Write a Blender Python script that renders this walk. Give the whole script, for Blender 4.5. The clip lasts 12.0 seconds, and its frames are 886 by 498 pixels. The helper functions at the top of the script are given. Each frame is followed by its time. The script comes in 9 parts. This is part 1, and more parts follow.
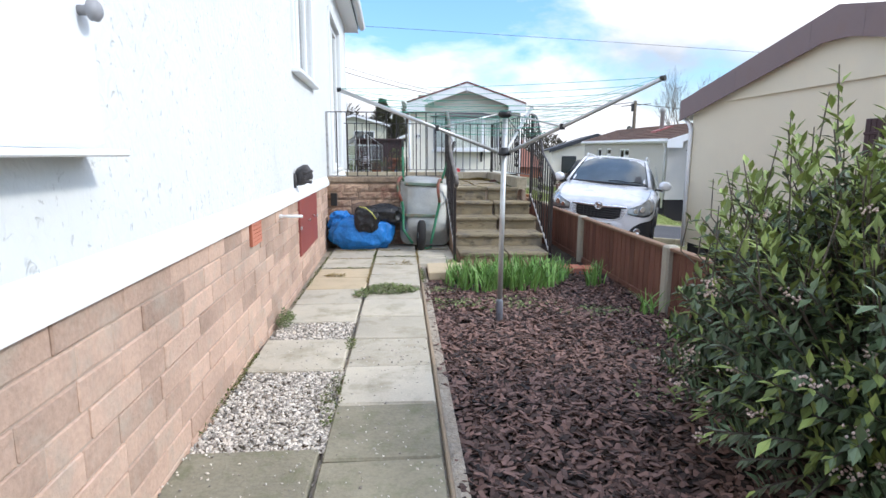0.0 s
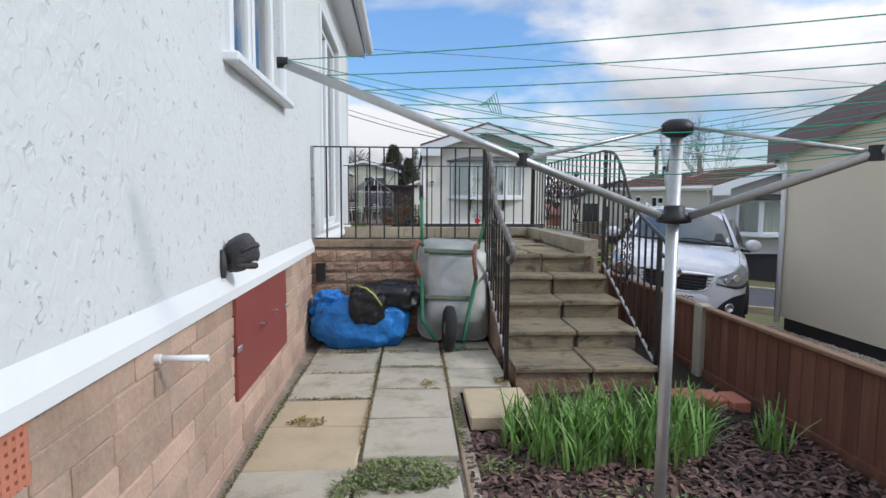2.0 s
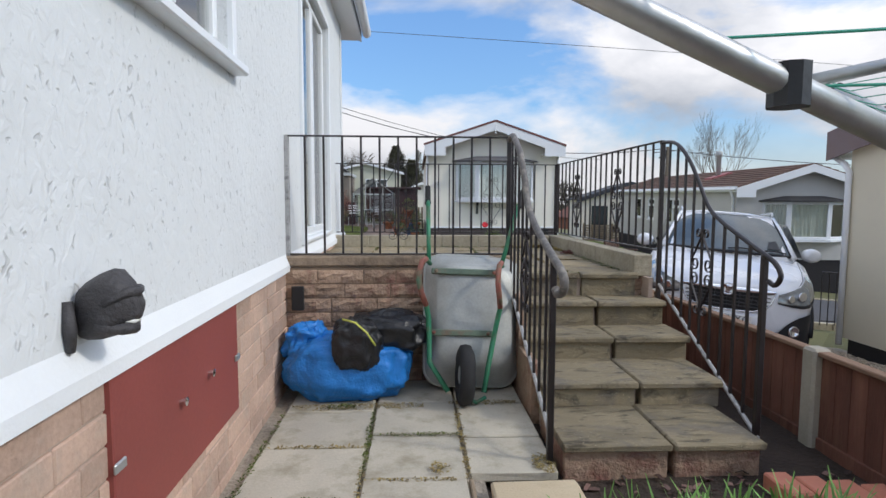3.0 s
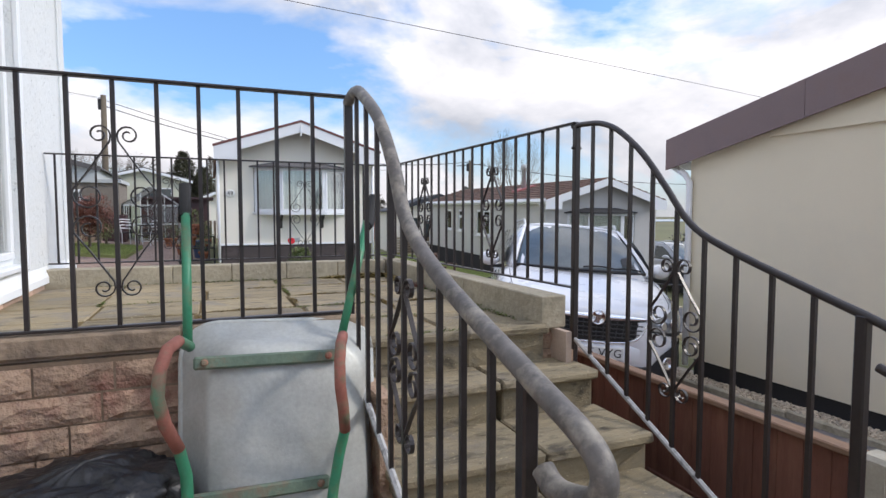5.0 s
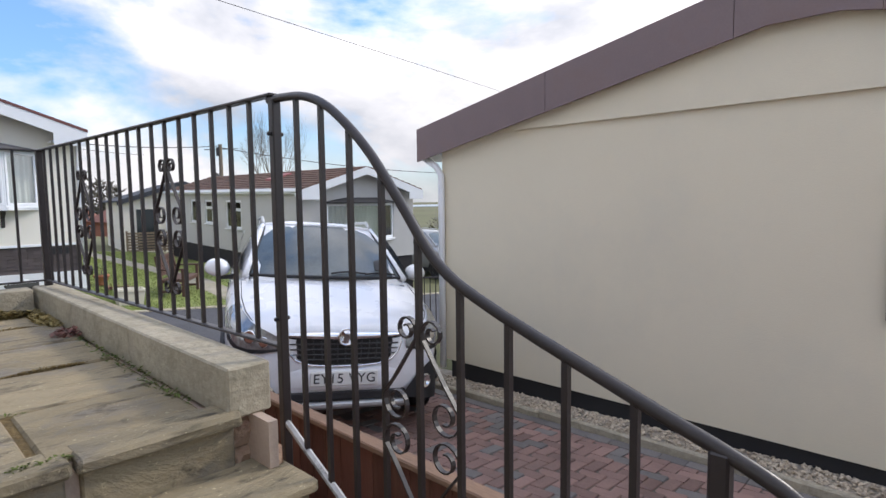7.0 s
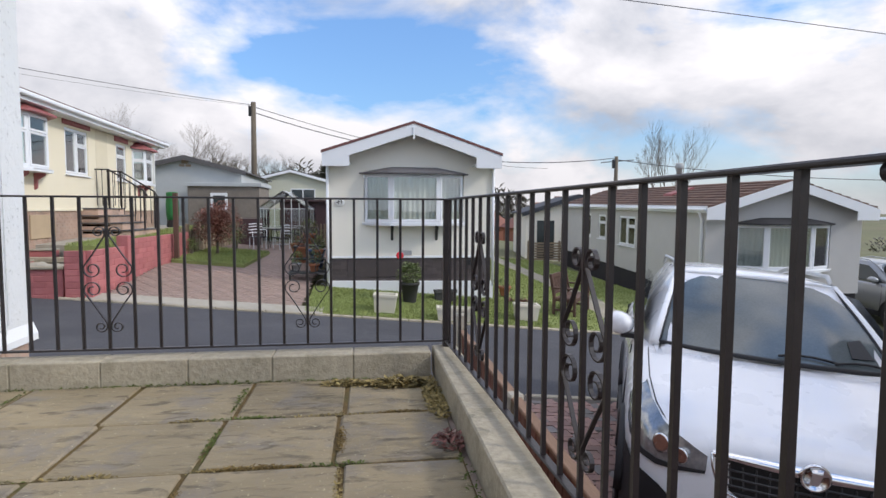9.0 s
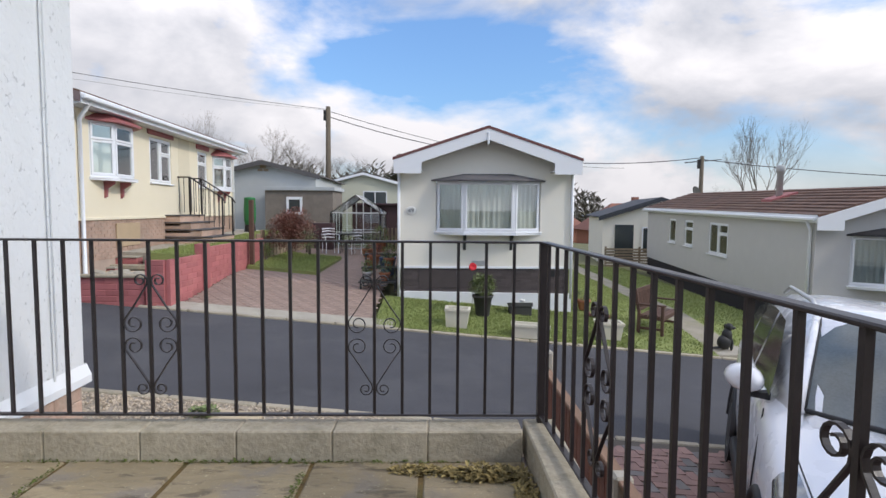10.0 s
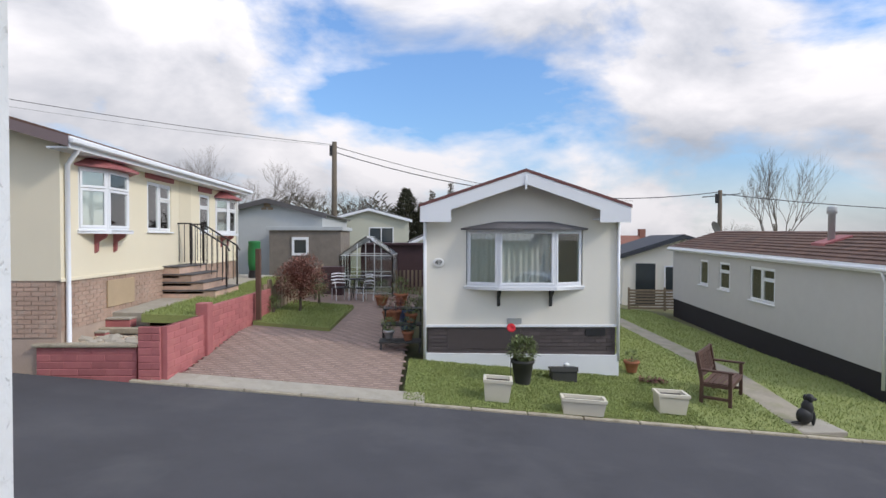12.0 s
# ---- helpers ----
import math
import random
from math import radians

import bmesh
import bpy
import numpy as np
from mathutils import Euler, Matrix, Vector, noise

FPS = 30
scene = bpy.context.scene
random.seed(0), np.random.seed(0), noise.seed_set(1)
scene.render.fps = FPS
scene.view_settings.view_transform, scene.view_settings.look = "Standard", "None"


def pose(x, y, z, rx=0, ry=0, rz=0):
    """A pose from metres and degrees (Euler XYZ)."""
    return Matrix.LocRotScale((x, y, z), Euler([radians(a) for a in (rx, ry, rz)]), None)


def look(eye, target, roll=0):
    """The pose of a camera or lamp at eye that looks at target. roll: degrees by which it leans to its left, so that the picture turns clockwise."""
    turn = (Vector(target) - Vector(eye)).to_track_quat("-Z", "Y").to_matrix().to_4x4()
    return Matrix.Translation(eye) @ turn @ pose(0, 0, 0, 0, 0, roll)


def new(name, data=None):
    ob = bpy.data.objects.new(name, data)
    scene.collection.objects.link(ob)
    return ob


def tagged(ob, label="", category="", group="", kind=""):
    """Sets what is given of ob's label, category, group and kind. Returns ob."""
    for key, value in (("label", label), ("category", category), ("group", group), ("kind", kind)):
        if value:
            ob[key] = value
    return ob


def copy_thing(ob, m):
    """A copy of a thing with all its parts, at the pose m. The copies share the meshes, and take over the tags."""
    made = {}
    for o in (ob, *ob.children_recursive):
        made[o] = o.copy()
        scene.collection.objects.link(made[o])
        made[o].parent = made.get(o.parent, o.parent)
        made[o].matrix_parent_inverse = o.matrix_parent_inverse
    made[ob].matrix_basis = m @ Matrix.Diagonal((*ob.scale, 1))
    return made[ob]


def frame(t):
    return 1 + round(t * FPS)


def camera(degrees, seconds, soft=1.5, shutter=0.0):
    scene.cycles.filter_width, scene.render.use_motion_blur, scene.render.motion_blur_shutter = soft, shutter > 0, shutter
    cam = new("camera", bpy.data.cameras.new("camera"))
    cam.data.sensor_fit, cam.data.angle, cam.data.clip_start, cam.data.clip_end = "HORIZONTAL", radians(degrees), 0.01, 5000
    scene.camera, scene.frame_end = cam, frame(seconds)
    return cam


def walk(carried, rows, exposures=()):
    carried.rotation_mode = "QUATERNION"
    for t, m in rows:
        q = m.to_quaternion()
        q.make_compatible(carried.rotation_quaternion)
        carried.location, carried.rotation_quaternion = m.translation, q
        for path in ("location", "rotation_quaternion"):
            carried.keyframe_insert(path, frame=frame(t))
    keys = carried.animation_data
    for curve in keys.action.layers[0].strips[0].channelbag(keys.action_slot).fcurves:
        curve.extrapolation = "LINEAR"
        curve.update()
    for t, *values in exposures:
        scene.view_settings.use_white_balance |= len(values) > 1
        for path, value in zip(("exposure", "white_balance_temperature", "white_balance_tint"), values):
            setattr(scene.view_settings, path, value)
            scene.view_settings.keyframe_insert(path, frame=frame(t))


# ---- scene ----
cam = camera(77.2, 12.0)
PATH = [
    (0, (0.223, -0.764, 1.137), (0.364, 1.203, 0.803), 0.2),
    (0.5, (0.2, -0.228, 1.193), (0.328, 1.744, 0.886), 0.4),
    (1, (0.19, 0.364, 1.191), (0.304, 2.345, 0.934), 0.4),
    (1.5, (0.174, 0.958, 1.217), (0.274, 2.945, 1.013), 0.2),
    (2, (0.148, 1.506, 1.199), (0.255, 3.495, 1.027), 0.3),
    (2.5, (0.147, 2.053, 1.22), (0.24, 4.044, 1.052), 0.2),
    (4.5, (0.112, 4.051, 1.197), (0.422, 6.023, 1.073), 0.2),
    (5, (0.298, 4.347, 1.228), (1.066, 6.19, 1.108), -0.0),
    (5.5, (0.515, 4.515, 1.279), (1.637, 6.164, 1.132), -0.5),
    (6, (0.663, 4.644, 1.314), (2.046, 6.08, 1.159), -0.6),
    (6.5, (0.896, 4.763, 1.307), (2.352, 6.125, 1.149), -0.9),
    (6.7, (0.938, 4.848, 1.316), (2.412, 6.189, 1.148), -0.6),
    (8.3, (1.339, 5.676, 1.442), (2.03, 7.547, 1.286), -0.5),
    (8.5, (1.346, 5.776, 1.464), (1.865, 7.702, 1.32), 0.1),
    (9, (1.342, 6.056, 1.61), (1.617, 8.032, 1.471), 0.3),
    (9.5, (1.356, 6.362, 1.727), (1.516, 8.351, 1.588), 0.4),
    (10, (1.302, 6.635, 1.816), (1.328, 8.63, 1.673), 0.4),
    (10.5, (1.19, 6.892, 1.999), (1.145, 8.887, 1.866), 0.5),
    (11, (1.01, 7.263, 2.102), (0.955, 9.26, 2.015), 0.3),
    (11.5, (0.816, 7.63, 2.175), (0.757, 9.627, 2.103), 0.2),
    (12, (0.658, 7.997, 2.261), (0.689, 9.997, 2.224), 0.1),
]
EXPOSURES = [(0, 0.70), (0.5, 0.50), (1.0, 0.32), (1.5, 0.16), (2.5, 0.10), (4.5, 0.24), (5.0, 0.34), (5.5, 0.42), (6.5, 0.44), (8.5, 0.24), (10, 0.14), (12, 0.10)]
walk(cam, [(r[0], look(*r[1:])) for r in PATH], [(t, e, 6300 if t < 1 else 6420 if t < 4 else 6570, 10 if t < 4 else 13) for t, e in EXPOSURES])

SUN_DIR = Vector((1.0, -0.38, 0.74)).normalized()   # towards the sun

# ---- world, sun ----
world = bpy.data.worlds.new("sky")
scene.world = world
world.use_nodes = True
wn, wl = world.node_tree.nodes, world.node_tree.links
wn.clear()


def wnode(kind, **inputs):
    n = wn.new(kind)
    for k, v in inputs.items():
        n.inputs[k.replace("_", " ")].default_value = v
    return n


def wmath(op, a, b=None):
    n = wn.new("ShaderNodeMath")
    n.operation = op
    for i, v in enumerate((a, b)):
        if v is None:
            continue
        if isinstance(v, (int, float)):
            n.inputs[i].default_value = v
        else:
            wl.new(v, n.inputs[i])
    return n.outputs[0]


sky = wn.new("ShaderNodeTexSky")
sky.sky_type, sky.sun_disc = "NISHITA", False
sky.sun_elevation = math.asin(SUN_DIR.z)
sky.sun_rotation = math.atan2(SUN_DIR.x, SUN_DIR.y)
coords = wn.new("ShaderNodeTexCoord")
sep = wn.new("ShaderNodeSeparateXYZ")
wl.new(coords.outputs["Generated"], sep.inputs[0])
comb = wn.new("ShaderNodeCombineXYZ")
wl.new(sep.outputs[0], comb.inputs[0])
wl.new(sep.outputs[1], comb.inputs[1])
wl.new(wmath("MULTIPLY", sep.outputs[2], 2.1), comb.inputs[2])
CLOUD_SHIFT = (2.4, 1.1, 0.3)


def cloud(lift):
    """Cloud density; lift looks a little higher up, to tell lit tops from grey bases."""
    at = wn.new("ShaderNodeVectorMath")
    at.operation = "ADD"
    at.inputs[1].default_value = (CLOUD_SHIFT[0], CLOUD_SHIFT[1], CLOUD_SHIFT[2] + lift)
    wl.new(comb.outputs[0], at.inputs[0])
    n = wnode("ShaderNodeTexNoise", Scale=2.3, Detail=9.0, Roughness=0.54, Distortion=0.25)
    wl.new(at.outputs[0], n.inputs["Vector"])
    return n.outputs["Fac"]


puffs = cloud(0.0)
cover = wn.new("ShaderNodeValToRGB")
cover.color_ramp.elements[0].position, cover.color_ramp.elements[1].position = 0.43, 0.545
wl.new(puffs, cover.inputs[0])
low = wn.new("ShaderNodeMapRange")
low.inputs[1].default_value, low.inputs[2].default_value = 0.16, 0.0
wl.new(sep.outputs[2], low.inputs[0])
fac = wmath("MAXIMUM", cover.outputs[0], wmath("MULTIPLY", low.outputs[0], 0.85))
shade = wmath("SUBTRACT", wmath("ADD", 0.62, wmath("MULTIPLY", wmath("SUBTRACT", puffs, cloud(0.16)), 1.6)), wmath("MULTIPLY", wmath("SUBTRACT", puffs, 0.5), 0.9))
tone = wn.new("ShaderNodeValToRGB")
tone.color_ramp.elements[0].position, tone.color_ramp.elements[1].position = 0.36, 0.72
tone.color_ramp.elements[0].color = (3.1, 3.35, 3.8, 1)
tone.color_ramp.elements[1].color = (6.3, 6.3, 6.5, 1)
wl.new(shade, tone.inputs[0])
blue = wn.new("ShaderNodeMix")
blue.data_type, blue.blend_type = "RGBA", "MULTIPLY"
blue.inputs[0].default_value = 1.0
blue.inputs[7].default_value = (0.75, 1.0, 1.25, 1)
wl.new(sky.outputs[0], blue.inputs[6])
mixsky = wn.new("ShaderNodeMix")
mixsky.data_type = "RGBA"
wl.new(fac, mixsky.inputs[0])
wl.new(blue.outputs[2], mixsky.inputs[6])
wl.new(tone.outputs[0], mixsky.inputs[7])
back = wnode("ShaderNodeBackground", Strength=0.15)
wl.new(mixsky.outputs[2], back.inputs["Color"])
# cloud cover is brightest overhead
wl.new(wmath("MULTIPLY", wmath("ADD", wmath("MULTIPLY", wmath("MAXIMUM", sep.outputs[2], 0.0), 0.95), 0.77), 0.15), back.inputs["Strength"])
wl.new(back.outputs[0], wn.new("ShaderNodeOutputWorld").inputs[0])

sun = new("sun", bpy.data.lights.new("sun", "SUN"))
sun.data.energy, sun.data.angle, sun.data.color = 1.6, radians(7), (1.0, 0.95, 0.87)
sun.matrix_basis = look(SUN_DIR * 60, (0, 0, 0))


# ---- materials ----
def mat(name, color, rough=0.7, metal=0.0, var=0.18, scale=3.0, bump=0.25, grain=70.0, depth=0.004,
        piece=0.0, island=0.0, stain=None, stain_scale=1.2, stain_amount=0.5, spec=0.4, stretch=(1, 1, 1), coat=0.0):
    """Surface with patches, grain and relief at real size; piece and island vary it from piece to piece."""
    m = bpy.data.materials.new(name)
    m.use_nodes = True
    nt = m.node_tree
    n, l = nt.nodes, nt.links
    bsdf = n["Principled BSDF"]
    geo = n.new("ShaderNodeNewGeometry")
    mp = n.new("ShaderNodeMapping")
    mp.inputs["Scale"].default_value = stretch
    l.new(geo.outputs["Position"], mp.inputs["Vector"])

    def noise_tex(s, d=4.0, r=0.6):
        t = n.new("ShaderNodeTexNoise")
        t.inputs["Scale"].default_value, t.inputs["Detail"].default_value, t.inputs["Roughness"].default_value = s, d, r
        l.new(mp.outputs[0], t.inputs["Vector"])
        return t.outputs["Fac"]

    def calc(op, a, b):
        t = n.new("ShaderNodeMath")
        t.operation = op
        for i, v in enumerate((a, b)):
            if isinstance(v, (int, float)):
                t.inputs[i].default_value = v
            else:
                l.new(v, t.inputs[i])
        return t.outputs[0]

    big, fine = noise_tex(scale), noise_tex(grain, 3.0)
    total = calc("ADD", calc("MULTIPLY", calc("SUBTRACT", big, 0.5), 3.0 * var), calc("MULTIPLY", calc("SUBTRACT", fine, 0.5), 1.8 * var))
    if piece:
        info = n.new("ShaderNodeObjectInfo")
        total = calc("ADD", total, calc("MULTIPLY", calc("SUBTRACT", info.outputs["Random"], 0.5), 2 * piece))
    if island:
        total = calc("ADD", total, calc("MULTIPLY", calc("SUBTRACT", geo.outputs["Random Per Island"], 0.5), 2 * island))
    gain = calc("MAXIMUM", calc("ADD", total, 1.0), 0.12)
    vm = n.new("ShaderNodeVectorMath")
    vm.operation = "SCALE"
    vm.inputs[0].default_value = color[:3]
    l.new(gain, vm.inputs["Scale"])
    out = vm.outputs[0]
    if stain:
        ramp = n.new("ShaderNodeMapRange")
        ramp.inputs[1].default_value, ramp.inputs[2].default_value = 0.5, 0.68
        ramp.inputs[4].default_value = stain_amount
        l.new(noise_tex(stain_scale, 6.0, 0.65), ramp.inputs[0])
        mx = n.new("ShaderNodeMix")
        mx.data_type = "RGBA"
        l.new(ramp.outputs[0], mx.inputs[0])
        l.new(out, mx.inputs[6])
        mx.inputs[7].default_value = (*stain[:3], 1)
        out = mx.outputs[2]
    l.new(out, bsdf.inputs["Base Color"])
    bsdf.inputs["Metallic"].default_value = metal
    bsdf.inputs["Specular IOR Level"].default_value = spec
    bsdf.inputs["Coat Weight"].default_value = coat
    rr = n.new("ShaderNodeMapRange")
    rr.inputs[3].default_value, rr.inputs[4].default_value = max(rough - 0.1, 0.02), min(rough + 0.1, 1)
    l.new(big, rr.inputs[0])
    l.new(rr.outputs[0], bsdf.inputs["Roughness"])
    if bump:
        bp = n.new("ShaderNodeBump")
        bp.inputs["Strength"].default_value, bp.inputs["Distance"].default_value = bump, depth
        l.new(fine, bp.inputs["Height"])
        l.new(bp.outputs[0], bsdf.inputs["Normal"])
    return m


def glass(name, tint=(0.8, 0.9, 0.9), alpha=0.25):
    """Window glass: a clear part and a mirror part."""
    m = bpy.data.materials.new(name)
    m.use_nodes = True
    n, l = m.node_tree.nodes, m.node_tree.links
    n.clear()
    clear, gloss, mix, fr, o = (n.new("ShaderNodeBsdf" + "Transparent"), n.new("ShaderNodeBsdfGlossy"), n.new("ShaderNodeMixShader"),
                                n.new("ShaderNodeFresnel"), n.new("ShaderNodeOutputMaterial"))
    clear.inputs[0].default_value = (*tint, 1)
    gloss.inputs["Roughness"].default_value = 0.02
    fr.inputs[0].default_value = 1.6
    add = n.new("ShaderNodeMath")
    add.operation = "ADD"
    add.use_clamp = True
    add.inputs[1].default_value = alpha
    l.new(fr.outputs[0], add.inputs[0])
    l.new(add.outputs[0], mix.inputs[0])
    l.new(clear.outputs[0], mix.inputs[1])
    l.new(gloss.outputs[0], mix.inputs[2])
    l.new(mix.outputs[0], o.inputs[0])
    return m


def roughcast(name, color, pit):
    """Thrown render: soft waves, lumps of a few centimetres and sparse pits with their shade painted in."""
    m = bpy.data.materials.new(name)
    m.use_nodes = True
    n, l = m.node_tree.nodes, m.node_tree.links
    bsdf = n["Principled BSDF"]
    geo = n.new("ShaderNodeNewGeometry")
    mp = n.new("ShaderNodeMapping")
    mp.inputs["Scale"].default_value = (1.0, 1.0, 0.75)
    l.new(geo.outputs["Position"], mp.inputs["Vector"])

    def tex(s, d, lo, hi):
        t = n.new("ShaderNodeTexNoise")
        t.inputs["Scale"].default_value, t.inputs["Detail"].default_value, t.inputs["Distortion"].default_value = s, d, 0.6
        l.new(mp.outputs[0], t.inputs["Vector"])
        r = n.new("ShaderNodeMapRange")
        r.inputs[1].default_value, r.inputs[2].default_value = lo, hi
        l.new(t.outputs["Fac"], r.inputs[0])
        return r.outputs[0]
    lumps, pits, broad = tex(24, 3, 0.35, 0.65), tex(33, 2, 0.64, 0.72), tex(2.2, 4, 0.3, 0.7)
    height = n.new("ShaderNodeMath")
    height.operation = "MULTIPLY_ADD"
    l.new(pits, height.inputs[0])
    height.inputs[1].default_value = -1.6
    l.new(lumps, height.inputs[2])
    bp = n.new("ShaderNodeBump")
    bp.inputs["Strength"].default_value, bp.inputs["Distance"].default_value = 0.42, 0.006
    l.new(height.outputs[0], bp.inputs["Height"])
    l.new(bp.outputs[0], bsdf.inputs["Normal"])
    base = n.new("ShaderNodeMix")
    base.data_type = "RGBA"
    base.inputs[6].default_value = (*(c * 0.95 for c in color), 1)
    base.inputs[7].default_value = (*color, 1)
    l.new(broad, base.inputs[0])
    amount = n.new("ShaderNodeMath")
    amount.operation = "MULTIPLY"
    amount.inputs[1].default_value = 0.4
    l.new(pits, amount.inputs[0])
    # this mix puts the shade inside the pits into the base colour
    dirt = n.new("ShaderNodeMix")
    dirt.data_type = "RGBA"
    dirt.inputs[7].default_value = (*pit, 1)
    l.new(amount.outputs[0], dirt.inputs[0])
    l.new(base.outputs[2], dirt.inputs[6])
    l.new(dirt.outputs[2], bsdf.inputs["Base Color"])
    bsdf.inputs["Roughness"].default_value = 0.92
    bsdf.inputs["Specular IOR Level"].default_value = 0.2
    return m


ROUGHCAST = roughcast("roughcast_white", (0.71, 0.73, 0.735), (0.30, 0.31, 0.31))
SMOOTHWHITE = mat("render_white", (0.78, 0.80, 0.81), 0.85, var=0.03, bump=0.3, grain=90, spec=0.2)
BRICK = mat("buff_pink_brick", (0.50, 0.35, 0.27), 0.92, var=0.26, bump=0.7, grain=55, depth=0.006, piece=0.22, stain=(0.40, 0.36, 0.30), stain_scale=7, stain_amount=0.45)
BRICKRED = mat("terracotta", (0.52, 0.20, 0.13), 0.9, var=0.1, bump=0.4)
MORTAR = mat("mortar", (0.43, 0.335, 0.27), 0.95, var=0.15, bump=0.5)
SLAB = mat("concrete_slab", (0.47, 0.43, 0.35), 0.9, var=0.16, bump=0.5, grain=90, piece=0.13, stain=(0.25, 0.22, 0.15), stain_scale=4.2, stain_amount=0.7)
SLABBUFF = mat("buff_slab", (0.50, 0.41, 0.28), 0.9, var=0.12, bump=0.4, grain=90, piece=0.08, stain=(0.33, 0.27, 0.18), stain_scale=5, stain_amount=0.35)
SLABMOSS = mat("mossy_slab", (0.25, 0.23, 0.17), 0.95, var=0.3, bump=0.8, grain=60, piece=0.08, stain=(0.13, 0.14, 0.07), stain_scale=9, stain_amount=0.6)
def riven(name, color, lichen, dirt, tilt):
    """Split stone: layered ridges, grey-purple lichen patches, pale speckles and dirt in the hollows."""
    m = bpy.data.materials.new(name)
    m.use_nodes = True
    n, l = m.node_tree.nodes, m.node_tree.links
    bsdf = n["Principled BSDF"]
    geo, info = n.new("ShaderNodeNewGeometry"), n.new("ShaderNodeObjectInfo")
    off = n.new("ShaderNodeVectorMath")
    off.operation = "MULTIPLY_ADD"
    l.new(info.outputs["Random"], off.inputs[0])
    off.inputs[1].default_value = (17.0, 31.0, 5.0)
    l.new(geo.outputs["Position"], off.inputs[2])
    mp = n.new("ShaderNodeMapping")
    mp.inputs["Scale"].default_value, mp.inputs["Rotation"].default_value = (0.55, 1.5, 1.0), (0, 0, radians(tilt))
    l.new(off.outputs[0], mp.inputs["Vector"])

    def tex(s_, d, lo, hi, to=1.0, plain=False):
        t = n.new("ShaderNodeTexNoise")
        t.inputs["Scale"].default_value, t.inputs["Detail"].default_value, t.inputs["Roughness"].default_value, t.inputs["Distortion"].default_value = s_, d, 0.62, 0.5
        l.new(off.outputs[0] if plain else mp.outputs[0], t.inputs["Vector"])
        r = n.new("ShaderNodeMapRange")
        r.inputs[1].default_value, r.inputs[2].default_value, r.inputs[4].default_value = lo, hi, to
        l.new(t.outputs["Fac"], r.inputs[0])
        return r.outputs[0]

    def blend(fac, x, col):
        k = n.new("ShaderNodeMix")
        k.data_type = "RGBA"
        l.new(fac, k.inputs[0])
        if isinstance(x, tuple):
            k.inputs[6].default_value = (*x, 1)
        else:
            l.new(x, k.inputs[6])
        k.inputs[7].default_value = (*col, 1)
        return k.outputs[2]
    ridges = tex(7.0, 10, 0.3, 0.7)
    out = blend(tex(2.6, 5, 0.35, 0.7), color, tuple(c * 0.74 for c in color))
    out = blend(tex(3.4, 8, 0.50, 0.62, 0.75, True), out, lichen)
    out = blend(tex(11.0, 8, 0.54, 0.66, 0.85), out, dirt)
    out = blend(tex(70.0, 2, 0.66, 0.72, 0.55, True), out, tuple(min(0.6, c * 2.1) for c in color))
    gain = n.new("ShaderNodeMapRange")
    gain.inputs[3].default_value, gain.inputs[4].default_value = 0.82, 1.18
    l.new(info.outputs["Random"], gain.inputs[0])
    vm = n.new("ShaderNodeVectorMath")
    vm.operation = "SCALE"
    l.new(out, vm.inputs[0])
    l.new(gain.outputs[0], vm.inputs["Scale"])
    l.new(vm.outputs[0], bsdf.inputs["Base Color"])
    bsdf.inputs["Roughness"].default_value, bsdf.inputs["Specular IOR Level"].default_value = 0.9, 0.3
    bp = n.new("ShaderNodeBump")
    bp.inputs["Strength"].default_value, bp.inputs["Distance"].default_value = 0.75, 0.02
    l.new(ridges, bp.inputs["Height"])
    l.new(bp.outputs[0], bsdf.inputs["Normal"])
    return m


PAVING = riven("riven_paving", (0.32, 0.26, 0.165), (0.22, 0.195, 0.165), (0.115, 0.095, 0.068), 14)
STEP = riven("step_slab", (0.295, 0.245, 0.16), (0.17, 0.15, 0.125), (0.07, 0.06, 0.045), -8)
WALLSTONE = mat("pitched_stone", (0.37, 0.255, 0.18), 0.95, var=0.25, bump=1.0, grain=28, depth=0.02, piece=0.2, stain=(0.17, 0.05, 0.045), stain_scale=4.0, stain_amount=0.85)
DARKJOINT = mat("buff_mortar", (0.21, 0.15, 0.105), 0.95, var=0.3, bump=0.6)
COPING = mat("weathered_coping", (0.30, 0.225, 0.16), 0.95, var=0.3, bump=0.9, grain=30, depth=0.012, stain=(0.10, 0.075, 0.06), stain_scale=5, stain_amount=0.8)
RUSTGREEN = mat("rusted_green_tube", (0.27, 0.10, 0.075), 0.75, var=0.25, scale=8, bump=0.4, stain=(0.05, 0.20, 0.12), stain_scale=6, stain_amount=0.85)
KERB = mat("kerb_concrete", (0.39, 0.345, 0.26), 0.92, var=0.3, bump=0.9, grain=38, depth=0.008, piece=0.06, stain=(0.19, 0.175, 0.12), stain_scale=6, stain_amount=0.65)
JOINT = mat("mossy_joint", (0.13, 0.085, 0.03), 0.95, var=0.4, scale=9, bump=1.0, grain=60, depth=0.01, stain=(0.075, 0.08, 0.025), stain_scale=5, stain_amount=0.8)
SOIL = mat("soil", (0.045, 0.032, 0.024), 0.98, var=0.4, bump=1.0, grain=40, depth=0.02)
MULCH = mat("bark_chips", (0.12, 0.070, 0.058), 0.75, var=0.3, bump=0.5, island=0.95, spec=0.45)
GRAVEL = mat("gravel", (0.50, 0.42, 0.32), 0.88, var=0.15, bump=0.3, island=0.28)
GRAVELBASE = mat("gravel_bed", (0.36, 0.31, 0.25), 0.95, var=0.5, bump=1.0, grain=45, depth=0.02)
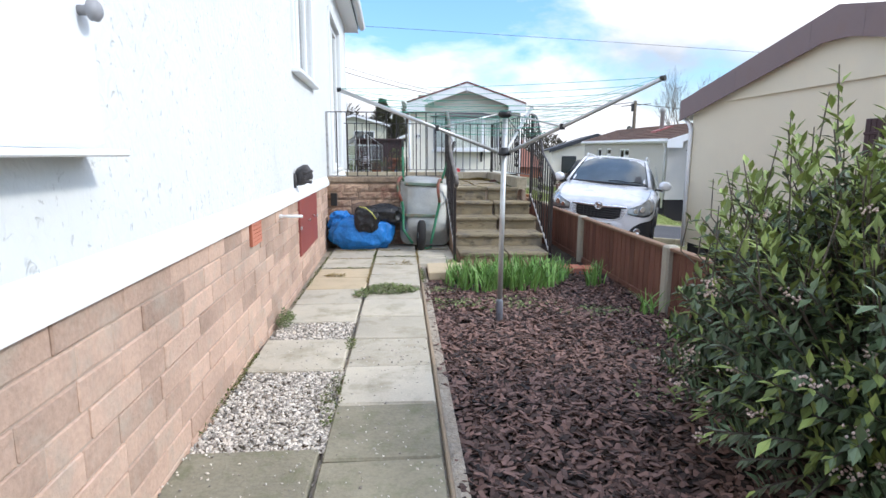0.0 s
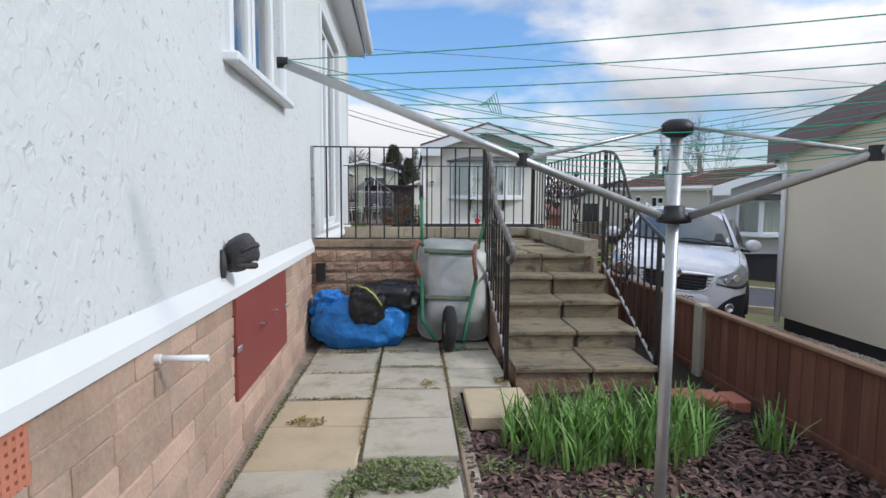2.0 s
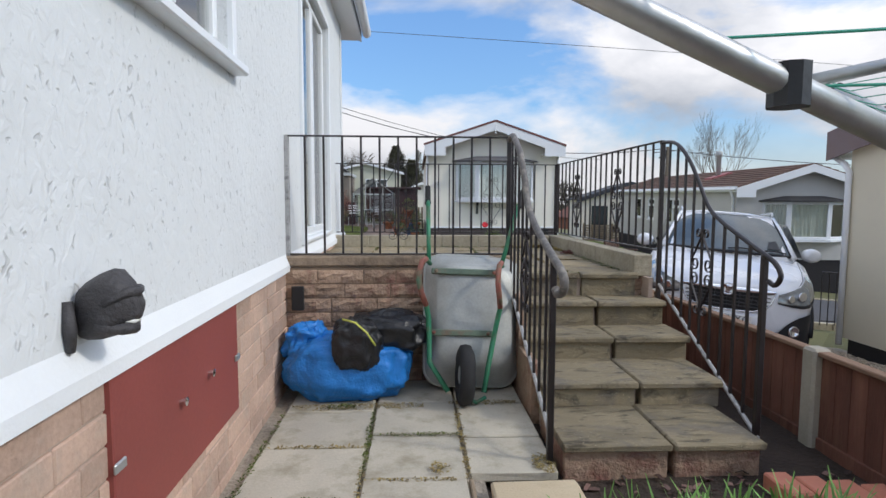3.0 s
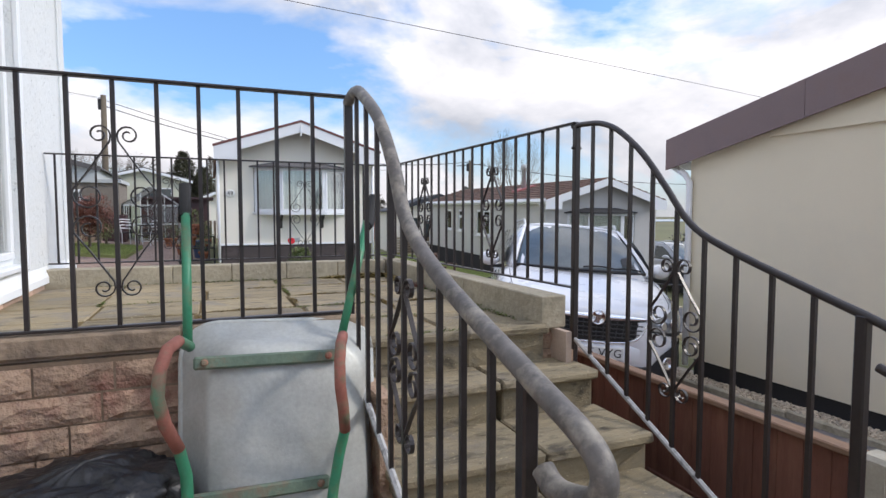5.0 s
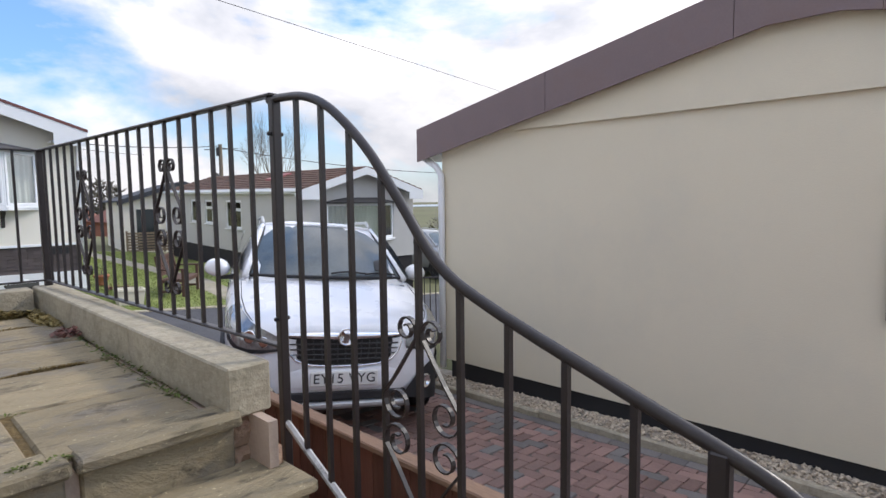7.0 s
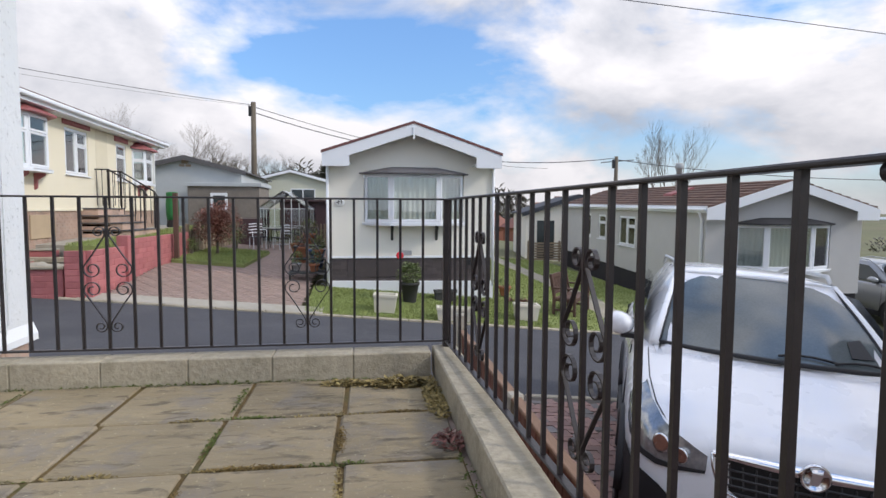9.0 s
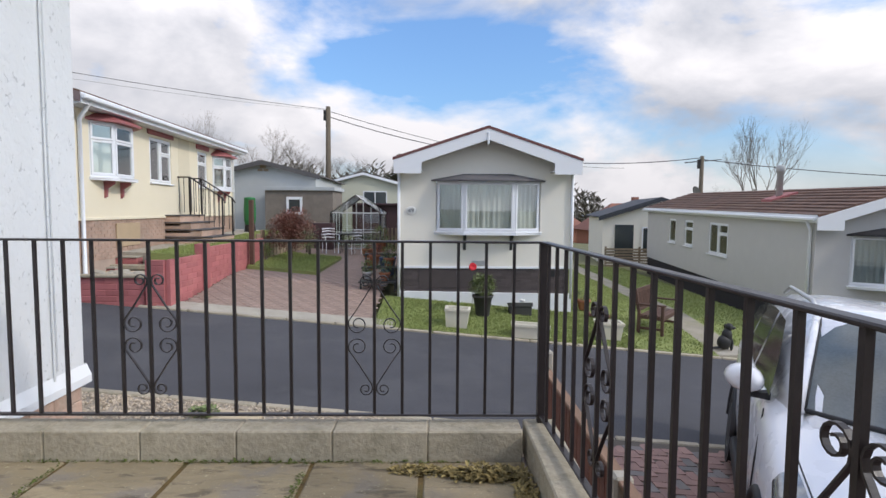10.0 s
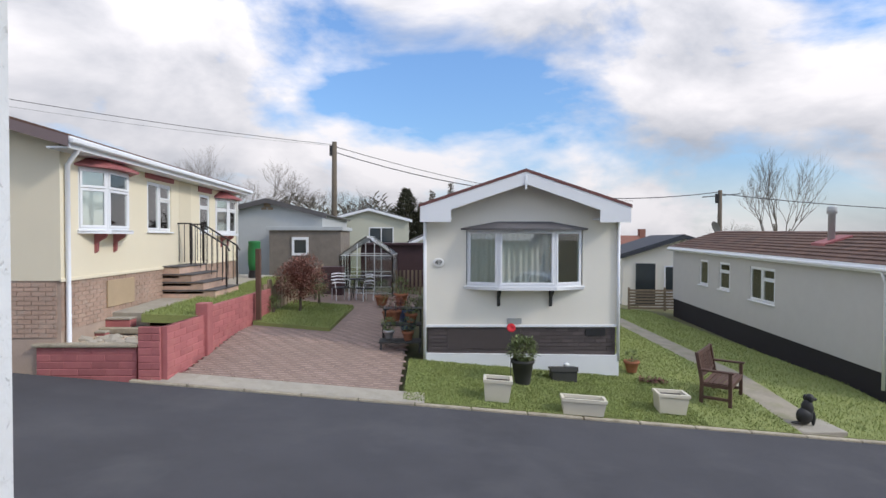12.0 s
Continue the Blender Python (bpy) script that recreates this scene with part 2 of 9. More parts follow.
MOSS = mat("moss", (0.10, 0.125, 0.03), 0.95, var=0.4, bump=0.8, island=0.35)
DEADGRASS = mat("dry_moss_grass", (0.26, 0.20, 0.08), 0.95, var=0.4, bump=0.5, island=0.5)
DRYMOSS = mat("orange_moss", (0.17, 0.115, 0.04), 0.95, var=0.4, bump=0.5, island=0.5)
IRON = mat("black_painted_iron", (0.021, 0.016, 0.0165), 0.38, var=0.3, scale=9, bump=0.12, grain=120, spec=0.5)
IRONWORN = mat("weathered_handrail", (0.115, 0.105, 0.098), 0.5, var=0.5, scale=14, bump=0.3, grain=60, stain=(0.33, 0.30, 0.25), stain_scale=16, stain_amount=0.7)
PEELING = mat("peeling_paint", (0.36, 0.36, 0.36), 0.7, var=0.3, bump=0.4, stain=(0.05, 0.05, 0.05), stain_scale=22, stain_amount=0.8)
ALU = mat("weathered_aluminium", (0.50, 0.51, 0.51), 0.42, metal=0.75, var=0.15, scale=6, bump=0.15)
BLACKPLASTIC = mat("black_plastic", (0.02, 0.02, 0.022), 0.45, var=0.2, bump=0.15)
LINE = mat("green_line", (0.05, 0.33, 0.23), 0.5, var=0.05, bump=0)
WIRE = mat("dark_cable", (0.08, 0.08, 0.085), 0.6, var=0.05, bump=0)
GALV = mat("galvanised_tray", (0.42, 0.43, 0.41), 0.5, metal=0.35, var=0.2, scale=5, bump=0.2, stain=(0.30, 0.29, 0.26), stain_scale=4, stain_amount=0.5)
GREENPAINT = mat("green_paint_rusty", (0.04, 0.22, 0.12), 0.45, var=0.2, bump=0.2, stain=(0.22, 0.10, 0.06), stain_scale=12, stain_amount=0.45)
RUBBER = mat("rubber", (0.025, 0.025, 0.026), 0.8, var=0.2, bump=0.3)
TARP = mat("blue_tarpaulin", (0.02, 0.19, 0.56), 0.42, var=0.22, scale=6, bump=0.8, grain=16, depth=0.02, spec=0.45)
BINBAG = mat("black_bin_bag", (0.012, 0.012, 0.014), 0.40, var=0.3, bump=0.7, grain=20, depth=0.012, spec=0.5)
YELLOWTIE = mat("yellow_tie", (0.6, 0.62, 0.12), 0.5, var=0.1, bump=0)
FENCE = mat("red_brown_fence", (0.155, 0.066, 0.047), 0.85, var=0.25, scale=5, bump=0.6, grain=45, piece=0.2, stain=(0.30, 0.16, 0.10), stain_scale=4, stain_amount=0.35, stretch=(3, 3, 0.4))
CAPWOOD = mat("weathered_capping", (0.24, 0.15, 0.10), 0.9, var=0.25, bump=0.5, grain=45, stretch=(3, 0.4, 3))
TIMBER = mat("weathered_timber", (0.26, 0.20, 0.14), 0.9, var=0.25, bump=0.5, grain=45, piece=0.15, stretch=(2, 2, 0.5))
CONCRETE = mat("concrete", (0.38, 0.35, 0.29), 0.92, var=0.15, bump=0.5, stain=(0.26, 0.25, 0.18), stain_scale=5, stain_amount=0.4)
HATCH = mat("maroon_hatch", (0.25, 0.062, 0.052), 0.6, var=0.12, bump=0.1)
UPVC = mat("white_upvc", (0.78, 0.80, 0.82), 0.35, var=0.02, bump=0)
CHROME = mat("chrome", (0.75, 0.75, 0.76), 0.12, metal=1.0, var=0.03, bump=0)
CARWHITE = mat("white_car_paint", (0.80, 0.81, 0.83), 0.28, var=0.02, bump=0, coat=0.8)
CARBLACK = mat("black_trim", (0.022, 0.022, 0.024), 0.6, var=0.15, bump=0.1)
CARSILVER = mat("silver_car_paint", (0.36, 0.37, 0.38), 0.3, metal=0.4, var=0.03, bump=0, coat=0.6)
DARKGLASS = mat("dark_glass", (0.03, 0.04, 0.045), 0.05, var=0.1, bump=0, spec=1.0)
LENS = mat("headlamp_lens", (0.32, 0.34, 0.35), 0.12, metal=0.5, var=0.4, scale=14, bump=0, coat=1.0)
REDLENS = mat("red_lens", (0.45, 0.02, 0.02), 0.2, var=0.1, bump=0)
PLATE = mat("white_plate", (0.75, 0.75, 0.72), 0.4, var=0.02, bump=0)
INK = mat("black_lettering", (0.015, 0.015, 0.015), 0.5, var=0.02, bump=0)
BLOCK = mat("red_block_paving", (0.255, 0.16, 0.135), 0.9, var=0.2, bump=0.5, grain=60, piece=0.2, island=0.2, stain=(0.16, 0.12, 0.10), stain_scale=2, stain_amount=0.4)
BLOCKGREY = mat("grey_block_paving", (0.17, 0.155, 0.145), 0.9, var=0.2, bump=0.5, piece=0.2, island=0.2)
JOINTSAND = mat("joint_sand", (0.10, 0.085, 0.07), 0.95, var=0.3, bump=0.5)
ASPHALT = mat("asphalt", (0.075, 0.075, 0.082), 0.92, var=0.2, scale=0.9, bump=0.7, grain=140, depth=0.006, stain=(0.105, 0.105, 0.11), stain_scale=0.6, stain_amount=0.6, spec=0.25)
GRASS = mat("grass_blades", (0.27, 0.32, 0.11), 0.7, var=0.2, scale=1.2, bump=0, island=0.15, spec=0.25)
TURF = mat("turf", (0.25, 0.29, 0.10), 0.95, var=0.35, scale=1.5, bump=0.8, grain=50, depth=0.02, stain=(0.16, 0.15, 0.05), stain_scale=1.5, stain_amount=0.4)
FIELD = mat("far_fields", (0.13, 0.13, 0.06), 0.95, var=0.35, scale=0.02, bump=0, stain=(0.17, 0.13, 0.08), stain_scale=0.012, stain_amount=0.8)
CREAM = mat("cream_render", (0.78, 0.71, 0.545), 0.9, var=0.03, scale=1.0, bump=0.4, grain=110, spec=0.2)
CREAMPALE = mat("pale_cream_render", (0.80, 0.77, 0.68), 0.9, var=0.03, scale=1.0, bump=0.35, grain=110, spec=0.2)
GREYRENDER = mat("grey_render", (0.51, 0.50, 0.48), 0.9, var=0.04, bump=0.3, grain=110, spec=0.2)
PALEGREY = mat("pale_grey_render", (0.45, 0.47, 0.47), 0.9, var=0.05, bump=0.3, spec=0.2)
BROWNFASCIA = mat("brown_fascia", (0.20, 0.15, 0.15), 0.6, var=0.12, bump=0.1, stain=(0.18, 0.12, 0.10), stain_scale=3, stain_amount=0.4)
BROWNBOARD = mat("brown_shutter", (0.06, 0.032, 0.035), 0.6, var=0.2, bump=0.3)
DARKBRICK = mat("dark_brown_brick", (0.085, 0.07, 0.068), 0.85, var=0.15, bump=0.5, piece=0.2, island=0.2)
TILE = mat("brown_roof_tile", (0.13, 0.075, 0.055), 0.85, var=0.25, bump=0.4, piece=0.15, island=0.2, stain=(0.09, 0.07, 0.06), stain_scale=0.8, stain_amount=0.4)
SLATE = mat("dark_roof_tile", (0.045, 0.05, 0.06), 0.75, var=0.2, bump=0.3, island=0.15)
ROOFGREY = mat("felt_roof", (0.10, 0.095, 0.095), 0.9, var=0.2, bump=0.4)
REDROOF = mat("red_tile_roof", (0.25, 0.115, 0.085), 0.85, var=0.2, bump=0.3)
REDWALL = mat("red_painted_block", (0.42, 0.145, 0.145), 0.8, var=0.15, bump=0.5, piece=0.12, stain=(0.44, 0.20, 0.17), stain_scale=3, stain_amount=0.4)
MAROON = mat("maroon_trim", (0.34, 0.115, 0.115), 0.6, var=0.1, bump=0.1)
CURTAIN = mat("net_curtain", (0.82, 0.82, 0.80), 0.9, var=0.05, bump=0.1)
# dark grey that puts the dimness of unlit rooms into the colour
ROOMSHADE = mat("room_shade", (0.09, 0.09, 0.085), 0.9, var=0.2, bump=0)
BENCHWOOD = mat("dark_bench_wood", (0.10, 0.055, 0.04), 0.7, var=0.2, bump=0.4, piece=0.15)
STATUE = mat("black_painted_stone", (0.02, 0.02, 0.02), 0.5, var=0.2, bump=0.3)
PLANTER = mat("cream_plastic_planter", (0.66, 0.62, 0.50), 0.6, var=0.05, bump=0.15)
GREYPOT = mat("dark_pot", (0.05, 0.05, 0.045), 0.7, var=0.25, bump=0.3)
TERRACOTTA = mat("terracotta_pot", (0.36, 0.15, 0.08), 0.85, var=0.2, bump=0.3)
LEAFDARK = mat("dark_leaf", (0.10, 0.145, 0.075), 0.38, var=0.25, scale=2, bump=0, island=0.5, spec=0.5)
LEAFYOUNG = mat("young_leaf", (0.23, 0.29, 0.085), 0.5, var=0.2, bump=0, island=0.4)
LEAFDAFF = mat("daffodil_leaf", (0.16, 0.30, 0.075), 0.5, var=0.2, bump=0, island=0.35)
LEAFRED = mat("red_leaf", (0.20, 0.085, 0.065), 0.6, var=0.25, bump=0, island=0.5)
LEAFMID = mat("mid_leaf", (0.15, 0.19, 0.07), 0.6, var=0.25, bump=0, island=0.5)
BLOSSOM = mat("pale_blossom", (0.58, 0.46, 0.41), 0.8, var=0.1, bump=0, island=0.3)
POPPY = mat("red_poppy", (0.55, 0.02, 0.03), 0.6, var=0.1, bump=0)
BARK = mat("bark", (0.12, 0.10, 0.08), 0.95, var=0.3, bump=0.8, grain=25, depth=0.02)
TWIG = mat("bare_twigs", (0.24, 0.215, 0.19), 0.95, var=0.2, bump=0)
CONIFER = mat("conifer", (0.13, 0.13, 0.09), 0.9, var=0.25, bump=0, island=0.5)
FARWOOD = mat("far_woodland", (0.15, 0.14, 0.115), 0.95, var=0.3, bump=0, island=0.4)
POLEWOOD = mat("telegraph_pole_wood", (0.14, 0.115, 0.085), 0.95, var=0.2, bump=0.4)
GREENPLASTIC = mat("green_plastic", (0.02, 0.17, 0.05), 0.5, var=0.1, bump=0.1)
PANE = glass("window_glass", (0.9, 0.95, 0.95), 0.14)
CLEAR = glass("clear_glass", (0.92, 0.97, 0.95), 0.1)
CARGLASS = glass("windscreen_glass", (0.35, 0.42, 0.42), 0.22)


# ---- geometry helpers ----
def _box_template():
    signs = [(a, b, c) for a in (-1, 1) for b in (-1, 1) for c in (-1, 1)]
    index = {(s, ax): i * 3 + ax for i, s in enumerate(signs) for ax in range(3)}
    faces = []
    for ax in range(3):
        b, c = (ax + 1) % 3, (ax + 2) % 3
        for s in (-1, 1):
            ring = []
            for sb, sc in ((-1, -1), (1, -1), (1, 1), (-1, 1)):
                k = [0, 0, 0]
                k[ax], k[b], k[c] = s, sb, sc
                ring.append(index[tuple(k), ax])
            faces.append(ring if s > 0 else ring[::-1])
        for sb in (-1, 1):
            for sc in (-1, 1):
                k0, k1 = [0, 0, 0], [0, 0, 0]
                k0[ax], k0[b], k0[c] = -1, sb, sc
                k1[ax], k1[b], k1[c] = 1, sb, sc
                ring = [index[tuple(k0), b], index[tuple(k1), b], index[tuple(k1), c], index[tuple(k0), c]]
                faces.append(ring if sb * sc > 0 else ring[::-1])
    for s in signs:
        ring = [index[s, 0], index[s, 1], index[s, 2]]
        faces.append(ring if s[0] * s[1] * s[2] > 0 else ring[::-1])
    return signs, faces


CORNERS, CHAMFER_FACES = _box_template()
PLAIN_FACES = [(0, 1, 3, 2), (4, 6, 7, 5), (0, 4, 5, 1), (2, 3, 7, 6), (0, 2, 6, 4), (1, 5, 7, 3)]


class Geo:
    """A mesh in the making."""

    def __init__(self):
        self.v, self.f = [], []

    def add(self, verts, faces, m=None):
        k = len(self.v)
        self.v += [tuple(m @ Vector(p)) for p in verts] if m is not None else [tuple(p) for p in verts]
        self.f += [tuple(k + i for i in f) for f in faces]
        return self

    def box(self, x0, x1, y0, y1, z0, z1, c=0.0, m=None, jag=0.0):
        mid = ((x0 + x1) / 2, (y0 + y1) / 2, (z0 + z1) / 2)
        h = (abs(x1 - x0) / 2, abs(y1 - y0) / 2, abs(z1 - z0) / 2)
        if c:
            vs = [tuple(mid[i] + s[i] * (h[i] - (0 if i == ax else min(c, h[i] * 0.8))) for i in range(3)) for s in CORNERS for ax in range(3)]
            fs = CHAMFER_FACES
        else:
            vs = [tuple(mid[i] + s[i] * h[i] for i in range(3)) for s in CORNERS]
            fs = PLAIN_FACES
        if jag:
            vs = [tuple(a + random.uniform(-jag, jag) for a in p) for p in vs]
        return self.add(vs, fs, m)

    def tube(self, pts, r, n=8, caps=True, flat=None):
        """A round bar along pts; r may be a list. flat=(a, b): a strip of that half width and half thickness."""
        pts = [Vector(p) for p in pts]
        rs = r if isinstance(r, (list, tuple)) else [r] * len(pts)
        rings, ref = [], None
        for i, p in enumerate(pts):
            d = (pts[min(i + 1, len(pts) - 1)] - pts[max(i - 1, 0)])
            d = d.normalized() if d.length > 1e-9 else Vector((0, 0, 1))
            if ref is None:
                ref = Vector((1, 0, 0)) if abs(d.x) < 0.9 else Vector((0, 1, 0))
            a = (ref - d * ref.dot(d)).normalized()
            ref, b = a, d.cross(a)
            rings.append([p + rs[i] * (math.cos(2 * math.pi * (k + 0.5) / n) * a + math.sin(2 * math.pi * (k + 0.5) / n) * b) for k in range(n)])
        vs = [q for ring in rings for q in ring]
        fs = [(i * n + k, i * n + (k + 1) % n, (i + 1) * n + (k + 1) % n, (i + 1) * n + k) for i in range(len(pts) - 1) for k in range(n)]
        if caps:
            fs += [tuple(range(n))[::-1], tuple((len(pts) - 1) * n + k for k in range(n))]
        return self.add(vs, fs)

    def prism(self, outline, a, b, plane="xz"):
        """An outline pulled from a to b across its plane."""
        put = {"xz": lambda u, v, w: (u, w, v), "yz": lambda u, v, w: (w, u, v), "xy": lambda u, v, w: (u, v, w)}[plane]
        n = len(outline)
        area = sum(outline[i][0] * outline[(i + 1) % n][1] - outline[(i + 1) % n][0] * outline[i][1] for i in range(n))
        if (area > 0) == (plane == "xz"):
            outline = outline[::-1]
        a, b = min(a, b), max(a, b)
        vs = [put(u, v, a) for u, v in outline] + [put(u, v, b) for u, v in outline]
        fs = [tuple(range(n))[::-1], tuple(range(n, 2 * n))]
        fs += [(i, (i + 1) % n, n + (i + 1) % n, n + i) for i in range(n)]
        return self.add(vs, fs)

    def lathe(self, profile, n=20, m=None):
        """(radius, height) pairs turned round the z axis."""
        vs = [(r * math.cos(2 * math.pi * k / n), r * math.sin(2 * math.pi * k / n), z) for r, z in profile for k in range(n)]
        fs = [(i * n + k, i * n + (k + 1) % n, (i + 1) * n + (k + 1) % n, (i + 1) * n + k) for i in range(len(profile) - 1) for k in range(n)]
        fs += [tuple(range(n))[::-1], tuple((len(profile) - 1) * n + k for k in range(n))]
        return self.add(vs, fs, m)

    def grid(self, xs, ys, z):
        nx = len(xs)
        vs = [(x, y, z(x, y)) for y in ys for x in xs]
        fs = [(j * nx + i, j * nx + i + 1, (j + 1) * nx + i + 1, (j + 1) * nx + i) for j in range(len(ys) - 1) for i in range(nx - 1)]
        return self.add(vs, fs)

    def loft(self, rings, closed=True, caps=True):
        n = len(rings[0])
        vs = [p for r in rings for p in r]
        fs = [(i * n + k, i * n + (k + 1) % n, (i + 1) * n + (k + 1) % n, (i + 1) * n + k) for i in range(len(rings) - 1) for k in range(n if closed else n - 1)]
        if caps:
            fs += [tuple(range(n))[::-1], tuple((len(rings) - 1) * n + k for k in range(n))]
        return self.add(vs, fs)

    def mesh(self, name, material, smooth=False):
        me = bpy.data.meshes.new(name)
        me.from_pydata(self.v, [], self.f)
        me.materials.append(material)
        if smooth:
            me.polygons.foreach_set("use_smooth", [True] * len(me.polygons))
        me.update()
        return me


def part(name, geo, material, parent=None, label="", smooth=False):
    ob = new(name, geo if isinstance(geo, bpy.types.Mesh) else geo.mesh(name, material, smooth))
    ob.parent = parent
    if label:
        ob["label"] = label
    return ob


def thing(name, label, category, m=None, group="", kind=""):
    e = new(name)
    e.empty_display_size = 0.1
    if m is not None:
        e.matrix_basis = m
    return tagged(e, label, category, group, kind)


def whole(name, geo, material, label, category, group="", kind="", smooth=False):
    return tagged(part(name, geo, material, None, "", smooth), label, category, group, kind)


def wall_with_holes(g, u0, u1, z0, z1, w0, w1, holes, axis="x"):
    """One connected wall slab along axis with rectangular holes (u0, u1, z0, z1)."""
    us = sorted({u0, u1, *(h[0] for h in holes), *(h[1] for h in holes)})
    zs = sorted({z0, z1, *(h[2] for h in holes), *(h[3] for h in holes)})
    nu, nz = len(us), len(zs)
    base = len(g.v)
    for w in (w0, w1):
        for z in zs:
            g.v += [(u, w, z) if axis == "x" else (w, u, z) for u in us]
    at = lambda i, j, k: base + k * nu * nz + j * nu + i
    solid = lambda i, j: 0 <= i < nu - 1 and 0 <= j < nz - 1 and not any(a <= us[i] < b and c <= zs[j] < d for a, b, c, d in holes)
    flip = axis != "x"
    put = lambda q: g.f.append(tuple(q[::-1] if flip else q))
    for i in range(nu - 1):
        for j in range(nz - 1):
            if not solid(i, j):
                continue
            put([at(i, j, 0), at(i + 1, j, 0), at(i + 1, j + 1, 0), at(i, j + 1, 0)])
            put([at(i, j + 1, 1), at(i + 1, j + 1, 1), at(i + 1, j, 1), at(i, j, 1)])
            if not solid(i - 1, j):
                put([at(i, j, 1), at(i, j, 0), at(i, j + 1, 0), at(i, j + 1, 1)])
            if not solid(i + 1, j):
                put([at(i + 1, j, 0), at(i + 1, j, 1), at(i + 1, j + 1, 1), at(i + 1, j + 1, 0)])
            if not solid(i, j - 1):
                put([at(i, j, 0), at(i, j, 1), at(i + 1, j, 1), at(i + 1, j, 0)])
            if not solid(i, j + 1):
                put([at(i, j + 1, 1), at(i, j + 1, 0), at(i + 1, j + 1, 0), at(i + 1, j + 1, 1)])
    return g


def spiral(center, r0, r1, turns, start, plane_u, plane_v, n=18):
    c, u, v = Vector(center), Vector(plane_u), Vector(plane_v)
    return [c + (r0 + (r1 - r0) * i / n) * (math.cos(start + turns * 2 * math.pi * i / n) * u + math.sin(start + turns * 2 * math.pi * i / n) * v) for i in range(n + 1)]


def window_unit(parent, w, h, lights, top=(), fr=0.055, back=0.25, blind=None):
    """A uPVC window in the local x-z plane, facing -y; lights are column fractions, top lists columns with a fanlight."""
    win = part("window", Geo().box(0, w, 0.03, 0.07, 0, fr).box(0, w, 0.03, 0.07, h - fr, h).box(0, fr, 0.03, 0.07, fr, h - fr).box(w - fr, w, 0.03, 0.07, fr, h - fr), UPVC, parent)
    xs = [0]
    for f in lights:
        xs.append(xs[-1] + f * w)
    for i in range(len(lights)):
        a, b = xs[i] + (0.02 if i else fr * 0.6), xs[i + 1] - (0.02 if i < len(lights) - 1 else fr * 0.6)
        spans = [(fr * 0.6, h - fr * 0.6)]
        if i in top:
            spans = [(fr * 0.6, h * 0.66), (h * 0.66 + 0.012, h - fr * 0.6)]
        for c, d in spans:
            s = 0.045
            part("sash", Geo().box(a, b, 0.012, 0.062, c, c + s, 0.006).box(a, b, 0.012, 0.062, d - s, d, 0.006).box(a, a + s, 0.012, 0.062, c + s, d - s, 0.006).box(b - s, b, 0.012, 0.062, c + s, d - s, 0.006), UPVC, win)
            p = part("pane", Geo().box(a + s - 0.005, b - s + 0.005, 0.033, 0.041, c + s - 0.005, d - s + 0.005), PANE, win)
            p.visible_shadow = False
    part("sill", Geo().box(-0.03, w + 0.03, -0.05, 0.05, -0.035, -0.002, 0.006), UPVC, win)
    if blind:
        n = 60
        g = Geo()
        g.grid([w * i / n for i in range(n + 1)], [0, 1], lambda x, y: y)
        g.v = [(x, 0.092 + 0.016 * math.sin(x * 55) + 0.01 * math.sin(x * 23 + 1), fr + (h - 2 * fr) * y) for x, y, z in g.v]
        part("curtain", g, blind, win, "pale net curtain", True)
    return win

# ---- ground ----
def slope(x):
    return -0.086 * max(-9.0, min(x, 16.0))


def land(x, y):
    """Height of the open ground."""
    road = -0.30 - 0.020 * (max(12.3, min(y, 16.9)) - 12.3) + slope(x)
    if y > 16.9:
        road += 0.10 * min(y - 16.9, 3.0) + 0.012 * max(0.0, min(y - 19.9, 12.0))
    if y < 12.3:
        road += 0.022 * (12.3 - max(y, -6.0))
    far = math.hypot(x - 2, y - 12)
    if far > 45:
        k = min((far - 45) / 120, 1)
        road = road * (1 - k) + k * (-7.0 if x > 0 else -2.0 + 2.0 * min(1, -x / 60))
    return road


def garden(x, y):
    """Height of the flower bed."""
    return -0.07 + 0.03 * noise.noise(Vector((x * 1.3, y * 1.3, 0)))


far_steps = [-3000, -1500, -700, -300, -150, -90, -60, -45]
xs = far_steps + [-30 + 1.5 * i for i in range(47)] + [45, 60, 90, 150, 300, 700, 1500, 3000]
ys = far_steps + [-30 + 1.5 * i for i in range(60)] + [65, 80, 100, 150, 300, 700, 1500, 3000]
whole("ground", Geo().grid(xs, ys, lambda x, y: land(x, y) - (0.55 if -14 < x < 6.5 and -12 < y < 12 else 0.12 if math.hypot(x, y - 15) < 40 else 0.0)), FIELD, "grassy open ground reaching away to far fields", "ground", kind="structure")


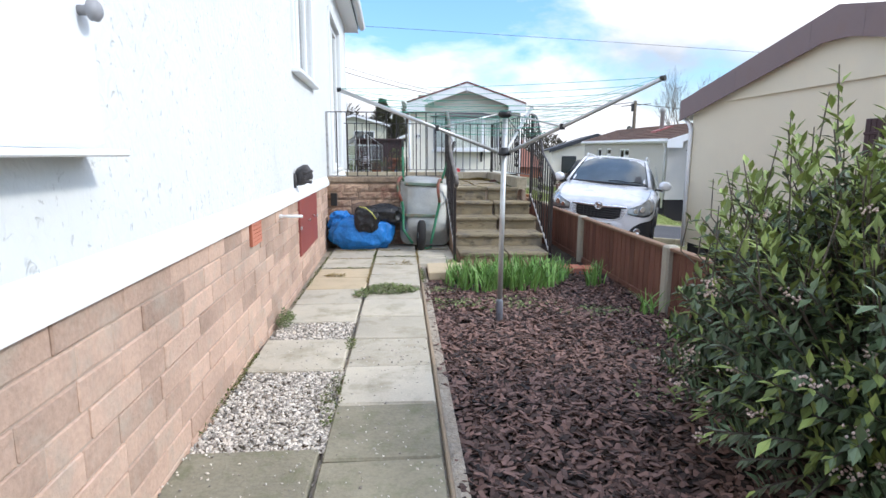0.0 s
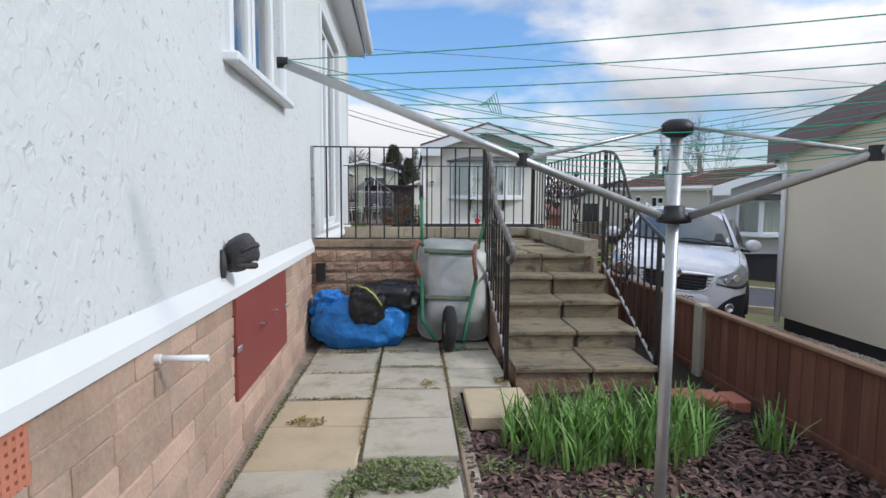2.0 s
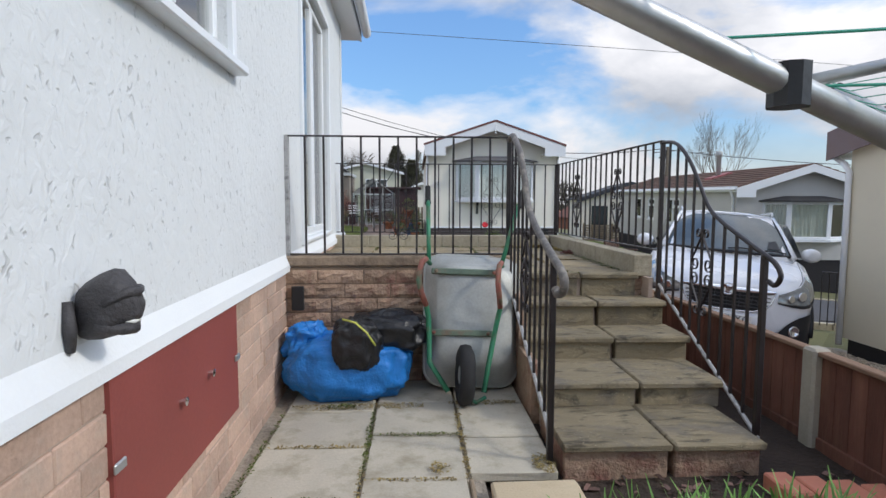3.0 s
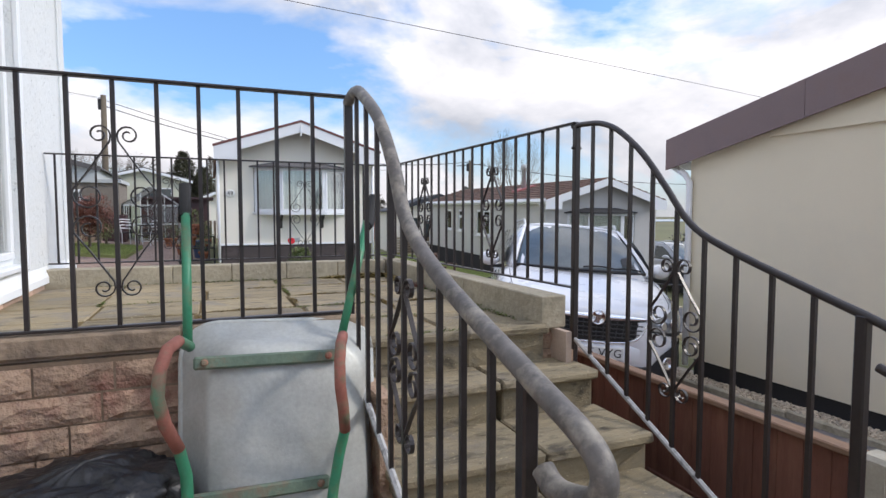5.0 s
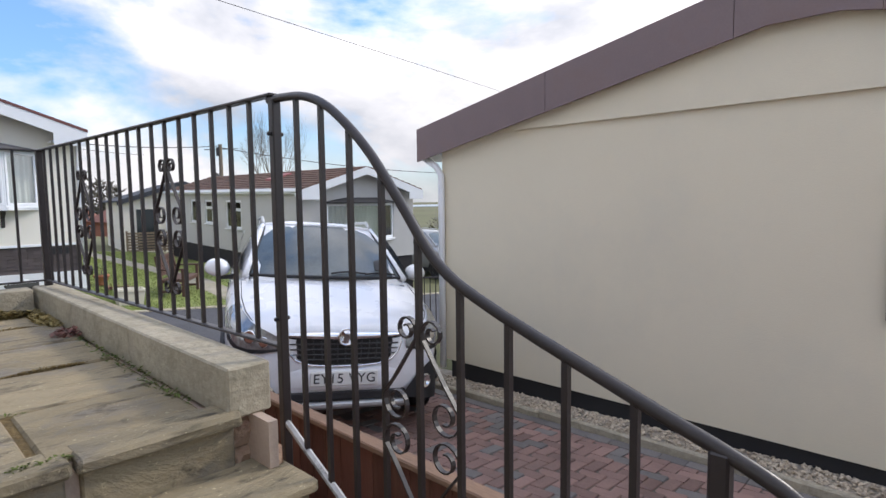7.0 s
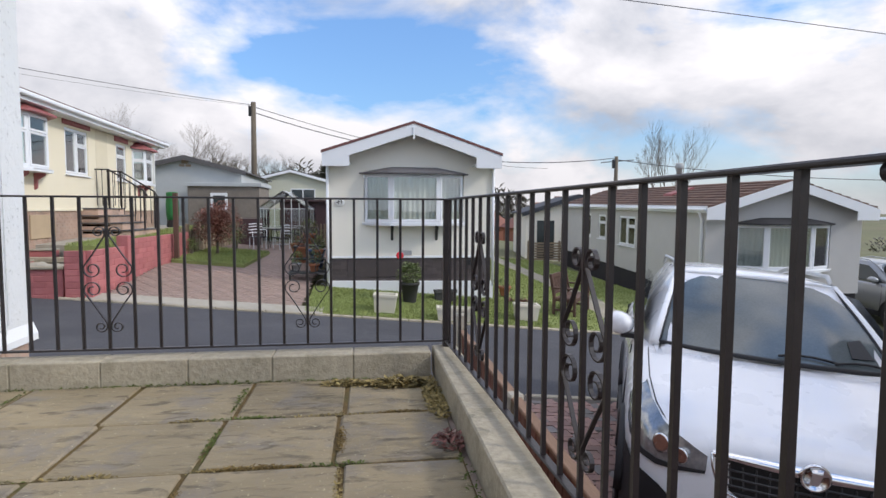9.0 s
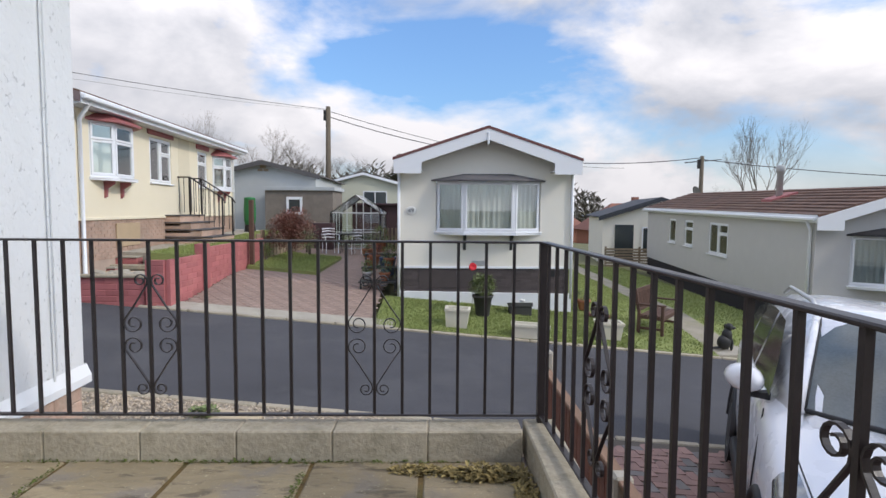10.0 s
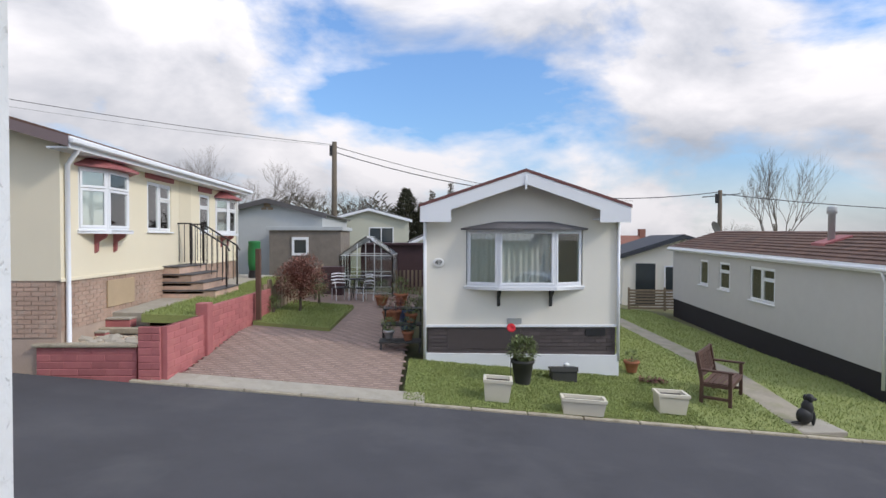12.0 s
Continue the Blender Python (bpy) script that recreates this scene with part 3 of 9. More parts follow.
def strip(name, x0, x1, y0, y1, z, material, label, category, step=0.5, dz=0.0, thick=0.06):
    nx, ny = max(2, int((x1 - x0) / step) + 1), max(2, int((y1 - y0) / step) + 1)
    gx, gy = [x0 + (x1 - x0) * i / (nx - 1) for i in range(nx)], [y0 + (y1 - y0) * i / (ny - 1) for i in range(ny)]
    g = Geo().grid(gx, gy, lambda x, y: z(x, y) + dz)
    for a, b in (((x0, y0), (x1, y0)), ((x1, y0), (x1, y1)), ((x1, y1), (x0, y1)), ((x0, y1), (x0, y0))):
        n = nx if a[1] == b[1] else ny
        row = [(a[0] + (b[0] - a[0]) * i / (n - 1), a[1] + (b[1] - a[1]) * i / (n - 1)) for i in range(n)]
        k = len(g.v)
        g.v += [(x, y, z(x, y) + dz) for x, y in row] + [(x, y, z(x, y) + dz - thick) for x, y in row]
        g.f += [(k + i, k + n + i, k + n + i + 1, k + i + 1) for i in range(n - 1)]
    return whole(name, g, material, label, category, kind="structure")


strip("road", -40, 60, 12.3, 16.85, land, ASPHALT, "dark grey asphalt road sloping gently downhill", "road", 1.0)
strip("patio_bed", -0.80, 0.45, -6, 6.36, lambda x, y: -0.035, GRAVELBASE, "earth and grit bed under the paving slabs", "ground")
strip("flower_bed", 0.40, 2.30, -6, 6.6, garden, SOIL, "dark soil of the bed along the fence", "soil", 0.15, thick=0.4)
strip("front_garden_bed", -6, 2.22, 9.0, 12.25, lambda x, y: land(x, y) + 0.03 + 0.01 * noise.noise(Vector((x * 2, y * 2, 5))), GRAVELBASE, "gravel covered front garden beside the road", "gravel", 0.3)
strip("driveway_bed", 2.30, 5.50, -4, 12.28, land, JOINTSAND, "sandy bed of the block paved driveway", "driveway", 0.5)
strip("gravel_strip", 5.14, 5.75, -4, 9.6, lambda x, y: land(x, y) + 0.05, GRAVELBASE, "gravel strip along the neighbouring bungalow", "gravel", 0.5)


def kerb_row(name, x0, x1, y, label, w=0.10, h=0.035, length=0.91):
    k = thing(name, label, "kerb", kind="structure")
    x, me = x0, None
    while x < x1:
        me = me or Geo().box(0, length - 0.012, -w / 2, w / 2, -0.15, h, 0.012).mesh("kerbstone", KERB)
        ob = part("kerbstone", me, KERB, k)
        ob.matrix_basis = pose(x, y, land(x, y), 0, math.degrees(math.atan(0.086)), 0)
        x += length
    return k


kerb_row("kerb_far", -4.2, 24, 16.90, "pale concrete edging stones along the road")
kerb_row("kerb_near", -6, 2.1, 12.27, "pale concrete edging stones beside the gravel", h=0.05)
kerb_row("kerb_drive", 2.3, 9, 12.30, "flush pale edging at the foot of the driveway", h=0.012)

# ---- own park home ----
WX = -0.68
ALIGN = pose(-0.68, 4.0, 0, 0, 0, 1.3) @ pose(0.68, -4.0, 0)   # the home stands a little askew to the terrace
home = thing("park_home", "white roughcast park home on a buff brick skirt", "house", ALIGN)
Y0, Y1 = -5.0, 9.95
WIN = (4.12, 5.22, 1.855, 2.95)
DOOR = (7.0, 8.5, 0.93, 3.0)
g = Geo()
wall_with_holes(g, Y0, Y1, 0.86, 3.5, WX - 0.16, WX, [WIN, DOOR], "y")
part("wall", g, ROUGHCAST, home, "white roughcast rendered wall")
for q in ((-6.5, WX - 0.16, Y1 - 0.16, Y1), (-6.5, WX - 0.16, Y0, Y0 + 0.16), (-6.66, -6.5, Y0, Y1)):
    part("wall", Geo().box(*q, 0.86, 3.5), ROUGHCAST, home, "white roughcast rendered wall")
g = Geo().prism([(WX, 0.87), (WX + 0.028, 0.80), (WX + 0.028, 0.757), (WX, 0.757), (WX - 0.1, 0.757), (WX - 0.1, 0.87)], Y0, Y1 + 0.028, "xz")
g.box(-6.5, WX, Y1 - 0.001, Y1 + 0.028, 0.757, 0.87)
part("bell_drip", g, SMOOTHWHITE, home, "smooth white drip band above the bricks")
skirt = part("skirt", Geo().box(-6.5, WX - 0.007, Y0, Y1 - 0.02, -0.6, 0.757), MORTAR, home, "buff and pink brick skirt")
part("ceiling", Geo().box(-6.5, WX - 0.16, Y0, Y1, 3.38, 3.5), SMOOTHWHITE, home)
part("inner_floor", Geo().box(-6.5, WX - 0.16, Y0, Y1, 0.86, 0.92), ROOMSHADE, home)
ROOFZ = 3.46
part("roof", Geo().prism([(WX + 0.22, ROOFZ), (-3.6, ROOFZ + 0.75), (-6.9, ROOFZ), (-6.9, ROOFZ + 0.1), (-3.6, ROOFZ + 0.85), (WX + 0.22, ROOFZ + 0.1)], Y0, 10.45, "xz"), ROOFGREY, home)
part("soffit", Geo().box(WX - 0.05, WX + 0.2, Y0, 10.42, ROOFZ - 0.04, ROOFZ - 0.004), UPVC, home, "white soffit board")
part("fascia", Geo().box(WX + 0.2, WX + 0.22, Y0, 10.45, ROOFZ - 0.05, ROOFZ + 0.13), UPVC, home, "white fascia board")
n = 8
gut = [(WX + 0.23 + 0.06 + 0.06 * math.cos(math.pi + math.pi * i / n), ROOFZ + 0.08 + 0.07 * math.sin(math.pi + math.pi * i / n)) for i in range(n + 1)]
gut += [(x * 1.0 + (0.006 if i < n / 2 else -0.006), z + 0.008) for i, (x, z) in list(enumerate(gut))[::-1]]
part("gutter", Geo().prism(gut, Y0, 10.47, "xz"), UPVC, home, "white half round gutter")
part("barge_board", Geo().prism([(WX + 0.22, ROOFZ - 0.03), (-3.6, ROOFZ + 0.70), (-3.6, ROOFZ + 0.88), (WX + 0.22, ROOFZ + 0.13)], 10.45, 10.475, "xz"), UPVC, home)


def wall_window(y0, y1, z0, z1, lights, top=(), curtain=None):
    frame_ob = window_unit(home, y1 - y0, z1 - z0, lights, top, blind=curtain)
    frame_ob.matrix_basis = pose(WX - 0.02, y0, z0, 0, 0, 90)
    return frame_ob


w1 = wall_window(*WIN, (0.5, 0.5))
w2 = wall_window(*DOOR, (0.52, 0.48))
w2["label"] = "white uPVC glazed double door, closed"
# dark board whose colour stands for the shade deep in the home
part("room_back", Geo().box(-3.0, -2.95, Y0 + 0.2, Y1 - 0.2, 0.92, 3.38), ROOMSHADE, home)
# window trim standing proud of the render
for y0, y1, z0, z1 in (WIN, DOOR):
    part("reveal", Geo().box(WX - 0.01, WX + 0.028, y0 - 0.05, y0, z0 - 0.04, z1 + 0.05, 0.005).box(WX - 0.01, WX + 0.028, y1, y1 + 0.05, z0 - 0.04, z1 + 0.05, 0.005).box(WX - 0.01, WX + 0.028, y0, y1, z1, z1 + 0.05, 0.005), UPVC, home)
part("window_sill", Geo().box(WX - 0.01, WX + 0.07, WIN[0] - 0.09, WIN[1] + 0.09, WIN[2] - 0.05, WIN[2] - 0.006, 0.008), UPVC, home)
part("corner_trim", Geo().tube([(WX + 0.012, Y1 - 0.28, 0.85), (WX + 0.014, Y1 - 0.285, 1.9), (WX + 0.012, Y1 - 0.275, 3.42)], 0.006, 6).tube([(WX + 0.012, Y1 - 0.25, 0.9), (WX + 0.012, Y1 - 0.255, 3.42)], 0.004, 6), ROUGHCAST, home, "painted cable run on the wall")

meter = thing("meter_box", "white utility meter box with a drip sill on the wall", "meter box", ALIGN)
part("cabinet", Geo().box(WX - 0.005, WX + 0.07, -0.55, 0.74, 1.15, 1.75, 0.012), UPVC, meter)
part("drip_sill", Geo().box(WX - 0.005, WX + 0.115, -0.6, 0.77, 1.13, 1.148, 0.004), UPVC, meter)
part("knob", Geo().lathe([(0.012, 0), (0.012, 0.02), (0.024, 0.026), (0.026, 0.04), (0.018, 0.048), (0.001, 0.05)], 14, pose(WX + 0.07, 0.67, 1.47, 0, 90, 0)), mat("grey_knob", (0.3, 0.3, 0.32), 0.4, var=0.1, bump=0), meter, "grey plastic turn knob", True)

hatch = thing("access_hatch", "maroon painted access hatch in the brick skirt", "hatch", ALIGN)
part("panel", Geo().box(WX - 0.02, WX + 0.016, 4.08, 5.19, 0.255, 0.752, 0.004), HATCH, hatch)
for y, z in ((4.52, 0.53), (4.80, 0.545)):
    part("screw_knob", Geo().lathe([(0.008, 0), (0.008, 0.012), (0.016, 0.016), (0.016, 0.024), (0.002, 0.028)], 10, pose(WX + 0.016, y, z, 0, 90, 0)), CHROME, hatch, "chrome knob")
for y in (4.10, 5.165):
    part("latch", Geo().box(WX + 0.016, WX + 0.026, y - 0.03, y + 0.03, 0.49, 0.52, 0.004), ALU, hatch)

lamp = thing("wall_lamp", "dark grey carved head with a white grin on the wall", "wall ornament", ALIGN)
LAMPMAT = mat("dark_cast_resin", (0.05, 0.047, 0.05), 0.6, var=0.4, scale=20, bump=0.8, grain=60, depth=0.008)
LY, LZ = 3.985, 0.965
g = Geo()
ROWS = ((0.0, 0.028, 0.045, -0.02), (0.012, 0.05, 0.07, -0.015), (0.045, 0.056, 0.080, -0.004), (0.075, 0.062, 0.082, 0.006), (0.10, 0.060, 0.072, 0.014), (0.122, 0.046, 0.052, 0.010), (0.138, 0.030, 0.030, -0.002), (0.145, 0.010, 0.010, -0.006))
g.loft([[(WX + 0.004 + d, LY + w * math.cos(a) * (1.0 + 0.10 * math.sin(3 * a + 1.2)), LZ + off + h * math.sin(a) * (1.0 + 0.06 * math.cos(5 * a))) for a in [2 * math.pi * k / 24 for k in range(24)]] for d, w, h, off in ROWS])
part("shade", g, LAMPMAT, lamp, "", True)
part("brow", Geo().tube([(WX + 0.085, LY - 0.062, LZ + 0.012), (WX + 0.128, LY - 0.034, LZ + 0.036), (WX + 0.138, LY, LZ + 0.034), (WX + 0.128, LY + 0.034, LZ + 0.036), (WX + 0.085, LY + 0.062, LZ + 0.012)], [0.008, 0.013, 0.014, 0.013, 0.008], 8), LAMPMAT, lamp, "", True)
part("jaw", Geo().tube([(WX + 0.06, LY - 0.052, LZ - 0.045), (WX + 0.115, LY - 0.030, LZ - 0.052), (WX + 0.128, LY, LZ - 0.054), (WX + 0.115, LY + 0.030, LZ - 0.052), (WX + 0.06, LY + 0.052, LZ - 0.045)], [0.010, 0.015, 0.016, 0.015, 0.010], 8), LAMPMAT, lamp, "", True)
part("grin", Geo().tube([(WX + 0.108, LY - 0.034, LZ - 0.030), (WX + 0.134, LY - 0.012, LZ - 0.037), (WX + 0.134, LY + 0.012, LZ - 0.037), (WX + 0.108, LY + 0.034, LZ - 0.030)], 0.0055, 6), PLATE, lamp, "white strip of teeth", True)
part("arm", Geo().tube([(WX + 0.006, LY - 0.058, LZ + 0.02), (WX + 0.014, LY - 0.066, LZ - 0.05), (WX + 0.010, LY - 0.060, LZ - 0.10)], [0.012, 0.016, 0.010], 8), LAMPMAT, lamp, "", True)

pipe = thing("overflow_pipe", "short white plastic overflow pipe from the bricks", "pipe", ALIGN)
ring = [(0.011, 0), (0.011, 0.185), (0.0085, 0.185), (0.0085, 0.0)]
part("spout", Geo().lathe(ring, 14, pose(WX - 0.02, 3.26, 0.70, 0, 90, 0)), UPVC, pipe, "", True)
part("collar", Geo().lathe([(0.015, 0), (0.015, 0.02), (0.011, 0.022)], 14, pose(WX, 3.26, 0.70, 0, 90, 0)), UPVC, pipe)

vent = thing("air_brick", "terracotta air brick with rows of square holes", "air brick", ALIGN)
vy0, vy1, vz0, vz1 = 2.42, 2.645, 0.617, 0.752
g = Geo().box(WX - 0.02, WX + 0.004, vy0, vy1, vz0, vz1)
cols, rows_n = 9, 5
cw, ch = (vy1 - vy0) / (cols + 1), (vz1 - vz0) / (rows_n + 1)
for i in range(cols + 1):
    g.box(WX + 0.004, WX + 0.014, vy0 + cw * (i + 0.5) - cw * 0.27 - cw * 0.5 * (i == 0), vy0 + cw * (i + 0.5) + cw * 0.27, vz0, vz1)
part("lattice", g, BRICKRED, vent)
g = Geo()
for j in range(rows_n + 1):
    g.box(WX + 0.0035, WX + 0.0135, vy0, vy1, vz0 + ch * (j + 0.5) - ch * 0.3, vz0 + ch * (j + 0.5) + ch * 0.3)
part("cross_bars", g, BRICKRED, vent)

# ---- terrace ----
TZ, FY, EY, TX = 0.715, 6.35, 9.15, 1.85   # floor, front face, far face, outer face
terrace = thing("terrace", "raised paved terrace with stone walls and kerbs", "terrace", kind="structure")
part("core", Geo().box(-0.86, 0.80, FY + 0.14, EY - 0.03, -0.7, TZ - 0.035), MORTAR, terrace)
part("core", Geo().box(0.80, TX - 0.03, 6.66, EY - 0.03, -0.7, TZ - 0.035), MORTAR, terrace)
part("front_core", Geo().box(-0.76, 0.80, FY + 0.03, FY + 0.14, -0.1, 0.80), MORTAR, terrace)


def rough_block(w, h, d):
    """A rock-faced block, its face to -y."""
    nx, nz = max(3, int(w / 0.045)), 4
    gx, gz = [w * i / nx for i in range(nx + 1)], [h * j / nz for j in range(nz + 1)]
    seed = random.random() * 90
    g = Geo()
    g.grid(gx, gz, lambda x, z: 0)
    g.v = [(x, -(0.0 if min(x, w - x) < 0.004 or min(z, h - z) < 0.004 else 0.010 + 0.016 * noise.noise(Vector((x * 24 + seed, z * 30, seed)))), z) for x, z, _ in g.v]
    g.box(0, w, 0.002, d, 0, h)
    return g.mesh("block", WALLSTONE)


BLOCKS = [[rough_block(w, h, 0.03) for w in (0.21, 0.30, 0.39)] for h in (0.066, 0.0892, 0.122)]


def block_wall(parent, m, length, z0, z1, skip=None):
    """Courses of rough blocks along local x from m, facing local -y."""
    z = z0
    while z < z1 - 0.05:
        hi, h = 1, 0.0892
        x = 0.0
        while x < length - 0.05:
            wi = random.choice((0, 0, 1, 1, 2))
            w = (0.21, 0.30, 0.39)[wi]
            sx = 1.0
            if x + w > length - 0.1:
                sx = (length - x) / w
            ob = part("block", BLOCKS[hi][wi], WALLSTONE, parent)
            ob.matrix_basis = m @ pose(x, random.uniform(-0.004, 0.004), z) @ Matrix.Diagonal((sx, 1, 1, 1))
            x += w * sx + 0.007
        z += h + 0.0075


front = part("front_wall", Geo().box(-0.76, 0.80, FY + 0.004, FY + 0.03, -0.05, 0.78), DARKJOINT, terrace, "rock-faced stone block wall")
block_wall(front, pose(-0.735, FY, 0.0), 1.53, 0.0, 0.79)
part("coping", Geo().box(-0.76, 0.20, FY - 0.004, FY + 0.15, 0.79, 0.862, 0.01, None, 0.002).box(0.204, 0.82, FY - 0.005, FY + 0.15, 0.79, 0.863, 0.01, None, 0.002), COPING, terrace, "stone coping under the railing")


def kerb_run(a, b, w, z0, z1, n):
    a, b = Vector(a), Vector(b)
    d = (b - a) / n
    ang = math.degrees(math.atan2(d.y, d.x))
    me = Geo().box(0.001, d.length - 0.001, -w / 2, w / 2, z0, z1, 0.006).mesh("kerb_block", KERB)
    for i in range(n):
        ob = part("kerb_block", me, KERB, terrace)
        ob.matrix_basis = pose((a + d * i).x, (a + d * i).y, 0, 0, 0, ang)


kerb_run((-0.82, EY - 0.075, 0), (TX - 0.16, EY - 0.075, 0), 0.15, 0.60, 0.845, 6)
kerb_run((TX - 0.07, EY, 0), (TX - 0.055, 6.565, 0), 0.14, 0.69, 0.847, 3)
pillar = part("pier", Geo().box(1.745, 1.845, 6.605, 6.70, -0.3, 0.69), DARKJOINT, terrace, "rough stone pier under the kerb end")
block_wall(pillar, pose(1.742, 6.60, 0.01), 0.108, 0.0, 0.66)
side = part("side_wall", Geo().box(TX - 0.05, TX - 0.02, FY + 0.12, EY - 0.02, -0.7, 0.69), MORTAR, terrace, "rock-faced stone side wall")
block_wall(side, pose(TX, FY + 0.13, -0.55, 0, 0, 90), EY - FY - 0.15, 0.0, 1.12)
rear = part("rear_wall", Geo().box(WX, TX - 0.05, EY - 0.03, EY - 0.012, -0.7, 0.6), MORTAR, terrace, "rock-faced stone rear wall")

# paving flags, with weedy joints
part("joint_filling", Geo().box(-0.84, TX - 0.16, 6.66, EY - 0.14, TZ - 0.034, TZ - 0.009), JOINT, terrace, "moss and dirt in the paving joints")
px = [-0.84, -0.30, 0.235, 0.752, 1.245, TX - 0.155]
py = [FY + 0.155, 6.60, 7.05, 7.52, 7.99, 8.47, EY - 0.15]
for j in range(len(py) - 1):
    for i in range(len(px) - 1):
        shift = lambda k: 0.0 if k in (0, len(px) - 1) else 0.010 * ((j * 7 + k * 3) % 5 - 2)
        y0 = 6.52 if j == 0 and px[i] > 0.75 else py[j]
        x0, x1 = px[i] + shift(i), px[i + 1] + shift(i + 1)
        if j == 0 and px[i] > 0.75:
            continue
        gg = Geo().box(x0 + 0.009, x1 - 0.009, y0 + 0.009, py[j + 1] - 0.009, TZ - 0.04, TZ + random.uniform(-0.003, 0.003), 0.008, jag=0.0025)
        part("flag", gg, PAVING, terrace)

# ---- steps ----
steps = thing("garden_steps", "five weathered concrete slab steps with stained risers", "steps", kind="structure")
NZ = [0.10, 0.235, 0.380, 0.548, TZ]
NY = [5.06, 5.54, 5.99, 6.315, 6.54]
SX0, SX1 = 0.82, [1.79, 1.85, 1.88, 1.866, 1.755]
for i in range(5):
    back_y = (NY[i + 1] if i < 4 else 6.62) + 0.05
    lo = -0.15 if i == 0 else NZ[i - 1] - 0.02
    xm = (SX0 + SX1[i]) / 2 + 0.04
    for a, b in ((SX0, xm - 0.005), (xm + 0.005, SX1[i])):
        part("riser", Geo().box(a + 0.012, b - 0.012, NY[i] + 0.03, back_y, lo, NZ[i] - 0.04, 0.006), STEP if i else WALLSTONE, steps)
        part("tread", Geo().box(a, b, NY[i] + random.uniform(-0.006, 0.006), back_y, NZ[i] - 0.04, NZ[i], 0.009, jag=0.003), STEP, steps)
part("core", Geo().box(SX0 + 0.03, 1.78, 5.16, 6.6, -0.2, NZ[0] - 0.05).box(SX0 + 0.03, 1.78, 5.64, 6.6, 0, NZ[1] - 0.05).box(SX0 + 0.03, 1.78, 6.09, 6.6, 0, NZ[2] - 0.05).box(SX0 + 0.03, 1.78, 6.42, 6.67, -0.2, NZ[3] - 0.05).box(SX0 + 0.03, 1.73, 6.595, 6.67, 0.4, TZ - 0.02), MORTAR, steps)
part("cheek", Geo().box(SX0 - 0.02, SX0 + 0.03, 5.7, FY + 0.1, -0.1, 0.30).box(SX0 - 0.02, SX0 + 0.03, 6.1, FY + 0.1, 0.30, 0.62), WALLSTONE, steps)

# ---- railings ----
BAR = 0.0066     # half side of the square bars


def ribbon(g, pts, nrm, w, th):
    """A flat iron strip along pts, standing across its own plane."""
    rings = []
    for i, p in enumerate(pts):
        d = (pts[min(i + 1, len(pts) - 1)] - pts[max(i - 1, 0)]).normalized()
        side = d.cross(nrm) * th
        rings.append([p + nrm * w + side, p - nrm * w + side, p - nrm * w - side, p + nrm * w - side])
    fs = [(4 * i + k, 4 * i + (k + 1) % 4, 4 * i + 4 + (k + 1) % 4, 4 * i + 4 + k) for i in range(len(pts) - 1) for k in range(4)]
    g.add([q for r in rings for q in r], fs + [(0, 1, 2, 3), tuple(4 * (len(pts) - 1) + k for k in (3, 2, 1, 0))])


def scroll_panel(parent, at, u, z0, z1, half):
    """A wrought ornament on one bar: four S-scrolls, small curls at the ends and wide curls in the middle."""
    at, u, v = Vector(at), Vector(u).normalized(), Vector((0, 0, 1))
    nrm = u.cross(v)
    h = (z1 - z0) / 0.8
    zm = z0 + 0.37 * h
    r1, r2 = 0.25 * half, 0.36 * half
    for s in (-1, 1):
        for e in (-1, 1):
            def at2(a, b):
                return at + u * (s * a) + v * (zm + e * b - at.z)
            pts = []
            c1 = (0.009 + r1, 0.245 * h)
            for i in range(19):     # outward curl at the tip, unwinding to its inner side
                k = i / 18
                an = math.pi - 2 * math.pi * 1.35 * (1 - k)
                rr = r1 * (0.30 + 0.70 * k)
                pts.append(at2(c1[0] + rr * math.cos(an), c1[1] + rr * math.sin(an)))
            c2 = (half * 0.97 - r2 * 1.02, 0.052 * h)
            pts += [at2(0.012, c1[1] - 0.02 * h), at2(half * 0.60, c2[1] + 0.075 * h)]
            for i in range(23):     # inward curl in the middle
                k = i / 22
                an = 0.35 - 2 * math.pi * 1.35 * k
                rr = r2 * (1.0 - 0.68 * k)
                pts.append(at2(c2[0] + rr * math.cos(an), c2[1] + rr * math.sin(an)))
            g = Geo()
            ribbon(g, pts, nrm, 0.006, 0.0022)
            part("scroll", g, IRON, parent, "wrought iron scroll")


def straight_rail(name, a, b, z0, z1, n, scrolls, label, ends=(True, True), spots=None):
    rl = thing(name, label, "railing", group="terrace railings")
    a, b = Vector(a), Vector(b)
    d = (b - a)
    u = d.normalized()
    ang = math.degrees(math.atan2(d.y, d.x))
    m = pose(a.x, a.y, 0, 0, 0, ang)
    part("top_bar", Geo().box(0, d.length, -0.017, 0.017, z1 - 0.010, z1, 0.003, m), IRON, rl)
    part("bottom_bar", Geo().box(0, d.length, -0.014, 0.014, z0, z0 + 0.010, 0.003, m), IRON, rl)
    me = Geo().tube([(0, 0, z0 + 0.008), (0, 0, z1 - 0.008)], BAR * 1.414, 4).mesh("bar", IRON)
    if spots is None:
        spots = [d.length * i / n for i in range(0 if ends[0] else 1, n + (1 if ends[1] else 0))]
        scrolls = [d.length * i / n for i in scrolls]
    for s in spots:
        p = a + u * s
        ob = part("bar", me, IRON, rl)
        ob.location = (p.x, p.y, 0)
    for i in scrolls:
        p = a + u * i
        scroll_panel(rl, (p.x, p.y, z0), u, z0, z1, d.length / n)
    return rl


RTOP, RBOT = 1.665, 0.875
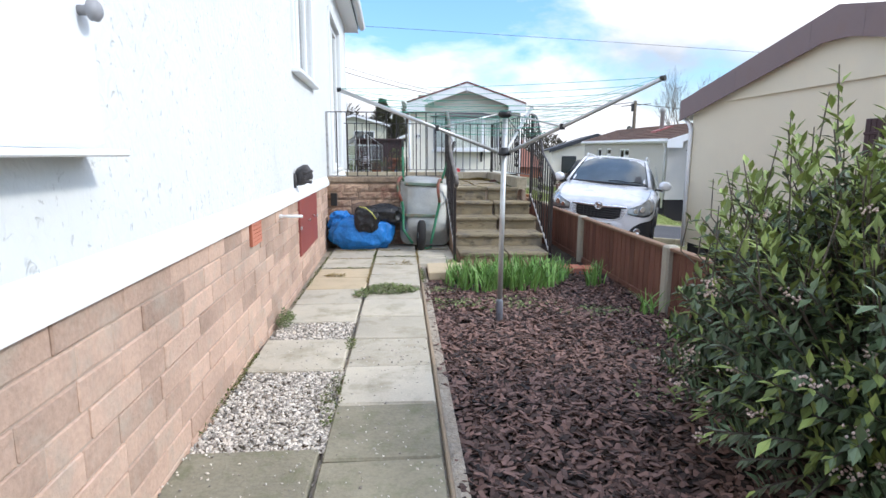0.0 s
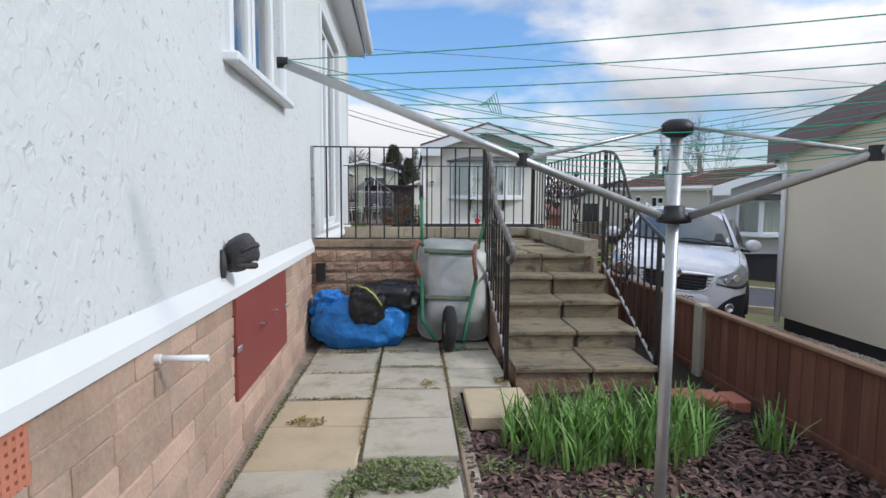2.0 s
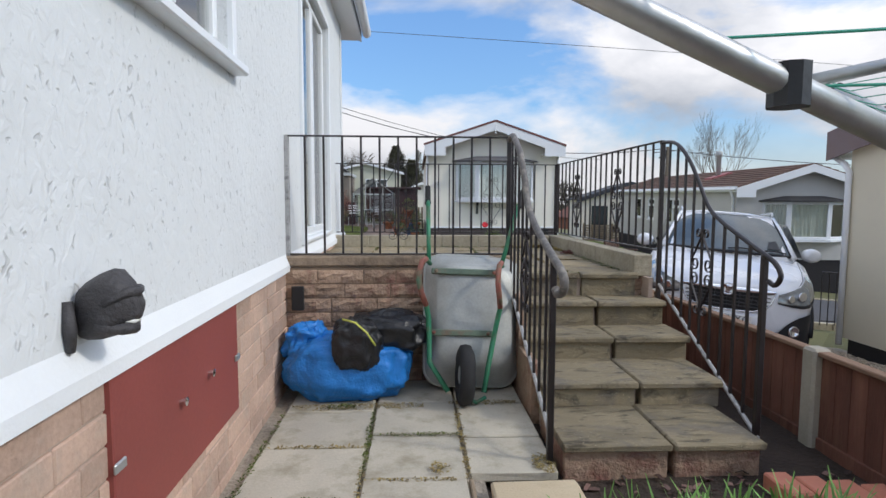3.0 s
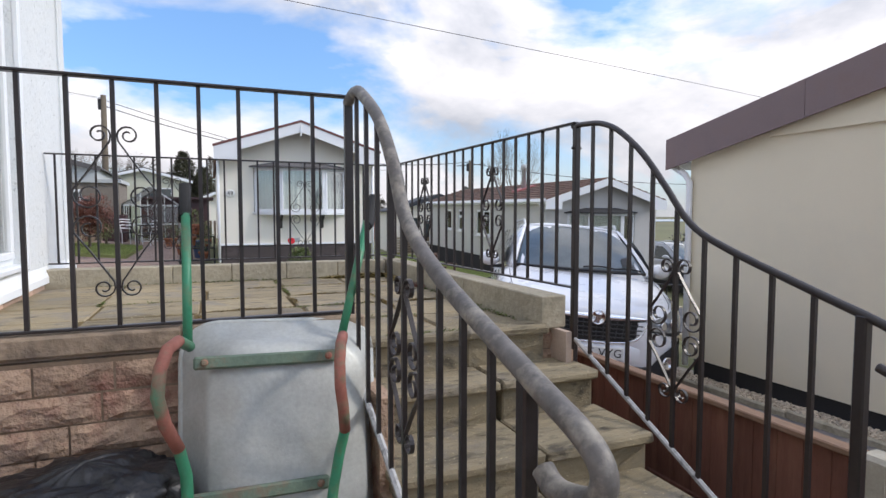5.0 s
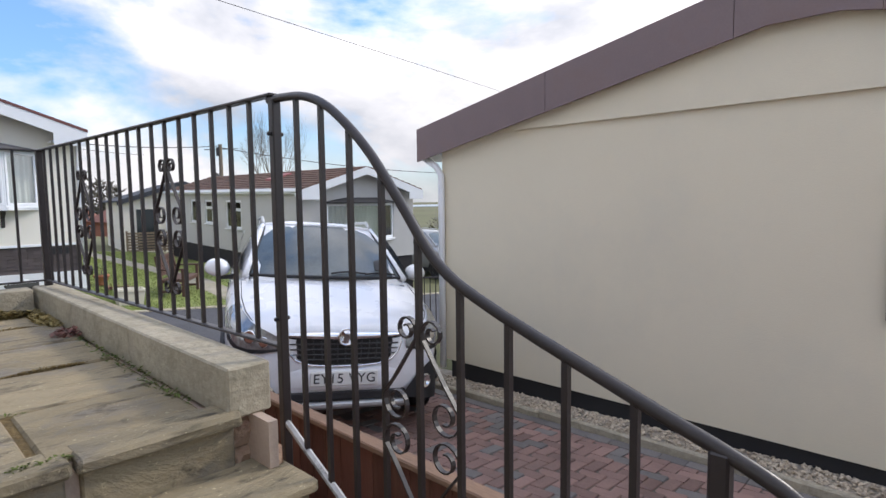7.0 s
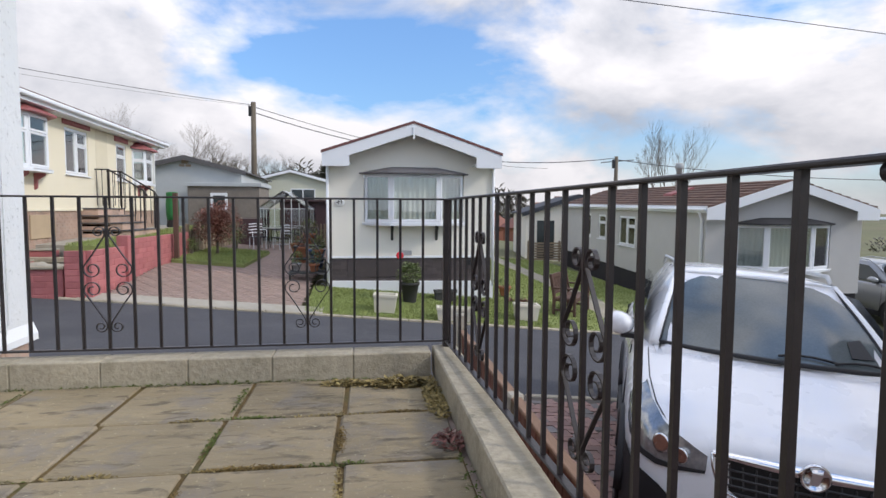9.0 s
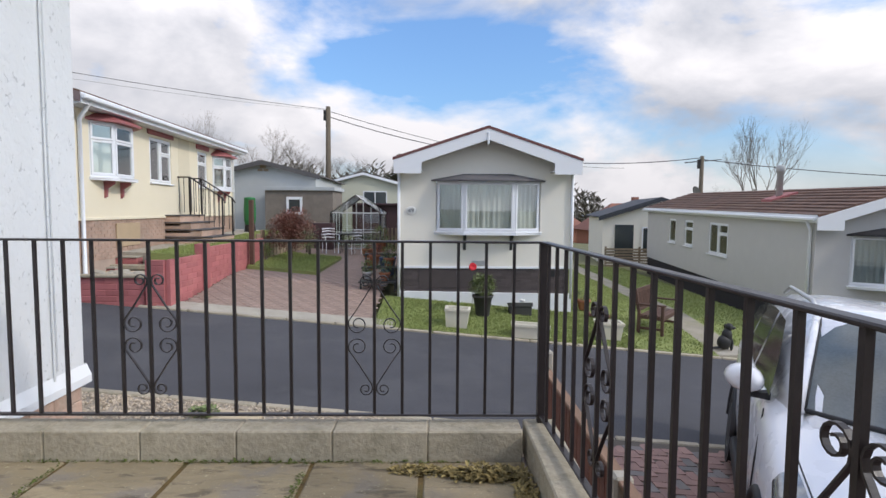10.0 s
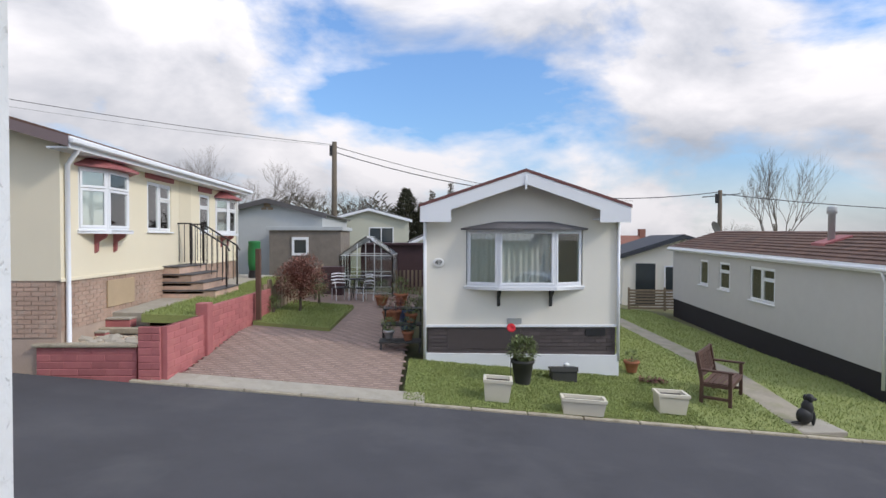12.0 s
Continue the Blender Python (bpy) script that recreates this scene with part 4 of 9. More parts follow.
RC = Vector((1.788, EY - 0.04, 0))
straight_rail("railing", (-0.79, EY - 0.04, 0), RC, RBOT, RTOP + 0.01, 21, [2.578 - 0.008 - 0.1254 * k for k in (6, 14)], "black wrought iron railing with scrolls on the far kerb", spots=[2.578 - 0.008 - 0.1254 * k for k in range(1, 21)])
side_rail = straight_rail("railing", RC, (1.915, 6.57, 0), RBOT, RTOP + 0.01, 20, [0.093 + 0.128 * k for k in (5, 13)], "black wrought iron railing with scrolls beside the driveway", spots=[0.093 + 0.128 * k for k in range(19)])
front_rail = straight_rail("railing", (-0.725, FY + 0.035, 0), (0.763, FY + 0.03, 0), RBOT - 0.008, RTOP, 12, (), "black wrought iron railing with one scroll on the front coping", (False, False))
scroll_panel(front_rail, (-0.725 + 1.488 * 6 / 12, FY + 0.0325, RBOT), (1, 0, 0), RBOT, RTOP, 0.124)
part("wall_post", Geo().box(-0.738, -0.708, FY + 0.015, FY + 0.055, 0.66, RTOP, 0.003), PEELING, front_rail, "peeling grey flat post on the wall")
for z in (0.97, 1.55):
    part("bolt", Geo().lathe([(0.004, -0.027), (0.007, -0.024), (0.007, -0.015), (0.004, -0.014), (0.004, 0.014), (0.007, 0.015), (0.007, 0.024), (0.004, 0.027)], 10, pose(1.915, 6.57, z, 0, 90, 0)), IRON, side_rail, "round headed clamp bolt", True)
part("corner_post", Geo().box(RC.x - 0.02, RC.x + 0.02, RC.y - 0.02, RC.y + 0.02, 0.845, RTOP + 0.004, 0.004), IRON, side_rail, "square corner post")


def stair_rail(name, x, curve, bottom, scroll_y, label, worn, r, posts):
    rl = thing(name, label, "handrail", group="stair handrails")
    dense = []
    for i in range(len(curve) - 1):
        p0, p1, p2, p3 = (Vector((0, *curve[max(0, min(len(curve) - 1, i + k))])) for k in (-1, 0, 1, 2))
        for k in range(5):
            t = k / 5
            q = 0.5 * ((2 * p1) + (p2 - p0) * t + (2 * p0 - 5 * p1 + 4 * p2 - p3) * t * t + (3 * p1 - p0 - 3 * p2 + p3) * t ** 3)
            dense.append((x(q.y), q.y, q.z))
    dense.append((x(curve[-1][0]), *curve[-1]))
    part("handrail", Geo().tube(dense, r, 12), worn, rl, "rounded handrail with a curled end", True)
    (by0, bz0), (by1, bz1) = bottom
    part("bottom_bar", Geo().tube([(x(by0), by0, bz0), (x(by1), by1, bz1)], 0.011, 6), PEELING, rl)

    def top_at(y):
        best = [p for p in zip(dense, dense[1:]) if min(p[0][1], p[1][1]) - 1e-6 <= y <= max(p[0][1], p[1][1]) + 1e-6 and max(p[0][2], p[1][2]) > 0.9]
        p, q = best[0] if best else (dense[0], dense[0])
        k = 0 if abs(q[1] - p[1]) < 1e-6 else (y - p[1]) / (q[1] - p[1])
        return p[2] + (q[2] - p[2]) * k
    n = 10
    bars = []
    for i in range(1, n):
        y = posts[0] + (posts[1] - posts[0]) * i / n
        zb = bz0 + (bz1 - bz0) * (y - by0) / (by1 - by0)
        part("bar", Geo().tube([(x(y), y, zb), (x(y), y, top_at(y))], BAR * 1.414, 4), IRON, rl)
        bars.append((y, zb, top_at(y)))
    for y, zb, zt in ((posts[0], posts[2], None), (posts[1], posts[3], None)):
        part("post", Geo().box(x(y) - 0.015, x(y) + 0.015, y - 0.015, y + 0.015, zb, top_at(y), 0.004), IRON, rl, "square steel post")
    y, zb, zt = bars[scroll_y]
    scroll_panel(rl, (x(y), y, zb + 0.05), (0, 1, 0), zb + 0.10, zt - 0.05, (posts[0] - posts[1]) / n)
    return rl


LX = lambda y: 0.770
stair_rail("stair_handrail", LX, [(6.385, 1.640), (6.34, 1.652), (6.27, 1.657), (6.19, 1.635), (5.985, 1.52), (5.836, 1.365), (5.729, 1.215), (5.495, 1.09), (5.107, 0.965), (4.97, 0.922), (4.925, 0.885), (4.945, 0.84), (5.03, 0.815), (5.07, 0.83)],
           ((6.36, 0.70), (5.12, 0.13)), 4, "black iron stair handrail with worn grey top and scroll", IRONWORN, 0.0195, (6.385, 5.12, 0.0, -0.08))
RX = lambda y: 1.915 - 0.07 * max(0, 6.57 - y) / 1.4
stair_rail("stair_handrail", RX, [(6.60, 1.655), (6.52, 1.654), (6.38, 1.637), (6.25, 1.585), (6.10, 1.475), (5.97, 1.34), (5.84, 1.20), (5.68, 1.12), (5.36, 1.01), (5.23, 0.968), (5.15, 0.935), (5.105, 0.89), (5.12, 0.85), (5.155, 0.832), (5.20, 0.845)],
           ((6.58, 0.64), (5.22, 0.05)), 4, "black iron stair handrail with scroll and curled end", IRON, 0.0125, (6.57, 5.24, 0.45, -0.12))

# ---- houses across the road ----
def gable(w, h, rise, y, t=0.1, z0=0.0, over=0.0):
    """A gable outline w wide, h to the eaves, with the ridge rise above them."""
    return [(0 - over, z0), (w + over, z0), (w + over, h), (w / 2, h + rise), (0 - over, h)]


def bay_window(parent, w, h, depth, lights, roof_mat, trim, curtain=None, brackets=True, roof_rise=0.17, top=()):
    """A shallow three-sided bay in front of a wall in the x-z plane at y=0."""
    side_w = w * lights[0]
    ang = math.degrees(math.atan2(depth, side_w))
    slant = math.hypot(side_w, depth)
    a = window_unit(parent, slant, h, (1,), (0,) if 0 in top else (), blind=curtain)
    a.matrix_basis = pose(0, 0, 0, 0, 0, -ang)
    b = window_unit(parent, w * lights[1], h, (1,), (0,) if 1 in top else (), blind=curtain)
    b.matrix_basis = pose(side_w, -depth, 0)
    c = window_unit(parent, slant, h, (1,), (0,) if 2 in top else (), blind=curtain)
    c.matrix_basis = pose(w - side_w, -depth, 0, 0, 0, ang)
    plan = [(-0.04, 0.0), (side_w - 0.02, -depth - 0.05), (w - side_w + 0.02, -depth - 0.05), (w + 0.04, 0.0)]
    part("bay_sill", Geo().prism(plan, -0.07, -0.005, "xy"), UPVC, parent)
    wide = [(-0.14, 0.02), (side_w - 0.06, -depth - 0.14), (w - side_w + 0.06, -depth - 0.14), (w + 0.14, 0.02)]
    inner = [(side_w, 0.02), (side_w + 0.02, -0.02), (w - side_w - 0.02, -0.02), (w - side_w, 0.02)]
    vs = [(x, y, h + 0.0) for x, y in wide] + [(x, y, h + 0.035) for x, y in wide] + [(x, y, h + roof_rise) for x, y in inner]
    fs = [(3, 2, 1, 0)] + [(i, i + 1, i + 5, i + 4) for i in range(3)] + [(i + 4, i + 5, i + 9, i + 8) for i in range(3)] + [(8, 9, 10, 11), (0, 4, 8, 11, 7, 3)]
    part("bay_roof", Geo().add(vs, fs), roof_mat, parent)
    if brackets:
        for x in (side_w * 0.9 + 0.1, w - side_w * 0.9 - 0.1):
            part("bracket", Geo().prism([(0.0, -0.07), (-depth * 0.75, -0.07), (-depth * 0.7, -0.13), (-0.06, -0.22), (-0.05, -0.38), (0.0, -0.42)], x - 0.03, x + 0.03, "yz"), trim, parent)


def roof_slabs(parent, w, depth, h, rise, over, front, tile, tiles_n=0, back=0.3):
    """Two roof planes over a gable; front and back are the overhangs."""
    run = math.hypot(w / 2 + over, rise * (1 + over / (w / 2)))
    drop = rise * over / (w / 2)
    for s in (0, 1):
        e = (-over, h - drop) if s == 0 else (w + over, h - drop)
        r = (w / 2, h + rise)
        t = 0.07
        part("roof", Geo().prism([e, r, (r[0], r[1] + t), (e[0], e[1] + t)], -front, depth + back, "xz"), tile, parent)
        if tiles_n:
            g = Geo()
            for j in range(tiles_n):
                k0, k1 = j / tiles_n, (j + 1) / tiles_n
                a = (e[0] + (r[0] - e[0]) * k0, e[1] + (r[1] - e[1]) * k0 + t + 0.035)
                b = (e[0] + (r[0] - e[0]) * k1, e[1] + (r[1] - e[1]) * k1 + t + 0.004)
                y = -front
                while y < depth + back:
                    g.prism([(a[0], a[1] - 0.03), (b[0], b[1] - 0.002), b, a], y, min(y + 0.32, depth + back), "xz")
                    y += 0.325
            part("roof_tiles", g, tile, parent)["kind"] = "stuff"


def barge(parent, w, h, rise, over, y, band, material, foot=0.0, t=0.03):
    """Barge boards with a deep foot at each end of the gable."""
    drop = rise * over / (w / 2)
    e0, ap = (-over, h - drop), (w / 2, h + rise)
    sl = rise / (w / 2)
    for s in (0, 1):
        f = lambda p: p if s == 0 else (w - p[0], p[1])
        pts = [(e0[0], e0[1] + 0.02), ap, (ap[0], ap[1] - band), (e0[0] + foot, e0[1] - band + sl * foot), (e0[0] + foot, e0[1] - band * 1.15 + 0.0), (e0[0], e0[1] - band * 1.15)]
        part("barge_board", Geo().prism([f(p) for p in pts], y - t, y, "xz"), material, parent)


def brick_skin(parent, length, z0, z1, m, material, course=0.075, unit=0.225, depth=0.012):
    """A joined skin of bricks along local x facing -y."""
    g = Geo()
    z, j = z0, 0
    while z < z1 - 0.01:
        x = -(unit / 2 if j % 2 else 0)
        while x < length:
            a, b = max(x, 0), min(x + unit - 0.012, length)
            if b - a > 0.03:
                g.box(a, b, -depth, 0.0, z, min(z + course - 0.012, z1), 0, m)
            x += unit
        z += course
        j += 1
    ob = part("bricks", g, material, parent)
    ob["kind"] = "stuff"
    return ob


# house forty-nine
W49, D49 = 3.85, 11.0
X49, Y49, Z49 = 0.50, 19.15, -0.40
h49 = thing("park_home", "pale cream park home with a white gable and bay window", "house", pose(X49, Y49, Z49))
g = Geo()
EH = 3.26
wall_with_holes(g, 0, W49, 0.90, EH, 0, 0.12, [(0.80, 3.15, 1.72, 2.86)])
part("wall", g, CREAMPALE, h49)
for q in ((0, 0.12, 0.12, D49), (W49 - 0.12, W49, 0.12, D49), (0.12, W49 - 0.12, D49 - 0.12, D49)):
    part("wall", Geo().box(*q, 0.9, EH), CREAMPALE, h49)
part("gable", Geo().prism([(0, EH), (W49, EH), (W49 / 2, EH + 0.60)], 0, 0.12, "xz"), CREAMPALE, h49)
part("drip_band", Geo().box(-0.03, W49 + 0.03, -0.03, 0.0, 0.88, 0.93, 0.006), UPVC, h49)
part("plinth", Geo().box(0.02, W49 - 0.02, 0.02, D49, -0.3, 0.9), DARKBRICK, h49, "dark brown brick plinth")
brick_skin(h49, W49 - 0.1, 0.42, 0.87, pose(0.05, 0.018, 0), DARKBRICK)
part("plinth_base", Geo().prism([(-0.03, -0.6), (W49 + 0.03, -0.6), (W49 + 0.03, 0.31), (-0.03, 0.36)], -0.05, 0.1, "xz"), SMOOTHWHITE, h49, "white painted footing")
part("vent_hatch", Geo().box(0.42, 1.9, -0.004, 0.02, 0.44, 0.84, 0.004), DARKBRICK, h49)
part("vent", Geo().box(3.22, 3.62, -0.008, 0.02, 0.70, 0.84, 0.004), CARBLACK, h49)
part("letter_vent", Geo().box(1.62, 1.92, -0.03, 0.0, 0.95, 1.06, 0.01), ALU, h49)
# dark panel behind the bay glass, coloured as the unlit room
bay_shade = part("bay", Geo().box(0.82, 3.13, 0.35, 0.40, 1.72, 2.86), ROOMSHADE, h49)
bayroot = part("bay_window", Geo().box(0.02, 2.33, 0.05, 0.08, -0.04, 0.0), UPVC, h49)
bayroot.location = (0.80, 0, 1.72)
bay_window(bayroot, 2.35, 1.12, 0.30, (0.26, 0.48), mat("grey_lead_roof", (0.14, 0.135, 0.14), 0.7, var=0.15, bump=0.2), GREYPOT, CURTAIN)
g = Geo()
g.grid([0.82 + 2.31 * i / 90 for i in range(91)], [0, 1], lambda x, y: y)
g.v = [(x, 0.075 + 0.016 * math.sin(x * 55) + 0.008 * math.sin(x * 23 + 1), 1.74 + 1.10 * y) for x, y, z in g.v]
part("curtain", g, CURTAIN, h49, "pale pleated net curtain", True)
roof_slabs(h49, W49, D49, EH, 0.64, 0.10, 0.42, TILE, 0)
barge(h49, W49, EH + 0.04, 0.66, 0.12, -0.42, 0.24, UPVC, 0.60)
part("barge_cap", Geo().prism([(-0.14, EH + 0.07), (W49 / 2, EH + 0.76), (W49 + 0.14, EH + 0.07), (W49 + 0.14, EH + 0.01), (W49 / 2, EH + 0.70), (-0.14, EH + 0.01)], -0.46, -0.40, "xz"), mat("maroon_verge", (0.16, 0.07, 0.065), 0.8, var=0.2, bump=0.2), h49, "maroon verge capping")
part("finial", Geo().box(W49 / 2 - 0.02, W49 / 2 + 0.02, -0.47, -0.45, EH + 0.36, EH + 0.62, 0.006), UPVC, h49)
part("soffit", Geo().prism([(-0.1, EH - 0.22), (0.5, EH - 0.22), (0.5, EH - 0.19), (-0.1, EH - 0.19)], -0.40, 0.0, "xz").prism([(W49 - 0.5, EH - 0.22), (W49 + 0.1, EH - 0.22), (W49 + 0.1, EH - 0.19), (W49 - 0.5, EH - 0.19)], -0.40, 0.0, "xz"), UPVC, h49)
for x in (-0.03, W49 + 0.02):
    part("downpipe", Geo().tube([(x, -0.03, 0.2), (x, -0.03, EH - 0.2)], 0.033, 10), UPVC, h49, "", True)
sign = part("number_sign", Geo().lathe([(0.115, 0), (0.115, 0.02), (0.10, 0.028), (0.002, 0.028)], 24, pose(0.24, 0, 2.18, 90, 0, 0) @ Matrix.Diagonal((1, 0.82, 1, 1))), PLATE, h49, "white oval house number plate reading 49", True)


def lettering(text, size, m, parent=None, depth=0.003, material=None, spacing=1.0):
    cu = bpy.data.curves.new("lettering", "FONT")
    cu.body, cu.size, cu.extrude, cu.align_x, cu.align_y, cu.space_character = text, size, depth, "CENTER", "CENTER", spacing
    tmp = bpy.data.objects.new("lettering", cu)
    scene.collection.objects.link(tmp)
    me = bpy.data.meshes.new_from_object(tmp.evaluated_get(bpy.context.evaluated_depsgraph_get()))
    bpy.data.objects.remove(tmp)
    me.materials.clear()
    me.materials.append(material or INK)
    ob = new("lettering", me)
    ob.parent = parent
    ob.matrix_basis = m
    return ob


lettering("49", 0.14, pose(0.24, -0.031, 2.18, 90, 0, 0), sign)

# cream house on the left
CM = pose(-5.38, 17.05, 0.35, 0, 0, 92.5)
hc = thing("park_home", "long cream park home with maroon window heads and bays", "house", CM)
# local x runs along the long wall away from the road, local -y faces the drive
CL, CW, CE = 9.1, 6.0, 3.45
g = Geo()
holes = [(0.50, 2.12, 2.06, 3.14), (2.98, 4.18, 2.06, 3.14), (5.95, 6.72, 2.06, 3.10), (7.15, 8.62, 2.06, 3.08)]
wall_with_holes(g, 0, CL, 1.22, CE, 0, 0.12, holes)
part("wall", g, CREAM, hc)
for q in ((0, 0.12, 0.12, CW), (CL - 0.12, CL, 0.12, CW), (0.12, CL - 0.12, CW - 0.12, CW)):
    part("wall", Geo().box(*q, 1.22, CE), CREAM, hc)
part("gable", Geo().prism([(0, CE), (CW, CE), (CW / 2, CE + 0.85)], 0, 0.12, "yz"), CREAM, hc)
part("porch_reveal", Geo().box(4.62, 5.35, -0.004, 0.01, 1.26, CE - 0.02), mat("cream_porch_panel", (0.70, 0.63, 0.47), 0.9, var=0.03, bump=0.2), hc)
part("plinth", Geo().box(0.02, CL - 0.02, 0.015, CW, -0.5, 1.22), MORTAR, hc, "buff brick plinth")
brick_skin(hc, CL - 0.1, 0.4, 1.20, pose(0.03, 0.014, 0), BRICK)
brick_skin(hc, CW - 0.1, 0.3, 1.20, CM.inverted() @ CM @ pose(0.016, CW - 0.03, 0, 0, 0, -90), BRICK)
part("hatch", Geo().box(1.35, 2.35, -0.03, 0.0, 0.62, 1.12, 0.006), mat("buff_panel", (0.45, 0.34, 0.22), 0.8, var=0.1, bump=0.1), hc)
part("drip_band", Geo().box(-0.03, CL, -0.03, 0.0, 1.20, 1.26, 0.006), CREAM, hc)
for i, (a, b, c, d) in enumerate(holes):
    if i in (0, 3):
        rt = part("bay_window", Geo().box(0.02, b - a - 0.02, 0.05, 0.08, -0.04, 0.0), UPVC, hc)
        rt.location = (a, 0, c)
        bay_window(rt, b - a, d - c, 0.28, (0.27, 0.46), MAROON, MAROON, None, True, 0.24, (0, 1, 2))
    else:
        w = window_unit(hc, b - a, d - c, (0.5, 0.5) if i == 1 else (1,), (1,) if i == 1 else (0,), blind=None)
        w.location = (a, 0, c)
        part("window_head", Geo().prism([(a - 0.10, d + 0.06), (b + 0.10, d + 0.06), (b + 0.10, d + 0.2), (a + (b - a) * 0.56, d + 0.2), (a + (b - a) * 0.54, d + 0.25), (a + (b - a) * 0.46, d + 0.25), (a + (b - a) * 0.44, d + 0.2), (a - 0.10, d + 0.2)], -0.03, 0.0, "xz"), MAROON, hc)
    # dark sheet painted as interior shade beyond the glass
    part("room_behind", Geo().box(a - 0.3, b + 0.3, 0.9, 0.95, c - 0.3, d + 0.2), ROOMSHADE, hc)
    part("curtain", Geo().box(a, b, 0.125, 0.135, c, d), CURTAIN, hc, "pale drawn blind")
w = window_unit(hc, 1.4, 1.07, (0.5, 0.5), ())
w.matrix_basis = pose(-0.01, 3.6, 2.06, 0, 0, -90)
part("roof", Geo().prism([(-0.35, CE + 0.0), (CW / 2, CE + 0.98), (CW + 0.35, CE), (CW + 0.35, CE + 0.08), (CW / 2, CE + 1.08), (-0.35, CE + 0.08)], -0.35, CL + 0.3, "yz"), TILE, hc)
part("fascia", Geo().box(-0.35, CL + 0.3, -0.37, -0.34, CE - 0.14, CE + 0.05), UPVC, hc)
part("gutter", Geo().box(-0.38, CL + 0.32, -0.46, -0.37, CE - 0.07, CE + 0.02, 0.02), UPVC, hc)
part("barge_board", Geo().prism([(-0.35, CE - 0.12), (CW / 2, CE + 0.85), (CW / 2, CE + 1.0), (-0.35, CE + 0.05)], -0.37, -0.35, "yz"), BROWNFASCIA, hc)
part("soffit", Geo().box(-0.33, CL + 0.28, -0.34, 0.0, CE - 0.14, CE - 0.11), UPVC, hc)
part("downpipe", Geo().tube([(-0.10, -0.38, CE - 0.08), (0.12, -0.05, CE - 0.35), (0.12, -0.05, -0.05), (0.0, -0.25, -0.15)], 0.04, 10), UPVC, hc, "white downpipe", True)
part("downpipe", Geo().tube([(CL - 0.05, -0.30, CE - 0.08), (CL - 0.08, -0.05, CE - 0.3), (CL - 0.08, -0.05, 0.1)], 0.035, 10), UPVC, hc, "white downpipe", True)

# grey house on the right
GM = pose(9.65, 18.75, -1.05, 0.9, 0, -5)
hg = thing("park_home", "long grey park home with a brown tiled roof", "house", GM)
GW, GD, GE = 4.0, 12.6, 2.75
g = Geo()
wall_with_holes(g, 0, GW, 0.62, GE, 0, 0.12, [(0.75, 3.2, 1.25, 2.35)])
g2 = Geo()
holes = [(4.4, 5.85, 1.42, 2.42), (7.2, 8.05, 1.50, 2.42), (8.95, 9.75, 1.50, 2.42)]
wall_with_holes(g2, 0.12, GD, 0.62, GE, 0, 0.12, holes, "y")
part("wall", g, GREYRENDER, hg)
part("wall", g2, GREYRENDER, hg)
for q in ((GW - 0.12, GW, 0.12, GD), (0.12, GW - 0.12, GD - 0.12, GD)):
    part("wall", Geo().box(*q, 0.62, GE), GREYRENDER, hg)
part("gable", Geo().prism([(0, GE), (GW, GE), (GW / 2, GE + 0.62)], 0, 0.12, "xz"), GREYRENDER, hg)
part("plinth", Geo().box(0.03, GW - 0.03, 0.03, GD - 0.03, -0.6, 0.62), mat("black_plinth", (0.02, 0.018, 0.02), 0.8, var=0.2, bump=0.3), hg, "black painted plinth")
part("fascia", Geo().box(-0.14, -0.11, -0.25, GD + 0.2, GE - 0.12, GE + 0.05), UPVC, hg)
part("gutter", Geo().box(-0.21, -0.14, -0.25, GD + 0.2, GE - 0.08, GE + 0.0, 0.02), UPVC, hg)
roof_slabs(hg, GW, GD, GE, 0.64, 0.12, 0.30, TILE, 9)
barge(hg, GW, GE + 0.03, 0.66, 0.16, -0.30, 0.22, UPVC, 0.55)
rt = part("bay_window", Geo().box(0.02, 2.4, 0.05, 0.08, -0.04, 0.0), UPVC, hg)
rt.location = (0.75, 0, 1.25)
bay_window(rt, 2.45, 1.10, 0.30, (0.26, 0.48), mat("black_bay_roof", (0.03, 0.03, 0.033), 0.7, var=0.15, bump=0.2), GREYPOT, CURTAIN, False)
# dark panel behind the bay, room shade put into its colour
part("room_behind", Geo().box(0.7, 3.2, 0.4, 0.45, 1.2, 2.4), ROOMSHADE, hg)
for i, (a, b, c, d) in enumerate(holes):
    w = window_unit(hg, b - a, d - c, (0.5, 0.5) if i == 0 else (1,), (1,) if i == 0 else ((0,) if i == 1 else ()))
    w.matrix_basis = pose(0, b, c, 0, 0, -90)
    # same painted room shade behind each side window
    part("room_behind", Geo().box(0.55, 0.6, a - 0.2, b + 0.2, c - 0.2, d + 0.2), ROOMSHADE, hg)
    part("curtain", Geo().box(0.125, 0.135, a, a + (b - a) * 0.62, c, d), CURTAIN, hg, "pale half drawn curtain")
    part("curtain", Geo().box(0.125, 0.135, b - (b - a) * 0.3, b, c, d), CURTAIN, hg, "pale half drawn curtain")
part("downpipe", Geo().tube([(-0.16, 0.10, GE - 0.06), (-0.05, 0.12, GE - 0.3), (-0.05, 0.12, 0.3)], 0.035, 10), UPVC, hg, "", True)
part("flue", Geo().lathe([(0.085, 0), (0.085, 0.75), (0.12, 0.76), (0.12, 0.92), (0.09, 0.95), (0.02, 0.96)], 16, pose(1.15, 3.9, GE + 0.42)), PALEGREY, hg, "pale metal flue on a red flashing", True)
